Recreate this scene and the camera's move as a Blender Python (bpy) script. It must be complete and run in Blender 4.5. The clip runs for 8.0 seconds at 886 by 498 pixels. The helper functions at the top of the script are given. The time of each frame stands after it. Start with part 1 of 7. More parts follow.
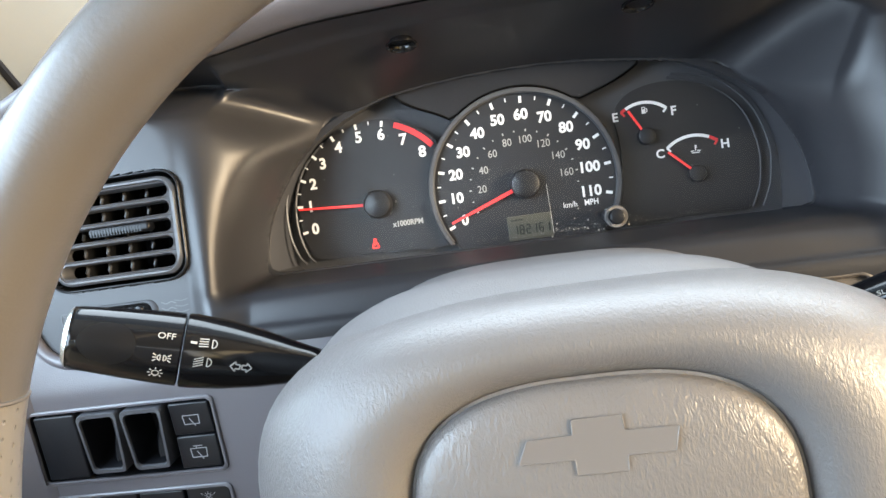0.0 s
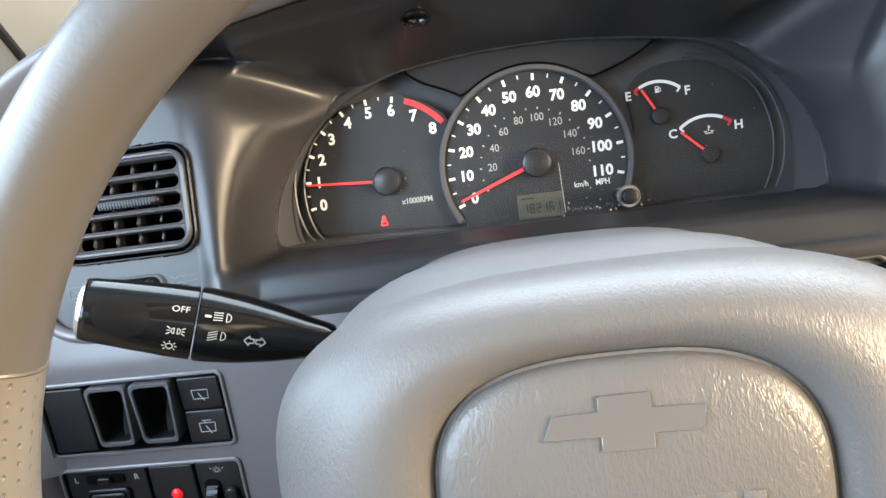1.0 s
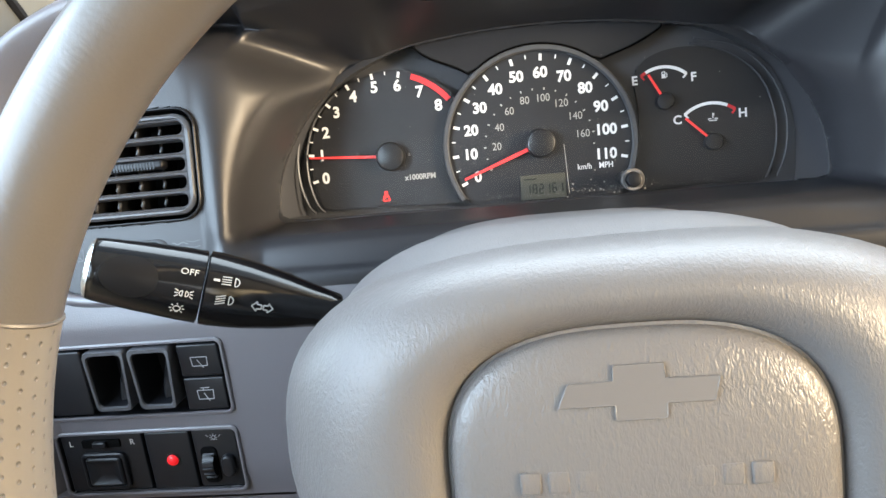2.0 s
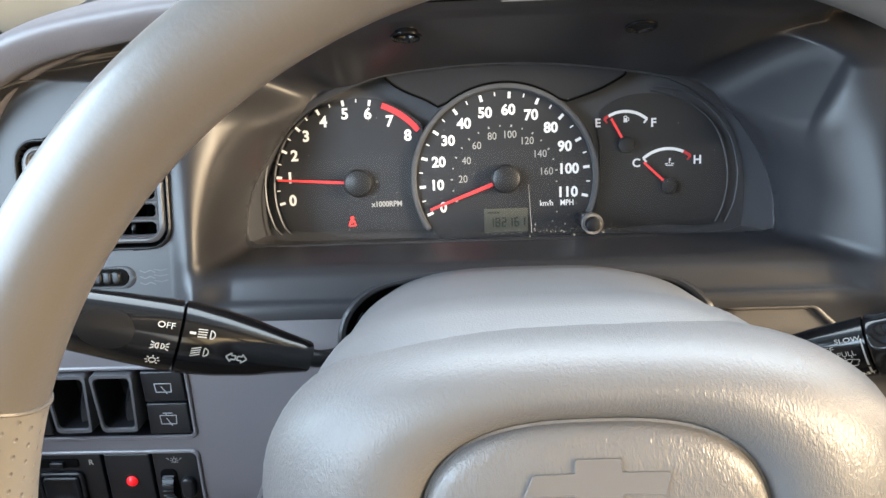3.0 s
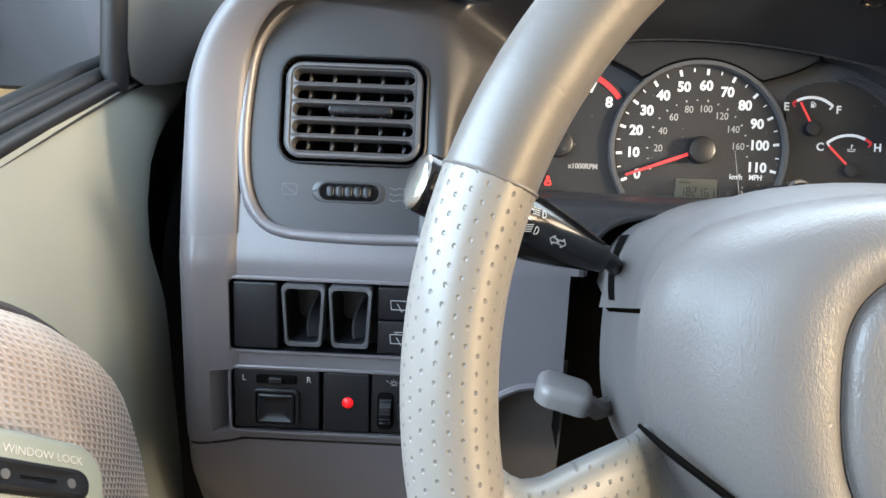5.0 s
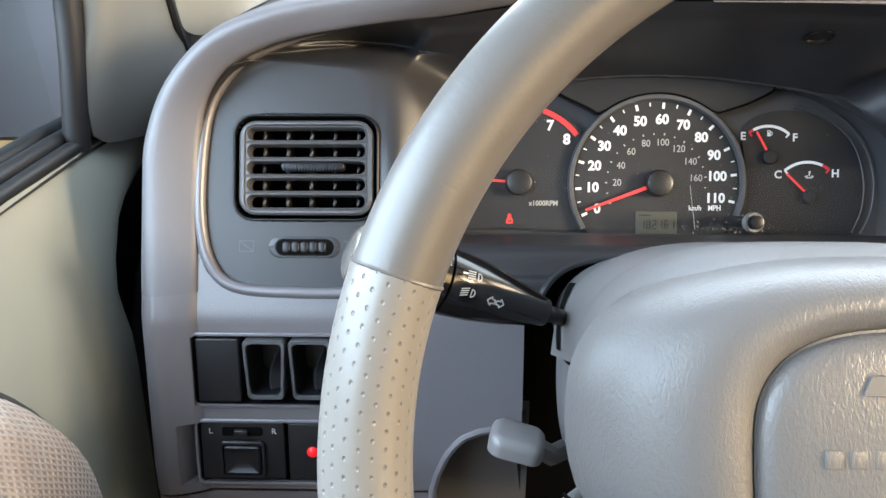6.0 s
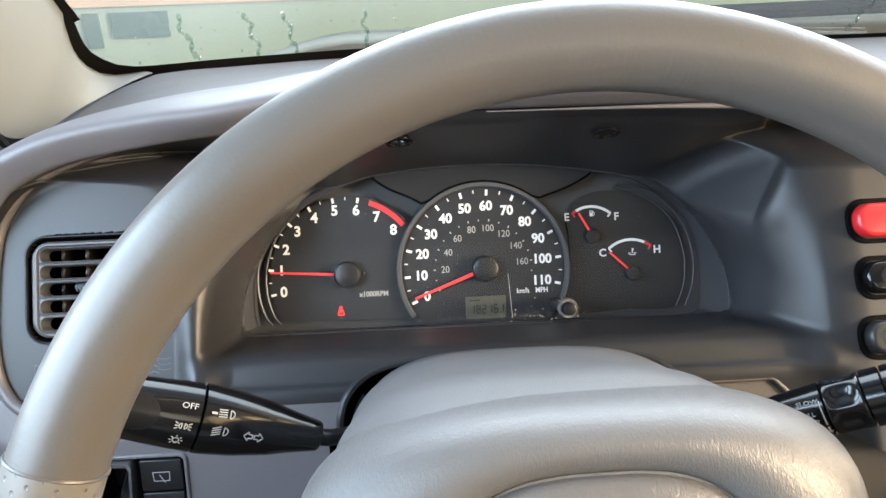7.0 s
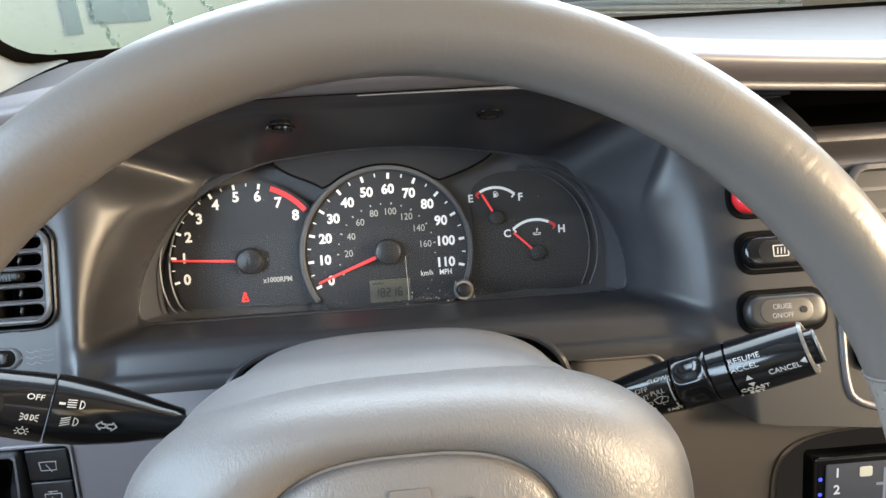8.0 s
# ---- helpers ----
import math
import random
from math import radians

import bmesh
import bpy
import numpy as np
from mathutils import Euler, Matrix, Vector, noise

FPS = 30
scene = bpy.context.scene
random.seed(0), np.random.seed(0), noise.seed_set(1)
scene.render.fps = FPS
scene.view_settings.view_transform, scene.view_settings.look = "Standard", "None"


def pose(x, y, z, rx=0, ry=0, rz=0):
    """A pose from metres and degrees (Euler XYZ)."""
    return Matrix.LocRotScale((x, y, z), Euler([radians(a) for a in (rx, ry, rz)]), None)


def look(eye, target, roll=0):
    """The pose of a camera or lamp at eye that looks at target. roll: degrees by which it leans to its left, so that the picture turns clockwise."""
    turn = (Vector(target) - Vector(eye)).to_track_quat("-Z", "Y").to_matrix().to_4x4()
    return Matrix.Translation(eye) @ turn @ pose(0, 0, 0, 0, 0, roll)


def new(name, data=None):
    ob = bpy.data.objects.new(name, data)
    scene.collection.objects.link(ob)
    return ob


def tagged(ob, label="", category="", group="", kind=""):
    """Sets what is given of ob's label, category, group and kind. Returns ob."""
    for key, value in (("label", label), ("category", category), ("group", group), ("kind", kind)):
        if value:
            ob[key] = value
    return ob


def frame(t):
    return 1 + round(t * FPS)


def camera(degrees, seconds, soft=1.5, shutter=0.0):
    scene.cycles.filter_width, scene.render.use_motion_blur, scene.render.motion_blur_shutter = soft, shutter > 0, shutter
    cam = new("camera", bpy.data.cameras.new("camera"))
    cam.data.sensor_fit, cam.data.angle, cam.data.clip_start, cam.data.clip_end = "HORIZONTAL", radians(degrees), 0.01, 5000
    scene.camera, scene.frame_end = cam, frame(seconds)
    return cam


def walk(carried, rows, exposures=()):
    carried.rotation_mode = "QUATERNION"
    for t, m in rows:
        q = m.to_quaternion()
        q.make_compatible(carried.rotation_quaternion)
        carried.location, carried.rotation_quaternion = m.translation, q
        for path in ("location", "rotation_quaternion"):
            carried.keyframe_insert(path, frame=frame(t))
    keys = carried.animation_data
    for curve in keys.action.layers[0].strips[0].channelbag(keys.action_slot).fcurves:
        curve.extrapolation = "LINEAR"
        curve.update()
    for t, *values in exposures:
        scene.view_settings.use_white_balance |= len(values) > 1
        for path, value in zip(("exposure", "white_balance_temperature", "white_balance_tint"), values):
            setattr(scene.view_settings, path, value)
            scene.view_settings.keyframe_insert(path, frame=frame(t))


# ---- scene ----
cam = camera(64.68, 8.0, soft=1.5)
# The car is drawn level with its dials' rows; W pitches it to true level ground.
W = Matrix.Rotation(radians(-6.0), 4, "X")
PATH = [
    (0, (0.0026, -0.432, 0.1108), (-0.265, 1.4467, -0.5206), -10.17),
    (0.5, (-0.0024, -0.4294, 0.1087), (-0.269, 1.438, -0.5559), -9.82),
    (1, (-0.0059, -0.4309, 0.1095), (-0.2705, 1.4299, -0.574), -9.41),
    (1.5, (-0.0109, -0.4306, 0.1077), (-0.2726, 1.4258, -0.589), -8.64),
    (1.7, (-0.012, -0.4349, 0.1043), (-0.2728, 1.42, -0.5967), -8.23),
    (2.8, (-0.0254, -0.4323, 0.1334), (-0.1233, 1.3957, -0.6723), -3.07),
    (3, (-0.0222, -0.4325, 0.1441), (-0.1103, 1.3954, -0.6627), -2.91),
    (3.5, (-0.0359, -0.4362, 0.1501), (-0.1411, 1.4122, -0.6064), -2.25),
    (4, (-0.0712, -0.4519, 0.1408), (-0.139, 1.4215, -0.5563), -1.31),
    (4.5, (-0.1458, -0.4642, 0.0927), (-0.1596, 1.4313, -0.5454), 1.12),
    (4.7, (-0.1659, -0.4696, 0.0806), (-0.1872, 1.4304, -0.5436), 2.20),
    (5.8, (-0.1611, -0.4796, 0.0862), (-0.2251, 1.4118, -0.5605), 1.18),
    (6, (-0.1369, -0.4731, 0.1086), (-0.1831, 1.4263, -0.516), -0.17),
    (6.5, (-0.0855, -0.4594, 0.14), (-0.0563, 1.4615, -0.4161), -2.07),
    (7, (-0.0449, -0.4632, 0.1507), (0.0208, 1.4574, -0.4034), -2.21),
    (7.5, (-0.015, -0.4668, 0.1482), (0.05, 1.4462, -0.4318), -2.66),
    (8, (0.0191, -0.4671, 0.1498), (0.0981, 1.4366, -0.4582), -3.35),
]
walk(cam, [(t, W @ look(eye, target, roll)) for t, eye, target, roll in PATH],
     exposures=((0.0, 1.53), (1.5, 1.52), (3.5, 1.54), (4.7, 1.50), (5.8, 1.46), (7.0, 1.31), (8.0, 1.35)))

# ---- light ----
world = bpy.data.worlds.new("sky")
scene.world = world
world.use_nodes = True
nt = world.node_tree
sky = nt.nodes.new("ShaderNodeTexSky")
sky.sky_type, sky.sun_disc = "NISHITA", False
sky.sun_elevation, sky.sun_rotation = radians(13), radians(117)
sky.air_density, sky.dust_density = 1.5, 4.0
nt.links.new(sky.outputs[0], nt.nodes["Background"].inputs[0])
nt.nodes["Background"].inputs[1].default_value = 0.15
SUN_WAY = Vector((-0.86, 0.44, -0.22))
sun = new("sun", bpy.data.lights.new("sun", "SUN"))
sun.data.energy, sun.data.angle, sun.data.color = 2.6, radians(10), (1.0, 0.84, 0.62)
sun.matrix_world = SUN_WAY.to_track_quat("-Z", "Y").to_matrix().to_4x4()


def window_light(name, eye, target, sx, sy, watts, colour):
    lamp = new(name, bpy.data.lights.new(name, "AREA"))
    lamp.data.shape, lamp.data.size, lamp.data.size_y = "RECTANGLE", sx, sy
    lamp.data.energy, lamp.data.color = watts, colour
    lamp.matrix_world = W @ look(eye, target)
    return lamp


window_light("driver_window_light", (-0.53, -0.52, 0.24), (0.1, -0.46, -0.03), 0.85, 0.34, 7.5, (0.64, 0.79, 1.0))
window_light("passenger_window_light", (1.08, -0.35, 0.26), (0.0, -0.2, 0.0), 0.8, 0.34, 7.0, (1.0, 0.80, 0.60))
window_light("windscreen_light", (0.3, 0.10, 0.44), (0.3, -0.5, -0.2), 1.2, 0.45, 8.0, (0.76, 0.86, 1.0))
window_light("rear_window_light", (0.3, -2.05, 0.30), (0.3, 0.0, 0.0), 1.1, 0.45, 1.5, (0.80, 0.88, 1.0))

# ---- materials ----


def nodes_of(name):
    m = bpy.data.materials.new(name)
    m.use_nodes = True
    return m, m.node_tree.nodes, m.node_tree.links, m.node_tree.nodes["Principled BSDF"]


def surface(name, colour, rough=0.5, metal=0.0, grain=1500.0, relief=0.15, vary=0.12, patch=25.0, coat=0.0, sheen=0.0, specular=0.5, rough_vary=0.08):
    """A procedural surface: base colour varied at two scales, a fine relief, and uneven gloss."""
    m, n, l, b = nodes_of(name)
    c = n.new("ShaderNodeTexCoord")
    big, fine = n.new("ShaderNodeTexNoise"), n.new("ShaderNodeTexNoise")
    big.inputs["Scale"].default_value, big.inputs["Detail"].default_value = patch, 5.0
    fine.inputs["Scale"].default_value, fine.inputs["Detail"].default_value = grain, 3.0
    for t in (big, fine):
        l.new(c.outputs["Object"], t.inputs["Vector"])
    ramp = n.new("ShaderNodeMapRange")
    ramp.inputs["To Min"].default_value, ramp.inputs["To Max"].default_value = 1 - vary, 1 + vary
    mixn = n.new("ShaderNodeMath")
    mixn.operation = "MULTIPLY_ADD"
    mixn.inputs[1].default_value = 0.35
    l.new(fine.outputs[0], mixn.inputs[0])
    half = n.new("ShaderNodeMath")
    half.operation = "MULTIPLY"
    half.inputs[1].default_value = 0.65
    l.new(big.outputs[0], half.inputs[0])
    l.new(half.outputs[0], mixn.inputs[2])
    l.new(mixn.outputs[0], ramp.inputs["Value"])
    col = n.new("ShaderNodeMix")
    col.data_type, col.blend_type = "RGBA", "MULTIPLY"
    col.inputs["Factor"].default_value = 1.0
    col.inputs[6].default_value = (*colour, 1)
    comb = n.new("ShaderNodeCombineColor")
    for k in range(3):
        l.new(ramp.outputs[0], comb.inputs[k])
    l.new(comb.outputs[0], col.inputs[7])
    l.new(col.outputs[2], b.inputs["Base Color"])
    rr = n.new("ShaderNodeMapRange")
    rr.inputs["To Min"].default_value, rr.inputs["To Max"].default_value = max(rough - rough_vary, 0.02), min(rough + rough_vary, 1)
    l.new(big.outputs[0], rr.inputs["Value"])
    l.new(rr.outputs[0], b.inputs["Roughness"])
    b.inputs["Metallic"].default_value = metal
    b.inputs["Coat Weight"].default_value = coat
    b.inputs["Sheen Weight"].default_value = sheen
    b.inputs["Specular IOR Level"].default_value = specular
    if relief:
        bump = n.new("ShaderNodeBump")
        bump.inputs["Strength"].default_value, bump.inputs["Distance"].default_value = relief, 0.0004
        l.new(fine.outputs[0], bump.inputs["Height"])
        l.new(bump.outputs[0], b.inputs["Normal"])
    return m


def grained(name, colour, rough, cell, depth, vary=0.10, sheen=0.0, long=1.0):
    """Moulded leather grain: stretched pebbles with creases between."""
    m = surface(name, colour, rough, vary=vary, relief=0.0, patch=18.0)
    n, l = m.node_tree.nodes, m.node_tree.links
    b = n["Principled BSDF"]
    c = n.new("ShaderNodeTexCoord")
    warp = n.new("ShaderNodeTexNoise")
    warp.inputs["Scale"].default_value = cell * 0.4
    stretch = n.new("ShaderNodeMapping")
    stretch.inputs["Scale"].default_value = (1.0, long, 1.0)
    l.new(c.outputs["Object"], stretch.inputs["Vector"])
    l.new(stretch.outputs[0], warp.inputs["Vector"])
    add = n.new("ShaderNodeMix")
    add.data_type, add.blend_type = "VECTOR", "MIX"
    mad = n.new("ShaderNodeVectorMath")
    mad.operation = "MULTIPLY_ADD"
    mad.inputs[1].default_value = (0.006, 0.006, 0.006)
    l.new(warp.outputs["Color"], mad.inputs[0])
    l.new(stretch.outputs[0], mad.inputs[2])
    vor = n.new("ShaderNodeTexVoronoi")
    vor.feature = "DISTANCE_TO_EDGE"
    vor.inputs["Scale"].default_value = cell
    l.new(mad.outputs[0], vor.inputs["Vector"])
    n.remove(add)
    fine = n.new("ShaderNodeTexNoise")
    fine.inputs["Scale"].default_value, fine.inputs["Detail"].default_value = cell * 1.2, 4.0
    l.new(stretch.outputs[0], fine.inputs["Vector"])
    mul = n.new("ShaderNodeMath")
    mul.operation = "MULTIPLY_ADD"
    mul.inputs[1].default_value = 0.6
    l.new(vor.outputs["Distance"], mul.inputs[0])
    l.new(fine.outputs[0], mul.inputs[2])
    bump = n.new("ShaderNodeBump")
    bump.inputs["Strength"].default_value, bump.inputs["Distance"].default_value = depth, 0.0006
    l.new(mul.outputs[0], bump.inputs["Height"])
    l.new(bump.outputs[0], b.inputs["Normal"])
    return m


def dimpled(name, colour, rough, per_u, per_v, dark):
    """Leather with a regular grid of pressed holes, their shade put into the colour, by the part's own map of metres.
    """
    m = surface(name, colour, rough, grain=900, relief=0.0, vary=0.10)
    n, l = m.node_tree.nodes, m.node_tree.links
    b = n["Principled BSDF"]
    uv = n.new("ShaderNodeUVMap")
    sep = n.new("ShaderNodeSeparateXYZ")
    l.new(uv.outputs[0], sep.inputs[0])

    def math_node(op, a, bb=None):
        k = n.new("ShaderNodeMath")
        k.operation = op
        for i, v in enumerate((a, bb)):
            if v is None:
                continue
            if isinstance(v, (int, float)):
                k.inputs[i].default_value = v
            else:
                l.new(v, k.inputs[i])
        return k.outputs[0]

    us, vs = math_node("MULTIPLY", sep.outputs[0], per_u), math_node("MULTIPLY", sep.outputs[1], per_v)
    row = math_node("MODULO", math_node("FLOOR", vs), 2.0)
    us = math_node("ADD", us, math_node("MULTIPLY", row, 0.5))
    fu, fv = math_node("SUBTRACT", math_node("FRACT", us), 0.5), math_node("SUBTRACT", math_node("FRACT", vs), 0.5)
    d = math_node("SQRT", math_node("ADD", math_node("MULTIPLY", fu, fu), math_node("MULTIPLY", fv, fv)))
    pit = n.new("ShaderNodeMapRange")
    pit.interpolation_type = "SMOOTHSTEP"
    pit.inputs["From Min"].default_value, pit.inputs["From Max"].default_value = 0.05, 0.17
    l.new(d, pit.inputs["Value"])
    bump = n.new("ShaderNodeBump")
    bump.inputs["Strength"].default_value, bump.inputs["Distance"].default_value = 0.6, 0.0009
    l.new(pit.outputs[0], bump.inputs["Height"])
    l.new(bump.outputs[0], b.inputs["Normal"])
    old = b.inputs["Base Color"].links[0].from_socket
    mx = n.new("ShaderNodeMix")
    mx.data_type = "RGBA"
    l.new(pit.outputs[0], mx.inputs["Factor"])
    mx.inputs[6].default_value = (*[c * dark for c in colour], 1)
    l.new(old, mx.inputs[7])
    l.new(mx.outputs[2], b.inputs["Base Color"])
    return m


def glowing(name, colour, strength, base=(0.02, 0.02, 0.02)):
    m, n, l, b = nodes_of(name)
    b.inputs["Base Color"].default_value = (*base, 1)
    b.inputs["Roughness"].default_value = 0.4
    b.inputs["Emission Color"].default_value = (*colour, 1)
    b.inputs["Emission Strength"].default_value = strength
    return m


def clear(name, gloss_rough=0.03, tint=(1, 1, 1), dust=0.0, dust_scale=260.0, ior=1.45, dust_lo=0.66, mist=0.0):
    """Thin clear sheet: see-through, with a Fresnel gloss, and a film of dust specks."""
    m, n, l, b = nodes_of(name)
    out = n["Material Output"]
    tr, gl, mix, fr = n.new("ShaderNodeBsdfTransparent"), n.new("ShaderNodeBsdfGlossy"), n.new("ShaderNodeMixShader"), n.new("ShaderNodeFresnel")
    tr.inputs[0].default_value = (*tint, 1)
    gl.inputs["Roughness"].default_value = gloss_rough
    fr.inputs[0].default_value = ior
    l.new(fr.outputs[0], mix.inputs[0])
    l.new(tr.outputs[0], mix.inputs[1])
    l.new(gl.outputs[0], mix.inputs[2])
    last = mix.outputs[0]
    if dust:
        c, t, r = n.new("ShaderNodeTexCoord"), n.new("ShaderNodeTexNoise"), n.new("ShaderNodeMapRange")
        t.inputs["Scale"].default_value, t.inputs["Detail"].default_value = dust_scale, 6.0
        l.new(c.outputs["Object"], t.inputs["Vector"])
        r.inputs["From Min"].default_value, r.inputs["From Max"].default_value = dust_lo, dust_lo + 0.1
        r.inputs["To Max"].default_value = dust
        l.new(t.outputs[0], r.inputs["Value"])
        df, m2 = n.new("ShaderNodeBsdfDiffuse"), n.new("ShaderNodeMixShader")
        df.inputs[0].default_value = (0.6, 0.6, 0.58, 1)
        l.new(r.outputs[0], m2.inputs[0])
        l.new(last, m2.inputs[1])
        l.new(df.outputs[0], m2.inputs[2])
        last = m2.outputs[0]
    if mist:
        tl, m3 = n.new("ShaderNodeBsdfTranslucent"), n.new("ShaderNodeMixShader")
        tl.inputs[0].default_value = (0.80, 0.86, 0.88, 1)
        m3.inputs[0].default_value = mist
        l.new(last, m3.inputs[1])
        l.new(tl.outputs[0], m3.inputs[2])
        last = m3.outputs[0]
    l.new(last, out.inputs[0])
    return m


M_DASH = surface("grey_dash_plastic", (0.083, 0.079, 0.086), 0.38, grain=1400, relief=0.25, vary=0.08, specular=0.7)
M_HOOD = surface("purple_grey_hood_plastic", (0.088, 0.084, 0.090), 0.48, grain=1400, relief=0.25, vary=0.08)
M_DASHTOP = surface("grey_dash_top_plastic", (0.058, 0.057, 0.060), 0.58, grain=1400, relief=0.3, vary=0.08)
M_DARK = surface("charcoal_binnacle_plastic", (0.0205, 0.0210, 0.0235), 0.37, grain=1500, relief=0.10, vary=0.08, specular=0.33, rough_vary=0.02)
M_BLACK = surface("black_switch_plastic", (0.0065, 0.007, 0.0085), 0.36, grain=1200, relief=0.12, vary=0.2, specular=0.28)
# Near-black that paints in the shade of gaps and recesses; also used on dark joints.
M_VOID = surface("gap_shade_and_joint_black", (0.0015, 0.0015, 0.0015), 0.8, relief=0.0, specular=0.06)
M_VENT = surface("dark_grey_vent_plastic", (0.042, 0.043, 0.047), 0.42, grain=900, relief=0.15)
M_VENTDUST = surface("pale_dust", (0.16, 0.155, 0.145), 0.8, relief=0.0)
M_WORN = surface("worn_grey_brown_plastic", (0.040, 0.037, 0.033), 0.40, relief=0.08, vary=0.2, patch=120)
M_PODKEY = surface("worn_charcoal_key", (0.019, 0.0185, 0.018), 0.36, relief=0.08, vary=0.2, patch=90)
M_STALKWEAR = surface("rubbed_pale_edge", (0.085, 0.085, 0.083), 0.26, relief=0.1, grain=400, vary=0.6, patch=260)
# Blacker than the slats, in place of the shade deep in the vent.
M_VANE = surface("shaded_vane_plastic", (0.006, 0.006, 0.0065), 0.6, specular=0.2, relief=0.05)
M_GLOSS = surface("gloss_black_plastic", (0.004, 0.004, 0.0045), 0.13, grain=500, relief=0.03, vary=0.2, specular=0.45, rough_vary=0.05)
M_DISH = surface("matt_black_plastic", (0.004, 0.004, 0.0045), 0.30, grain=700, relief=0.06, vary=0.2, specular=0.4)
M_COLUMN = surface("light_grey_column_plastic", (0.110, 0.107, 0.106), 0.42, grain=1300, relief=0.3, vary=0.07)
M_HUB = grained("grey_moulded_hub_cover", (0.114, 0.110, 0.107), 0.38, 900.0, 0.40, vary=0.06, long=0.42)
M_PAD = grained("grey_moulded_pad", (0.124, 0.117, 0.111), 0.34, 760.0, 0.52, vary=0.08, long=0.40)
M_EMBLEM = surface("smooth_grey_emblem", (0.120, 0.112, 0.105), 0.38, relief=0.05, vary=0.04)
M_LEATHER = grained("beige_grey_leather", (0.090, 0.083, 0.076), 0.38, 420.0, 0.11, vary=0.12)
def creased(m):
    """Fine creases across the rim where long use has worn the leather, in patches, by the part's own map of metres."""
    n, l = m.node_tree.nodes, m.node_tree.links
    b = n["Principled BSDF"]
    old = b.inputs["Normal"].links[0].from_socket
    uv, mp = n.new("ShaderNodeUVMap"), n.new("ShaderNodeMapping")
    mp.inputs["Scale"].default_value = (330.0, 34.0, 1.0)
    l.new(uv.outputs[0], mp.inputs["Vector"])
    line, worn, lim, mul, bump = (n.new("ShaderNode" + k) for k in ("TexNoise", "TexNoise", "MapRange", "Math", "Bump"))
    line.inputs["Scale"].default_value, line.inputs["Detail"].default_value, line.inputs["Distortion"].default_value = 1.0, 4.0, 0.8
    l.new(mp.outputs[0], line.inputs["Vector"])
    worn.inputs["Scale"].default_value = 38.0
    l.new(uv.outputs[0], worn.inputs["Vector"])
    lim.inputs["From Min"].default_value, lim.inputs["From Max"].default_value = 0.48, 0.66
    l.new(worn.outputs[0], lim.inputs["Value"])
    mul.operation = "MULTIPLY"
    l.new(line.outputs[0], mul.inputs[0])
    l.new(lim.outputs[0], mul.inputs[1])
    bump.inputs["Strength"].default_value, bump.inputs["Distance"].default_value = 0.18, 0.0012
    l.new(mul.outputs[0], bump.inputs["Height"])
    l.new(old, bump.inputs["Normal"])
    l.new(bump.outputs[0], b.inputs["Normal"])
    return m


creased(M_LEATHER)
M_GRIP = dimpled("perforated_beige_leather", (0.150, 0.140, 0.125), 0.36, 190.0, 250.0, 0.80)
M_SPOKE = dimpled("perforated_grey_leather", (0.120, 0.124, 0.120), 0.40, 220.0, 220.0, 0.8)
M_DIAL = surface("black_dial_print", (0.0115, 0.0115, 0.013), 0.45, grain=600, relief=0.0, vary=0.04, rough_vary=0.01)
M_VISOR = surface("smooth_black_panel", (0.018, 0.018, 0.0195), 0.5, relief=0.0, vary=0.05, specular=0.2, rough_vary=0.02)
M_BEZEL = surface("charcoal_cluster_bezel", (0.046, 0.046, 0.049), 0.45, grain=1500, relief=0.15)
M_CAP = surface("black_needle_cap", (0.008, 0.008, 0.009), 0.38, relief=0.0, vary=0.05)
M_RING = surface("dark_grey_ring", (0.060, 0.061, 0.064), 0.38, relief=0.1)
# A faint emission is added to this print to brighten it.
M_WHITE = glowing("white_print", (1.0, 0.98, 0.95), 0.04, base=(0.68, 0.68, 0.67))
M_DIM = surface("dim_white_print", (0.34, 0.335, 0.315), 0.5, relief=0.0)
M_GREYPRINT = surface("grey_print", (0.22, 0.22, 0.225), 0.5, relief=0.0)
M_RED = surface("red_print", (0.62, 0.030, 0.035), 0.45, relief=0.0)
# The needles are no lamps; a little emission lifts their red.
M_NEEDLE = glowing("glowing_red_needle", (1.0, 0.06, 0.05), 0.10, base=(0.75, 0.04, 0.04))
M_LAMP = glowing("lit_red_lamp", (1.0, 0.03, 0.02), 0.8)
M_LED = glowing("lit_red_led", (1.0, 0.015, 0.02), 0.22, base=(0.35, 0.006, 0.01))
M_LCD = surface("grey_green_lcd", (0.062, 0.062, 0.048), 0.30, grain=300, relief=0.0, vary=0.1)
M_LCDINK = surface("dark_lcd_segment", (0.012, 0.014, 0.010), 0.4, relief=0.0)
M_LENS = clear("clear_cluster_lens", 0.06, dust=0.05, dust_scale=620.0, dust_lo=0.70, ior=1.28)
M_CHROME = surface("worn_chrome", (0.55, 0.55, 0.54), 0.25, metal=1.0, relief=0.0)
M_HAZ = surface("red_hazard_button", (0.55, 0.020, 0.025), 0.32, relief=0.05, coat=0.2)
M_DOOR = surface("olive_grey_door_vinyl", (0.188, 0.200, 0.182), 0.50, grain=1200, relief=0.25, vary=0.08, patch=9)
M_PILLAR = surface("beige_pillar_plastic", (0.108, 0.111, 0.104), 0.6, grain=1300, relief=0.2, vary=0.05)
M_FRAMETRIM = surface("grey_olive_frame_trim", (0.076, 0.078, 0.075), 0.5, grain=1300, relief=0.2, vary=0.05)
M_SLATE = surface("dark_slate_plastic_and_shade", (0.040, 0.040, 0.046), 0.45, relief=0.2, patch=40, vary=0.2)
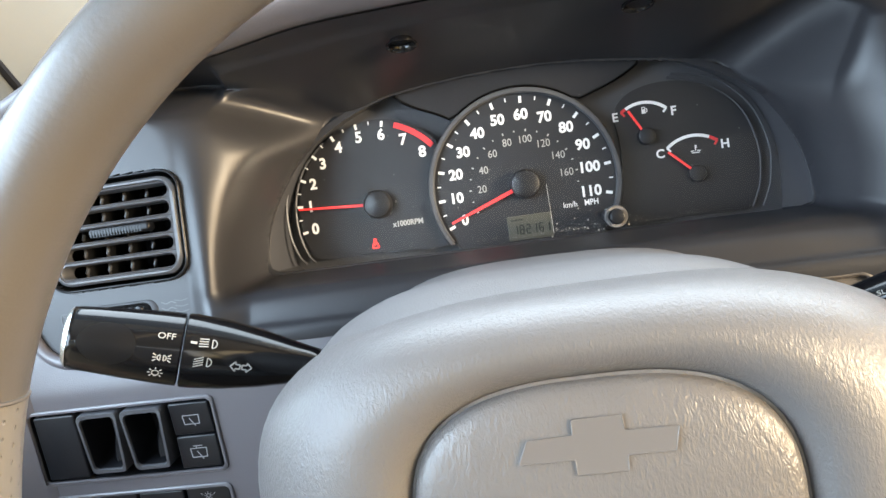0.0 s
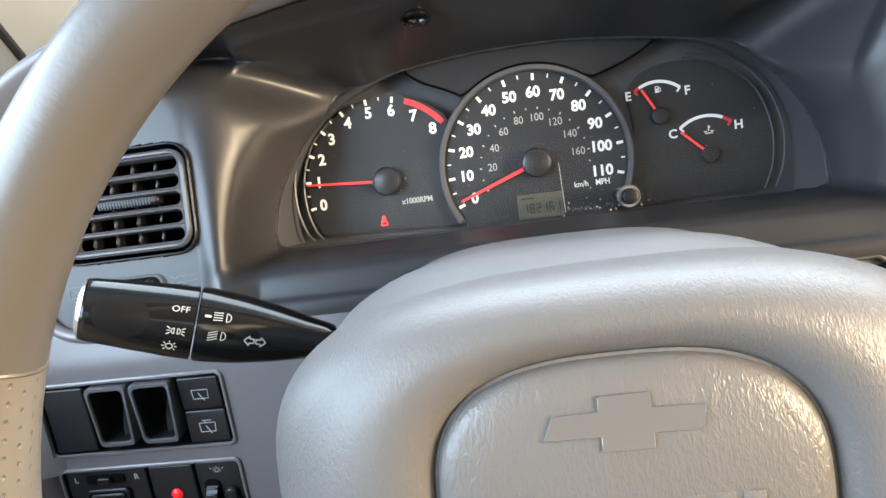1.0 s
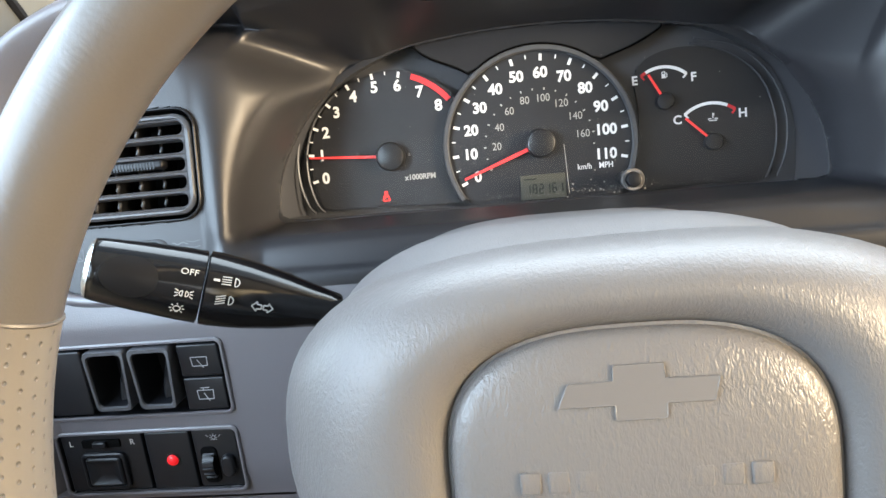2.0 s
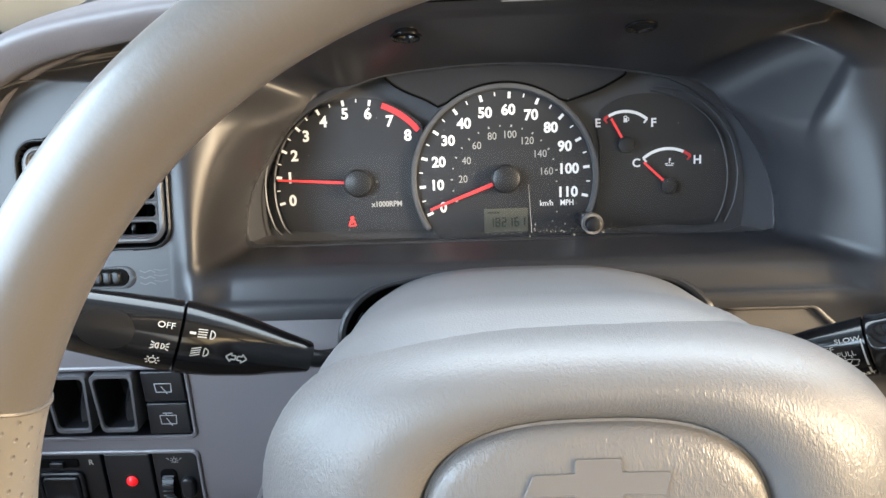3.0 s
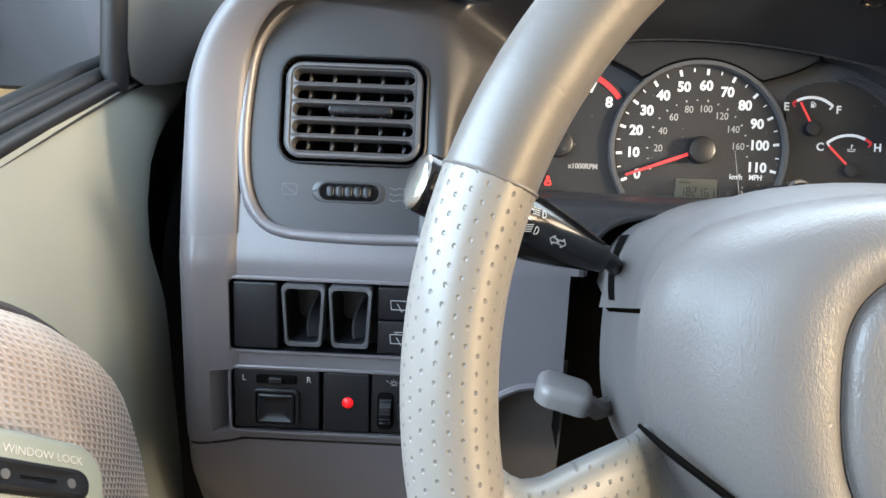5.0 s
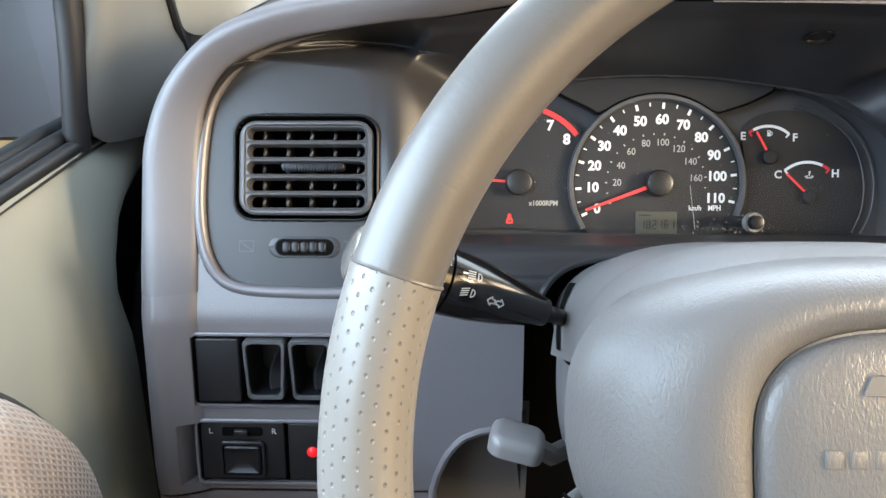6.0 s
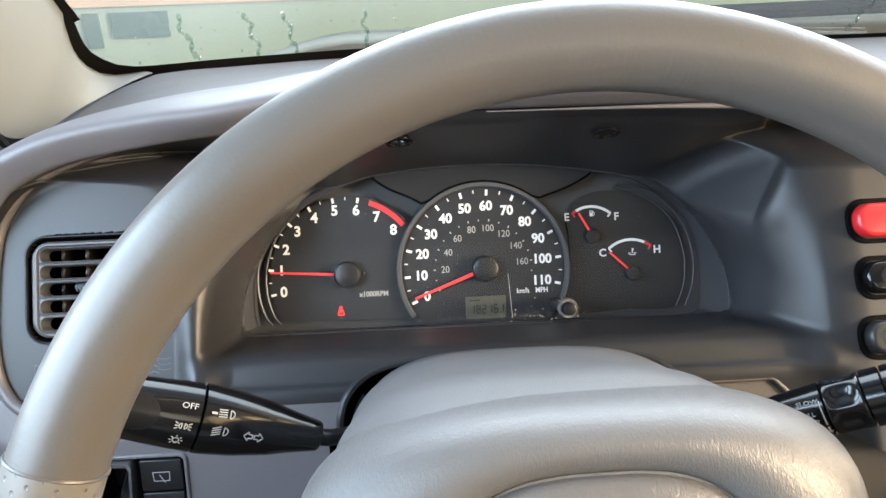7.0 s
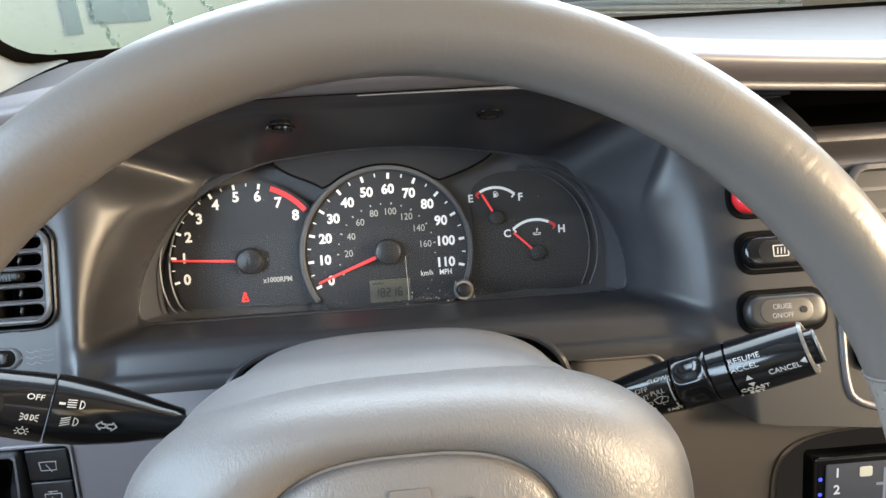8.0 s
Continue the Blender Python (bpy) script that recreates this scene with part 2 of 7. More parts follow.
# Black rubber; it also paints in the shade of the door gap.
M_RUBBER = surface("black_rubber_and_gap_shade", (0.008, 0.008, 0.009), 0.5, specular=0.3, relief=0.2, grain=700)
M_SWPANEL = surface("olive_grey_switch_panel", (0.17, 0.18, 0.15), 0.45, relief=0.2)
M_SCREEN = glowing("dark_lit_screen", (0.035, 0.042, 0.056), 0.4, base=(0.01, 0.01, 0.012))
M_SCREENLINE = glowing("screen_map_line", (0.22, 0.24, 0.27), 0.45)
M_SCREENTEXT = glowing("screen_white_text", (0.75, 0.75, 0.75), 0.4)
M_SCREENYEL = glowing("screen_cream_icon", (0.75, 0.70, 0.50), 0.4)
M_SCREENBLUE = glowing("screen_blue_icon", (0.05, 0.08, 0.9), 0.7)
M_BODY = surface("wet_grey_green_car_paint", (0.215, 0.245, 0.24), 0.45, relief=0.0, patch=4)
M_FRIT = surface("black_glass_border", (0.004, 0.004, 0.004), 0.35, relief=0.0, specular=0.08)
M_GLASS = clear("clear_windscreen_glass", 0.02, tint=(0.93, 0.97, 0.93), dust=0.05, dust_scale=120.0, dust_lo=0.55, mist=0.11)
M_SIDEGLASS = clear("clear_side_glass", 0.02, tint=(0.88, 0.92, 0.90), ior=1.18)
M_HEADLINE = surface("beige_headliner", (0.45, 0.43, 0.38), 0.9, grain=600, relief=0.3)
M_CARPET = surface("dark_grey_carpet", (0.05, 0.048, 0.047), 0.95, grain=500, relief=0.5, vary=0.3)
# Darker than the dash grey: shade low in the dash is put into the colour.
M_KNEE = surface("brown_grey_plastic_with_shade", (0.046, 0.041, 0.038), 0.50, grain=1300, relief=0.2)
M_SEAT = surface("grey_seat_cloth", (0.20, 0.19, 0.18), 0.9, grain=700, relief=0.4)

# ---- builders ----


def V(*a):
    return Vector(a)


def thing(name, m=None, label="", category="", group="", kind=""):
    ob = new(name)
    ob.empty_display_size = 0.02
    ob.matrix_world = W @ (m if m is not None else Matrix())
    return tagged(ob, label, category, group, kind)


def mesh_of(name, bm, material, smooth=True, uv=None):
    bmesh.ops.recalc_face_normals(bm, faces=bm.faces)
    for f in bm.faces:
        f.smooth = smooth
    me = bpy.data.meshes.new(name)
    bm.to_mesh(me)
    bm.free()
    me.materials.append(material)
    return me


def part(name, bm, material, parent, label="", smooth=True, m=None, sharp=40.0):
    """One mesh object under a thing or a part, in its frame (m: its pose there)."""
    ob = new(name, mesh_of(name, bm, material, smooth))
    if smooth and sharp:
        ob.data.set_sharp_from_angle(angle=radians(sharp))
    ob.parent = parent
    if m is not None:
        ob.matrix_local = m
    return tagged(ob, label)


def solo(name, bm, material, label="", category="", kind="", m=None, smooth=True, sharp=40.0):
    ob = new(name, mesh_of(name, bm, material, smooth))
    if smooth and sharp:
        ob.data.set_sharp_from_angle(angle=radians(sharp))
    ob.matrix_world = W @ (m if m is not None else Matrix())
    return tagged(ob, label, category, "", kind)


def thicken(ob, d):
    s = ob.modifiers.new("thickness", "SOLIDIFY")
    s.thickness, s.offset = abs(d), (-1 if d > 0 else 1)
    return ob


def smoothstep(a, b, x):
    t = min(max((x - a) / (b - a), 0.0), 1.0)
    return t * t * (3 - 2 * t)


def spline(pts, n, closed=False):
    """n points evenly along a Catmull-Rom curve through pts."""
    P = [Vector(p) for p in pts]
    k = len(P)
    fine = []
    spans = k if closed else k - 1
    for i in range(spans):
        a, b, c, d = ((P[(i - 1) % k], P[i], P[(i + 1) % k], P[(i + 2) % k]) if closed
                      else (P[max(i - 1, 0)], P[i], P[i + 1], P[min(i + 2, k - 1)]))
        for j in range(24):
            t = j / 24
            fine.append(0.5 * (2 * b + (c - a) * t + (2 * a - 5 * b + 4 * c - d) * t * t + (3 * b - a - 3 * c + d) * t ** 3))
    fine.append(P[0].copy() if closed else P[-1].copy())
    run = [0.0]
    for a, b in zip(fine, fine[1:]):
        run.append(run[-1] + (b - a).length)
    out, j = [], 0
    for i in range(n):
        s = run[-1] * i / (n if closed else n - 1)
        while j < len(run) - 2 and run[j + 1] < s:
            j += 1
        w = (s - run[j]) / max(run[j + 1] - run[j], 1e-9)
        out.append(fine[j].lerp(fine[j + 1], min(w, 1.0)))
    return out


def loft(rings, closed=True, cap0=False, cap1=False, bm=None):
    bm = bm or bmesh.new()
    rows = [[bm.verts.new(p) for p in r] for r in rings]
    for a, b in zip(rows, rows[1:]):
        n = len(a)
        for i in range(n if closed else n - 1):
            j = (i + 1) % n
            bm.faces.new((a[i], a[j], b[j], b[i]))
    if cap0:
        bm.faces.new(rows[0][::-1])
    if cap1:
        bm.faces.new(rows[-1])
    return bm


def field(xs, zs, y_of, keep=lambda x, z: True):
    """A sheet over a grid of x and z, at depth y_of(x, z), less the cells that keep() drops."""
    bm = bmesh.new()
    at = {}

    def vert(i, k):
        if (i, k) not in at:
            at[i, k] = bm.verts.new((xs[i], y_of(xs[i], zs[k]), zs[k]))
        return at[i, k]

    for i in range(len(xs) - 1):
        for k in range(len(zs) - 1):
            if keep((xs[i] + xs[i + 1]) / 2, (zs[k] + zs[k + 1]) / 2):
                bm.faces.new((vert(i, k), vert(i + 1, k), vert(i + 1, k + 1), vert(i, k + 1)))
    return bm


def span(a, b, step):
    n = max(1, round((b - a) / step))
    return [a + (b - a) * i / n for i in range(n + 1)]


def tube(pts, r, n=8, closed=False, bm=None, caps=True):
    """A round bar along pts; r: one radius, or one for each point."""
    rs = r if isinstance(r, (list, tuple)) else [r] * len(pts)
    rings, side = [], None
    k = len(pts)
    for i, p in enumerate(pts):
        a, b = pts[(i - 1) % k if closed else max(i - 1, 0)], pts[(i + 1) % k if closed else min(i + 1, k - 1)]
        way = (b - a).normalized()
        if side is None:
            side = way.orthogonal().normalized()
        side = (side - way * side.dot(way)).normalized()
        up = way.cross(side)
        rings.append([p + rs[i] * (math.cos(2 * math.pi * j / n) * side + math.sin(2 * math.pi * j / n) * up) for j in range(n)])
    if closed:
        rings.append(rings[0])
        bm = loft(rings, bm=bm)
        bmesh.ops.remove_doubles(bm, verts=bm.verts, dist=1e-6)
        return bm
    return loft(rings, cap0=caps, cap1=caps, bm=bm)


def rrect(w, h, r, n=6, z=0.0, cx=0.0, cy=0.0):
    """A rounded rectangle in x and y, anticlockwise."""
    out = []
    for qx, qy, a0 in ((1, 1, 0), (-1, 1, 90), (-1, -1, 180), (1, -1, 270)):
        for i in range(n + 1):
            a = radians(a0 + 90 * i / n)
            out.append(V(cx + qx * (w / 2 - r) + r * math.cos(a), cy + qy * (h / 2 - r) + r * math.sin(a), z))
    return out


def slab(w, h, d, r, edge=0.0008, z0=0.0, n=5, dish=0.0, bm=None, cx=0.0, cy=0.0):
    """A block with a rounded outline and a softened front edge: from z0 to z0 + d; dish: how far its face sinks."""
    e = min(edge, d * 0.45)
    rings = [rrect(w, h, r, n, z0, cx, cy), rrect(w, h, r, n, z0 + d - e, cx, cy)]
    for a in (30, 60, 90):
        k = e * (1 - math.cos(radians(a)))
        rings.append(rrect(w - 2 * k, h - 2 * k, max(r - k, 1e-4), n, z0 + d - e + e * math.sin(radians(a)), cx, cy))
    if dish:
        rings.append(rrect((w - 2 * e) * 0.8, (h - 2 * e) * 0.8, r * 0.8, n, z0 + d - dish * 0.6, cx, cy))
        rings.append(rrect((w - 2 * e) * 0.4, (h - 2 * e) * 0.4, r * 0.4, n, z0 + d - dish, cx, cy))
    return loft(rings, cap0=True, cap1=True, bm=bm)


def collar(w0, h0, r0, w1, h1, r1, d, z0=0.0, n=5, lip=0.0006):
    """A frame with an opening: outline (w0, h0, r0), opening (w1, h1, r1), depth d."""
    return loft([rrect(w1, h1, r1, n, z0), rrect(w1, h1, r1, n, z0 + d - lip), rrect(w1 + lip, h1 + lip, r1 + lip / 2, n, z0 + d),
                 rrect(w0 - lip * 2, h0 - lip * 2, r0, n, z0 + d), rrect(w0, h0, r0, n, z0 + d - lip), rrect(w0, h0, r0, n, z0), rrect(w1, h1, r1, n, z0)])


def disc(r, z=0.0, d=0.0, n=40, cx=0.0, cy=0.0, edge=0.0):
    ring = lambda q, h: [V(cx + q * math.cos(2 * math.pi * i / n), cy + q * math.sin(2 * math.pi * i / n), h) for i in range(n)]
    if not d:
        bm = bmesh.new()
        bm.faces.new([bm.verts.new(p) for p in ring(r, z)])
        return bm
    rings = [ring(r, z), ring(r, z + d - edge)]
    if edge:
        rings += [ring(r - edge * 0.3, z + d - edge * 0.3), ring(r - edge, z + d)]
    return loft(rings, cap0=True, cap1=True)


def plate(pts, d=0.0003, z=0.0):
    """A flat piece with the outline pts (x, y), d thick."""
    return loft([[V(p[0], p[1], z) for p in pts], [V(p[0], p[1], z + d) for p in pts]], cap0=True, cap1=True)


def arc_band(r0, r1, a0, a1, d=0.0003, z=0.0, cx=0.0, cy=0.0, n=24):
    pts = [(cx + r1 * math.cos(radians(a0 + (a1 - a0) * i / n)), cy + r1 * math.sin(radians(a0 + (a1 - a0) * i / n))) for i in range(n + 1)]
    pts += [(cx + r0 * math.cos(radians(a1 + (a0 - a1) * i / n)), cy + r0 * math.sin(radians(a1 + (a0 - a1) * i / n))) for i in range(n + 1)]
    bm = bmesh.new()
    m = len(pts) // 2
    up, low = [[bm.verts.new((p[0], p[1], h)) for p in pts] for h in (z + d, z)]
    for i in range(m - 1):
        bm.faces.new((up[i], up[i + 1], up[2 * m - 2 - i], up[2 * m - 1 - i]))
    for i in range(2 * m):
        j = (i + 1) % (2 * m)
        bm.faces.new((low[i], low[j], up[j], up[i]))
    return bm


def bar(x0, y0, x1, y1, w, d=0.0003, z=0.0, bm=None):
    """A straight flat stroke."""
    a, b = V(x0, y0, 0), V(x1, y1, 0)
    s = (b - a).normalized().cross(V(0, 0, 1)) * w / 2
    ring = [a + s, b + s, b - s, a - s]
    return loft([[p + V(0, 0, z) for p in ring], [p + V(0, 0, z + d) for p in ring]], cap0=True, cap1=True, bm=bm)


def lettering(text, size, material, parent, x, y, z=0.0, turn=0.0, name="lettering", wide=1.0, weight=0.0, spacing=1.0, m=None, label=""):
    """Raised print in the built-in font, centred on (x, y) of the parent's plane."""
    c = bpy.data.curves.new(name, "FONT")
    c.body, c.size, c.align_x, c.align_y, c.extrude, c.offset, c.space_character = text, size, "CENTER", "CENTER", 0.00012, weight, spacing
    c.resolution_u = 3
    o = bpy.data.objects.new(name, c)
    me = o.to_mesh()
    bm = bmesh.new()
    bm.from_mesh(me)
    o.to_mesh_clear()
    bpy.data.objects.remove(o)
    bpy.data.curves.remove(c)
    bmesh.ops.scale(bm, vec=(wide, 1, 1), verts=bm.verts)
    base = m if m is not None else Matrix()
    return part(name, bm, material, parent, label, smooth=False, m=base @ pose(x, y, z, 0, 0, turn))


def plane_pose(origin, tilt, yaw=0.0):
    """x to the right, y up the tilted face, z out of it towards the driver. tilt: degrees the top leans away."""
    return Matrix.Translation(origin) @ Matrix.Rotation(radians(yaw), 4, "Z") @ Matrix.Rotation(radians(90 - tilt), 4, "X")


def face_y(z):
    """The depth of the dash's driver's face at height z."""
    return -0.095 + 0.35 * z if z > -0.05 else -0.1125 + 0.11 * (z + 0.05)

# ---- outlines shared by the dash's parts ----
LENS = [(-0.1615, -0.014), (-0.158, 0.008), (-0.143, 0.033), (-0.1235, 0.050), (-0.100, 0.061), (-0.075, 0.0675), (-0.027, 0.0715), (0.026, 0.0708), (0.073, 0.0655),
        (0.107, 0.058), (0.141, 0.037), (0.155, 0.010), (0.157, -0.014), (0.148, -0.0225), (0.077, -0.0224), (0.0, -0.022), (-0.077, -0.0217), (-0.140, -0.0215), (-0.157, -0.0205)]


def lens_y(z):
    return -0.03 + 0.66 * z


def by_angle(pts, n, cx, cz):
    """n points of a closed curve at even angles about (cx, cz) in x and z."""
    fine = spline(pts, 1440, True)
    ang = [math.atan2(p.z - cz, p.x - cx) for p in fine]
    out = []
    for i in range(n):
        a = -math.pi + 2 * math.pi * (i + 0.5) / n
        best = min(range(len(fine)), key=lambda k: abs((ang[k] - a + math.pi) % (2 * math.pi) - math.pi))
        out.append(fine[best].copy())
    return out


def fold_z(x):
    """Where the vent pod's face folds back under the hood; lower towards the dials."""
    return np.interp(x, [-0.245, -0.2085, -0.1746, -0.165], [0.0935, 0.0870, 0.0785, 0.0760])


def pod_y(x, z):
    """The vent pod's face; it swells into a crest beside the dials."""
    x, z = np.asarray(x, float), np.asarray(z, float)
    t = np.clip((x + 0.1850) / 0.0150, 0, 1)
    proud = np.clip(0.0080 * (1 - z / 0.090), 0.0, 0.0085) * t * t * (3 - 2 * t)
    f = np.clip((z - fold_z(x)) / 0.020, 0, 1)
    face = np.where(z > -0.05, -0.095 + 0.35 * z, -0.1125 + 0.11 * (z + 0.05))
    return face - proud + 0.050 * f * f * (3 - 2 * f)


def centre_foot(x):
    return float(np.interp(x, [0.150, 0.160, 0.1726, 0.1825, 0.192, 0.2025, 0.22, 0.2385, 0.2776, 0.30], [-0.036, -0.045, -0.0562, -0.0625, -0.0678, -0.0718, -0.0745, -0.0758, -0.0795, -0.081]))


def centre_y(x, z):
    return -0.104 + 0.42 * z + 0.05 * smoothstep(0.074, 0.104, z)


def fascia_y(x, z):
    return -0.1105 + 0.0125 * smoothstep(-0.036, -0.0185, z) + 0.010 * smoothstep(-0.0215, -0.0128, z) ** 2


dashboard = thing("dashboard", label="moulded grey plastic dashboard with a hooded dark binnacle", category="dashboard")

# the hood's lip, from the vent's corner over the dials
LIP = spline([V(*p) for p in ((-0.2838, -0.1118, -0.0365), (-0.2840, -0.1045, -0.015), (-0.2840, -0.0955, 0.010), (-0.2828, -0.087, 0.040), (-0.278, -0.083, 0.063), (-0.266, -0.0815, 0.0815), (-0.25, -0.0815, 0.0915),
                              (-0.225, -0.082, 0.0995), (-0.18, -0.083, 0.1065), (-0.146, -0.083, 0.110), (-0.10, -0.084, 0.1165), (-0.05, -0.085, 0.1182), (0.0, -0.085, 0.118), (0.08, -0.085, 0.1172),
                              (0.13, -0.084, 0.1157), (0.165, -0.082, 0.1135), (0.21, -0.074, 0.1095), (0.26, -0.064, 0.1055), (0.32, -0.056, 0.1015), (0.45, -0.05, 0.097), (0.70, -0.045, 0.092), (1.05, -0.04, 0.088))], 260)
LENS_RING = by_angle([V(x, lens_y(z), z) for x, z in LENS], 288, 0.0, 0.03)


# binnacle: the hollow round the dials, where its floor, roof and side walls meet the panels beside and below it
def ramp(a, b, x):
    t = np.clip((x - a) / (b - a), 0, 1)
    return t * t * (3 - 2 * t)


def curve(xs, ys):
    """A smooth function through (xs, ys)."""
    fine = spline([V(x, 0, y) for x, y in zip(xs, ys)], 300)
    px, py = [p.x for p in fine], [p.z for p in fine]
    return lambda v: np.interp(v, px, py)


def soft_max(a, b, k):
    h = np.clip(0.5 + 0.5 * (a - b) / k, 0, 1)
    return b + (a - b) * h + k * h * (1 - h)


def soft_min(a, b, k):
    return -soft_max(-a, -b, k)


def switch_panel_y(x, z):
    """The face of the switch panel right of the dials."""
    y = -0.104 + 0.42 * z + 0.05 * ramp(0.074, 0.104, z)
    return y + (-0.1100 - y) * ramp(0.2055, 0.1760, x) * ramp(-0.022, -0.045, z)


def front_y(x, z):
    """The dash's face: vent pod, fascia under the dials, switch panel."""
    fascia = FASCIA_Y(z)
    y = pod_y(x, z)
    y = y + (fascia - y) * ramp(-0.172, -0.152, x)
    return y + (switch_panel_y(x, z) - y) * ramp(0.160, 0.187, x)


LEFT_X = curve([-0.06, -0.03, -0.014, 0.008, 0.033, 0.050, 0.061, 0.080, 0.13], [-0.163, -0.1625, -0.1610, -0.1580, -0.1430, -0.1260, -0.1160, -0.106, -0.10])
RIGHT_X = curve([-0.08, -0.03, -0.014, 0.010, 0.037, 0.058, 0.075, 0.13], [0.158, 0.1575, 0.1570, 0.1545, 0.1405, 0.118, 0.104, 0.095])
ROOF_Z = curve([-0.290, -0.266, -0.250, -0.215, -0.185, -0.160, -0.143, -0.1235, -0.100, -0.075, -0.027, 0.026, 0.073, 0.107, 0.125, 0.141, 0.165, 0.205], [0.030, 0.0660, 0.0750, 0.0810, 0.0800, 0.0725, 0.0670, 0.0625, 0.0620, 0.0675, 0.0715, 0.0708, 0.0655, 0.0600, 0.0610, 0.0660, 0.076, 0.086])
FASCIA_Y = curve([-0.085, -0.036, -0.0265, -0.018, -0.0125, 0.0, 0.13], [-0.1122, -0.1108, -0.1040, -0.0990, -0.0930, -0.0900, -0.060])


def hollow(x, y, z):
    """Positive in the open air of the binnacle and before the dash's face, negative inside the plastic."""
    deep = -0.03 + 0.66 * z
    left_x, right_x = LEFT_X(z), RIGHT_X(z)
    at_l, at_r = pod_y(np.full_like(x, -0.170), z), -0.104 + 0.42 * z + 0.05 * ramp(0.074, 0.104, z)
    tl, tr = (y - at_l) / (deep - at_l), (y - at_r) / (deep - at_r)
    wall_l = -0.170 + (left_x + 0.170) * np.where(tl > 0, np.clip(tl, 0, 1.3) ** 0.75, 3.0 * tl)
    wall_r = 0.184 + (right_x - 0.184) * np.where(tr > 0, 1 - (1 - np.clip(tr, 0, 1)) ** 1.7, 1.7 * tr)
    roof_z = ROOF_Z(x)
    roof_y = -0.03 + 0.66 * roof_z
    lip_z = np.interp(x, LIP_X, LIP_Z) - 0.0006
    roof = roof_z + (lip_z - roof_z) * (roof_y - y) / (roof_y + 0.083)
    floor = -0.0140 - 0.173 * (y + 0.092)
    brow_l = 0.60 * (x + 0.167) - 0.10 * (y + 0.0534) + 0.79 * (z - 0.0776)
    brow_r = -0.93 * (x - 0.1500) - 0.19 * (y + 0.0056) + 0.32 * (z - 0.037) - 0.002 - 0.35 * np.maximum(0.0, y + 0.055)
    bevel = 0.707 * ((x + 0.173) - (y - at_l))
    open_l, open_r = soft_max(soft_max((x - wall_l) * 0.9, bevel, 0.003), brow_l, 0.010), soft_max((wall_r - x) * 0.9, brow_r, 0.005)
    inside = soft_min(soft_min(open_l, open_r, 0.004), (roof - z) * 0.9, 0.010 + 0.016 * ramp(-0.09, -0.13, x) + 0.014 * ramp(0.07, 0.13, x))
    inside = soft_min(inside, z - floor, 0.007)
    face = soft_min((front_y(x, z) - y) * 0.93, (roof - z) * 0.9, 0.006)
    return soft_max(inside, face, 0.0045 + 0.017 * ramp(0.10, 0.17, x) + 0.009 * ramp(-0.135, -0.165, x))


LIP_X, LIP_Z = [p.x for p in LIP if p.z > 0.035], [p.z for p in LIP if p.z > 0.035]
SLOPE = 0.30
VENT_C = (-0.2235, 0.029)
gx = np.array(span(-0.2845, -0.190, 0.0011) + span(-0.190, -0.120, 0.0005)[1:] + span(-0.120, 0.120, 0.002)[1:] + span(0.120, 0.2100, 0.0006)[1:] + span(0.2100, 0.2572, 0.0020)[1:])
su = np.linspace(0, 1, 236)
su = 0.55 * su + 0.45 * (0.5 - 0.5 * np.cos(math.pi * su))
foot = np.array([centre_foot(x) if x > 0.152 else -0.0362 - 0.002 * ramp(-0.175, -0.190, x) for x in gx])
low = foot + SLOPE * (front_y(gx, foot) + 0.1)
lift = 0.22 + 0.22 * ramp(-0.120, -0.165, gx) + 0.10 * ramp(0.13, 0.18, gx)
high = np.interp(gx, LIP_X, LIP_Z) - 0.0008 + (SLOPE - lift) * 0.018
dip = SLOPE - lift[None, :] * ramp(0.35, 0.85, su)[:, None]
gv = low[None, :] + (high - low)[None, :] * su[:, None]
GX = np.broadcast_to(gx[None, :], gv.shape)
near, far = np.full(gv.shape, -0.16), np.full(gv.shape, 0.06)
seen = np.zeros(gv.shape, bool)
for y in np.linspace(-0.16, 0.06, 74):
    inside = hollow(GX, np.full(gv.shape, y), gv - dip * (y + 0.1)) <= 0
    first = inside & ~seen
    far[first] = y
    near[~inside & ~seen] = y
    seen |= inside
for _ in range(12):
    mid = 0.5 * (near + far)
    solid = hollow(GX, mid, gv - dip * (mid + 0.1)) <= 0
    far, near = np.where(solid, mid, far), np.where(solid, near, mid)
stop = (-0.03 + 0.66 * (gv - dip * 0.1)) / (1 + 0.66 * dip)
before = seen & (far < stop)
far = np.where(before, far, stop)
GZ = gv - dip * (far + 0.1)


def cut(x, z):
    return ((x - 0.004) / 0.098) ** 4 + ((z + 0.062) / 0.0437) ** 4 < 1


bm = bmesh.new()
held = {}
for k in range(gv.shape[0] - 1):
    for i in range(gv.shape[1] - 1):
        cell = ((k, i), (k, i + 1), (k + 1, i + 1), (k + 1, i))
        if not any(before[c] for c in cell):
            continue
        if far[k, i] < -0.075 and cut(gx[i], GZ[k, i]):
            continue
        if abs((0.5 * (gx[i] + gx[i + 1]) - VENT_C[0]) / 0.0406) ** 7 + abs((0.5 * (GZ[k, i] + GZ[k + 1, i]) - VENT_C[1]) / 0.0289) ** 7 < 1:
            continue
        for c in cell:
            if c not in held:
                held[c] = bm.verts.new((gx[c[1]], far[c], GZ[c]))
        bm.faces.new([held[c] for c in cell])
part("binnacle", bm, M_DARK, dashboard, "charcoal plastic binnacle round the dials, with the vent panel and the switch panel beside it", sharp=0)

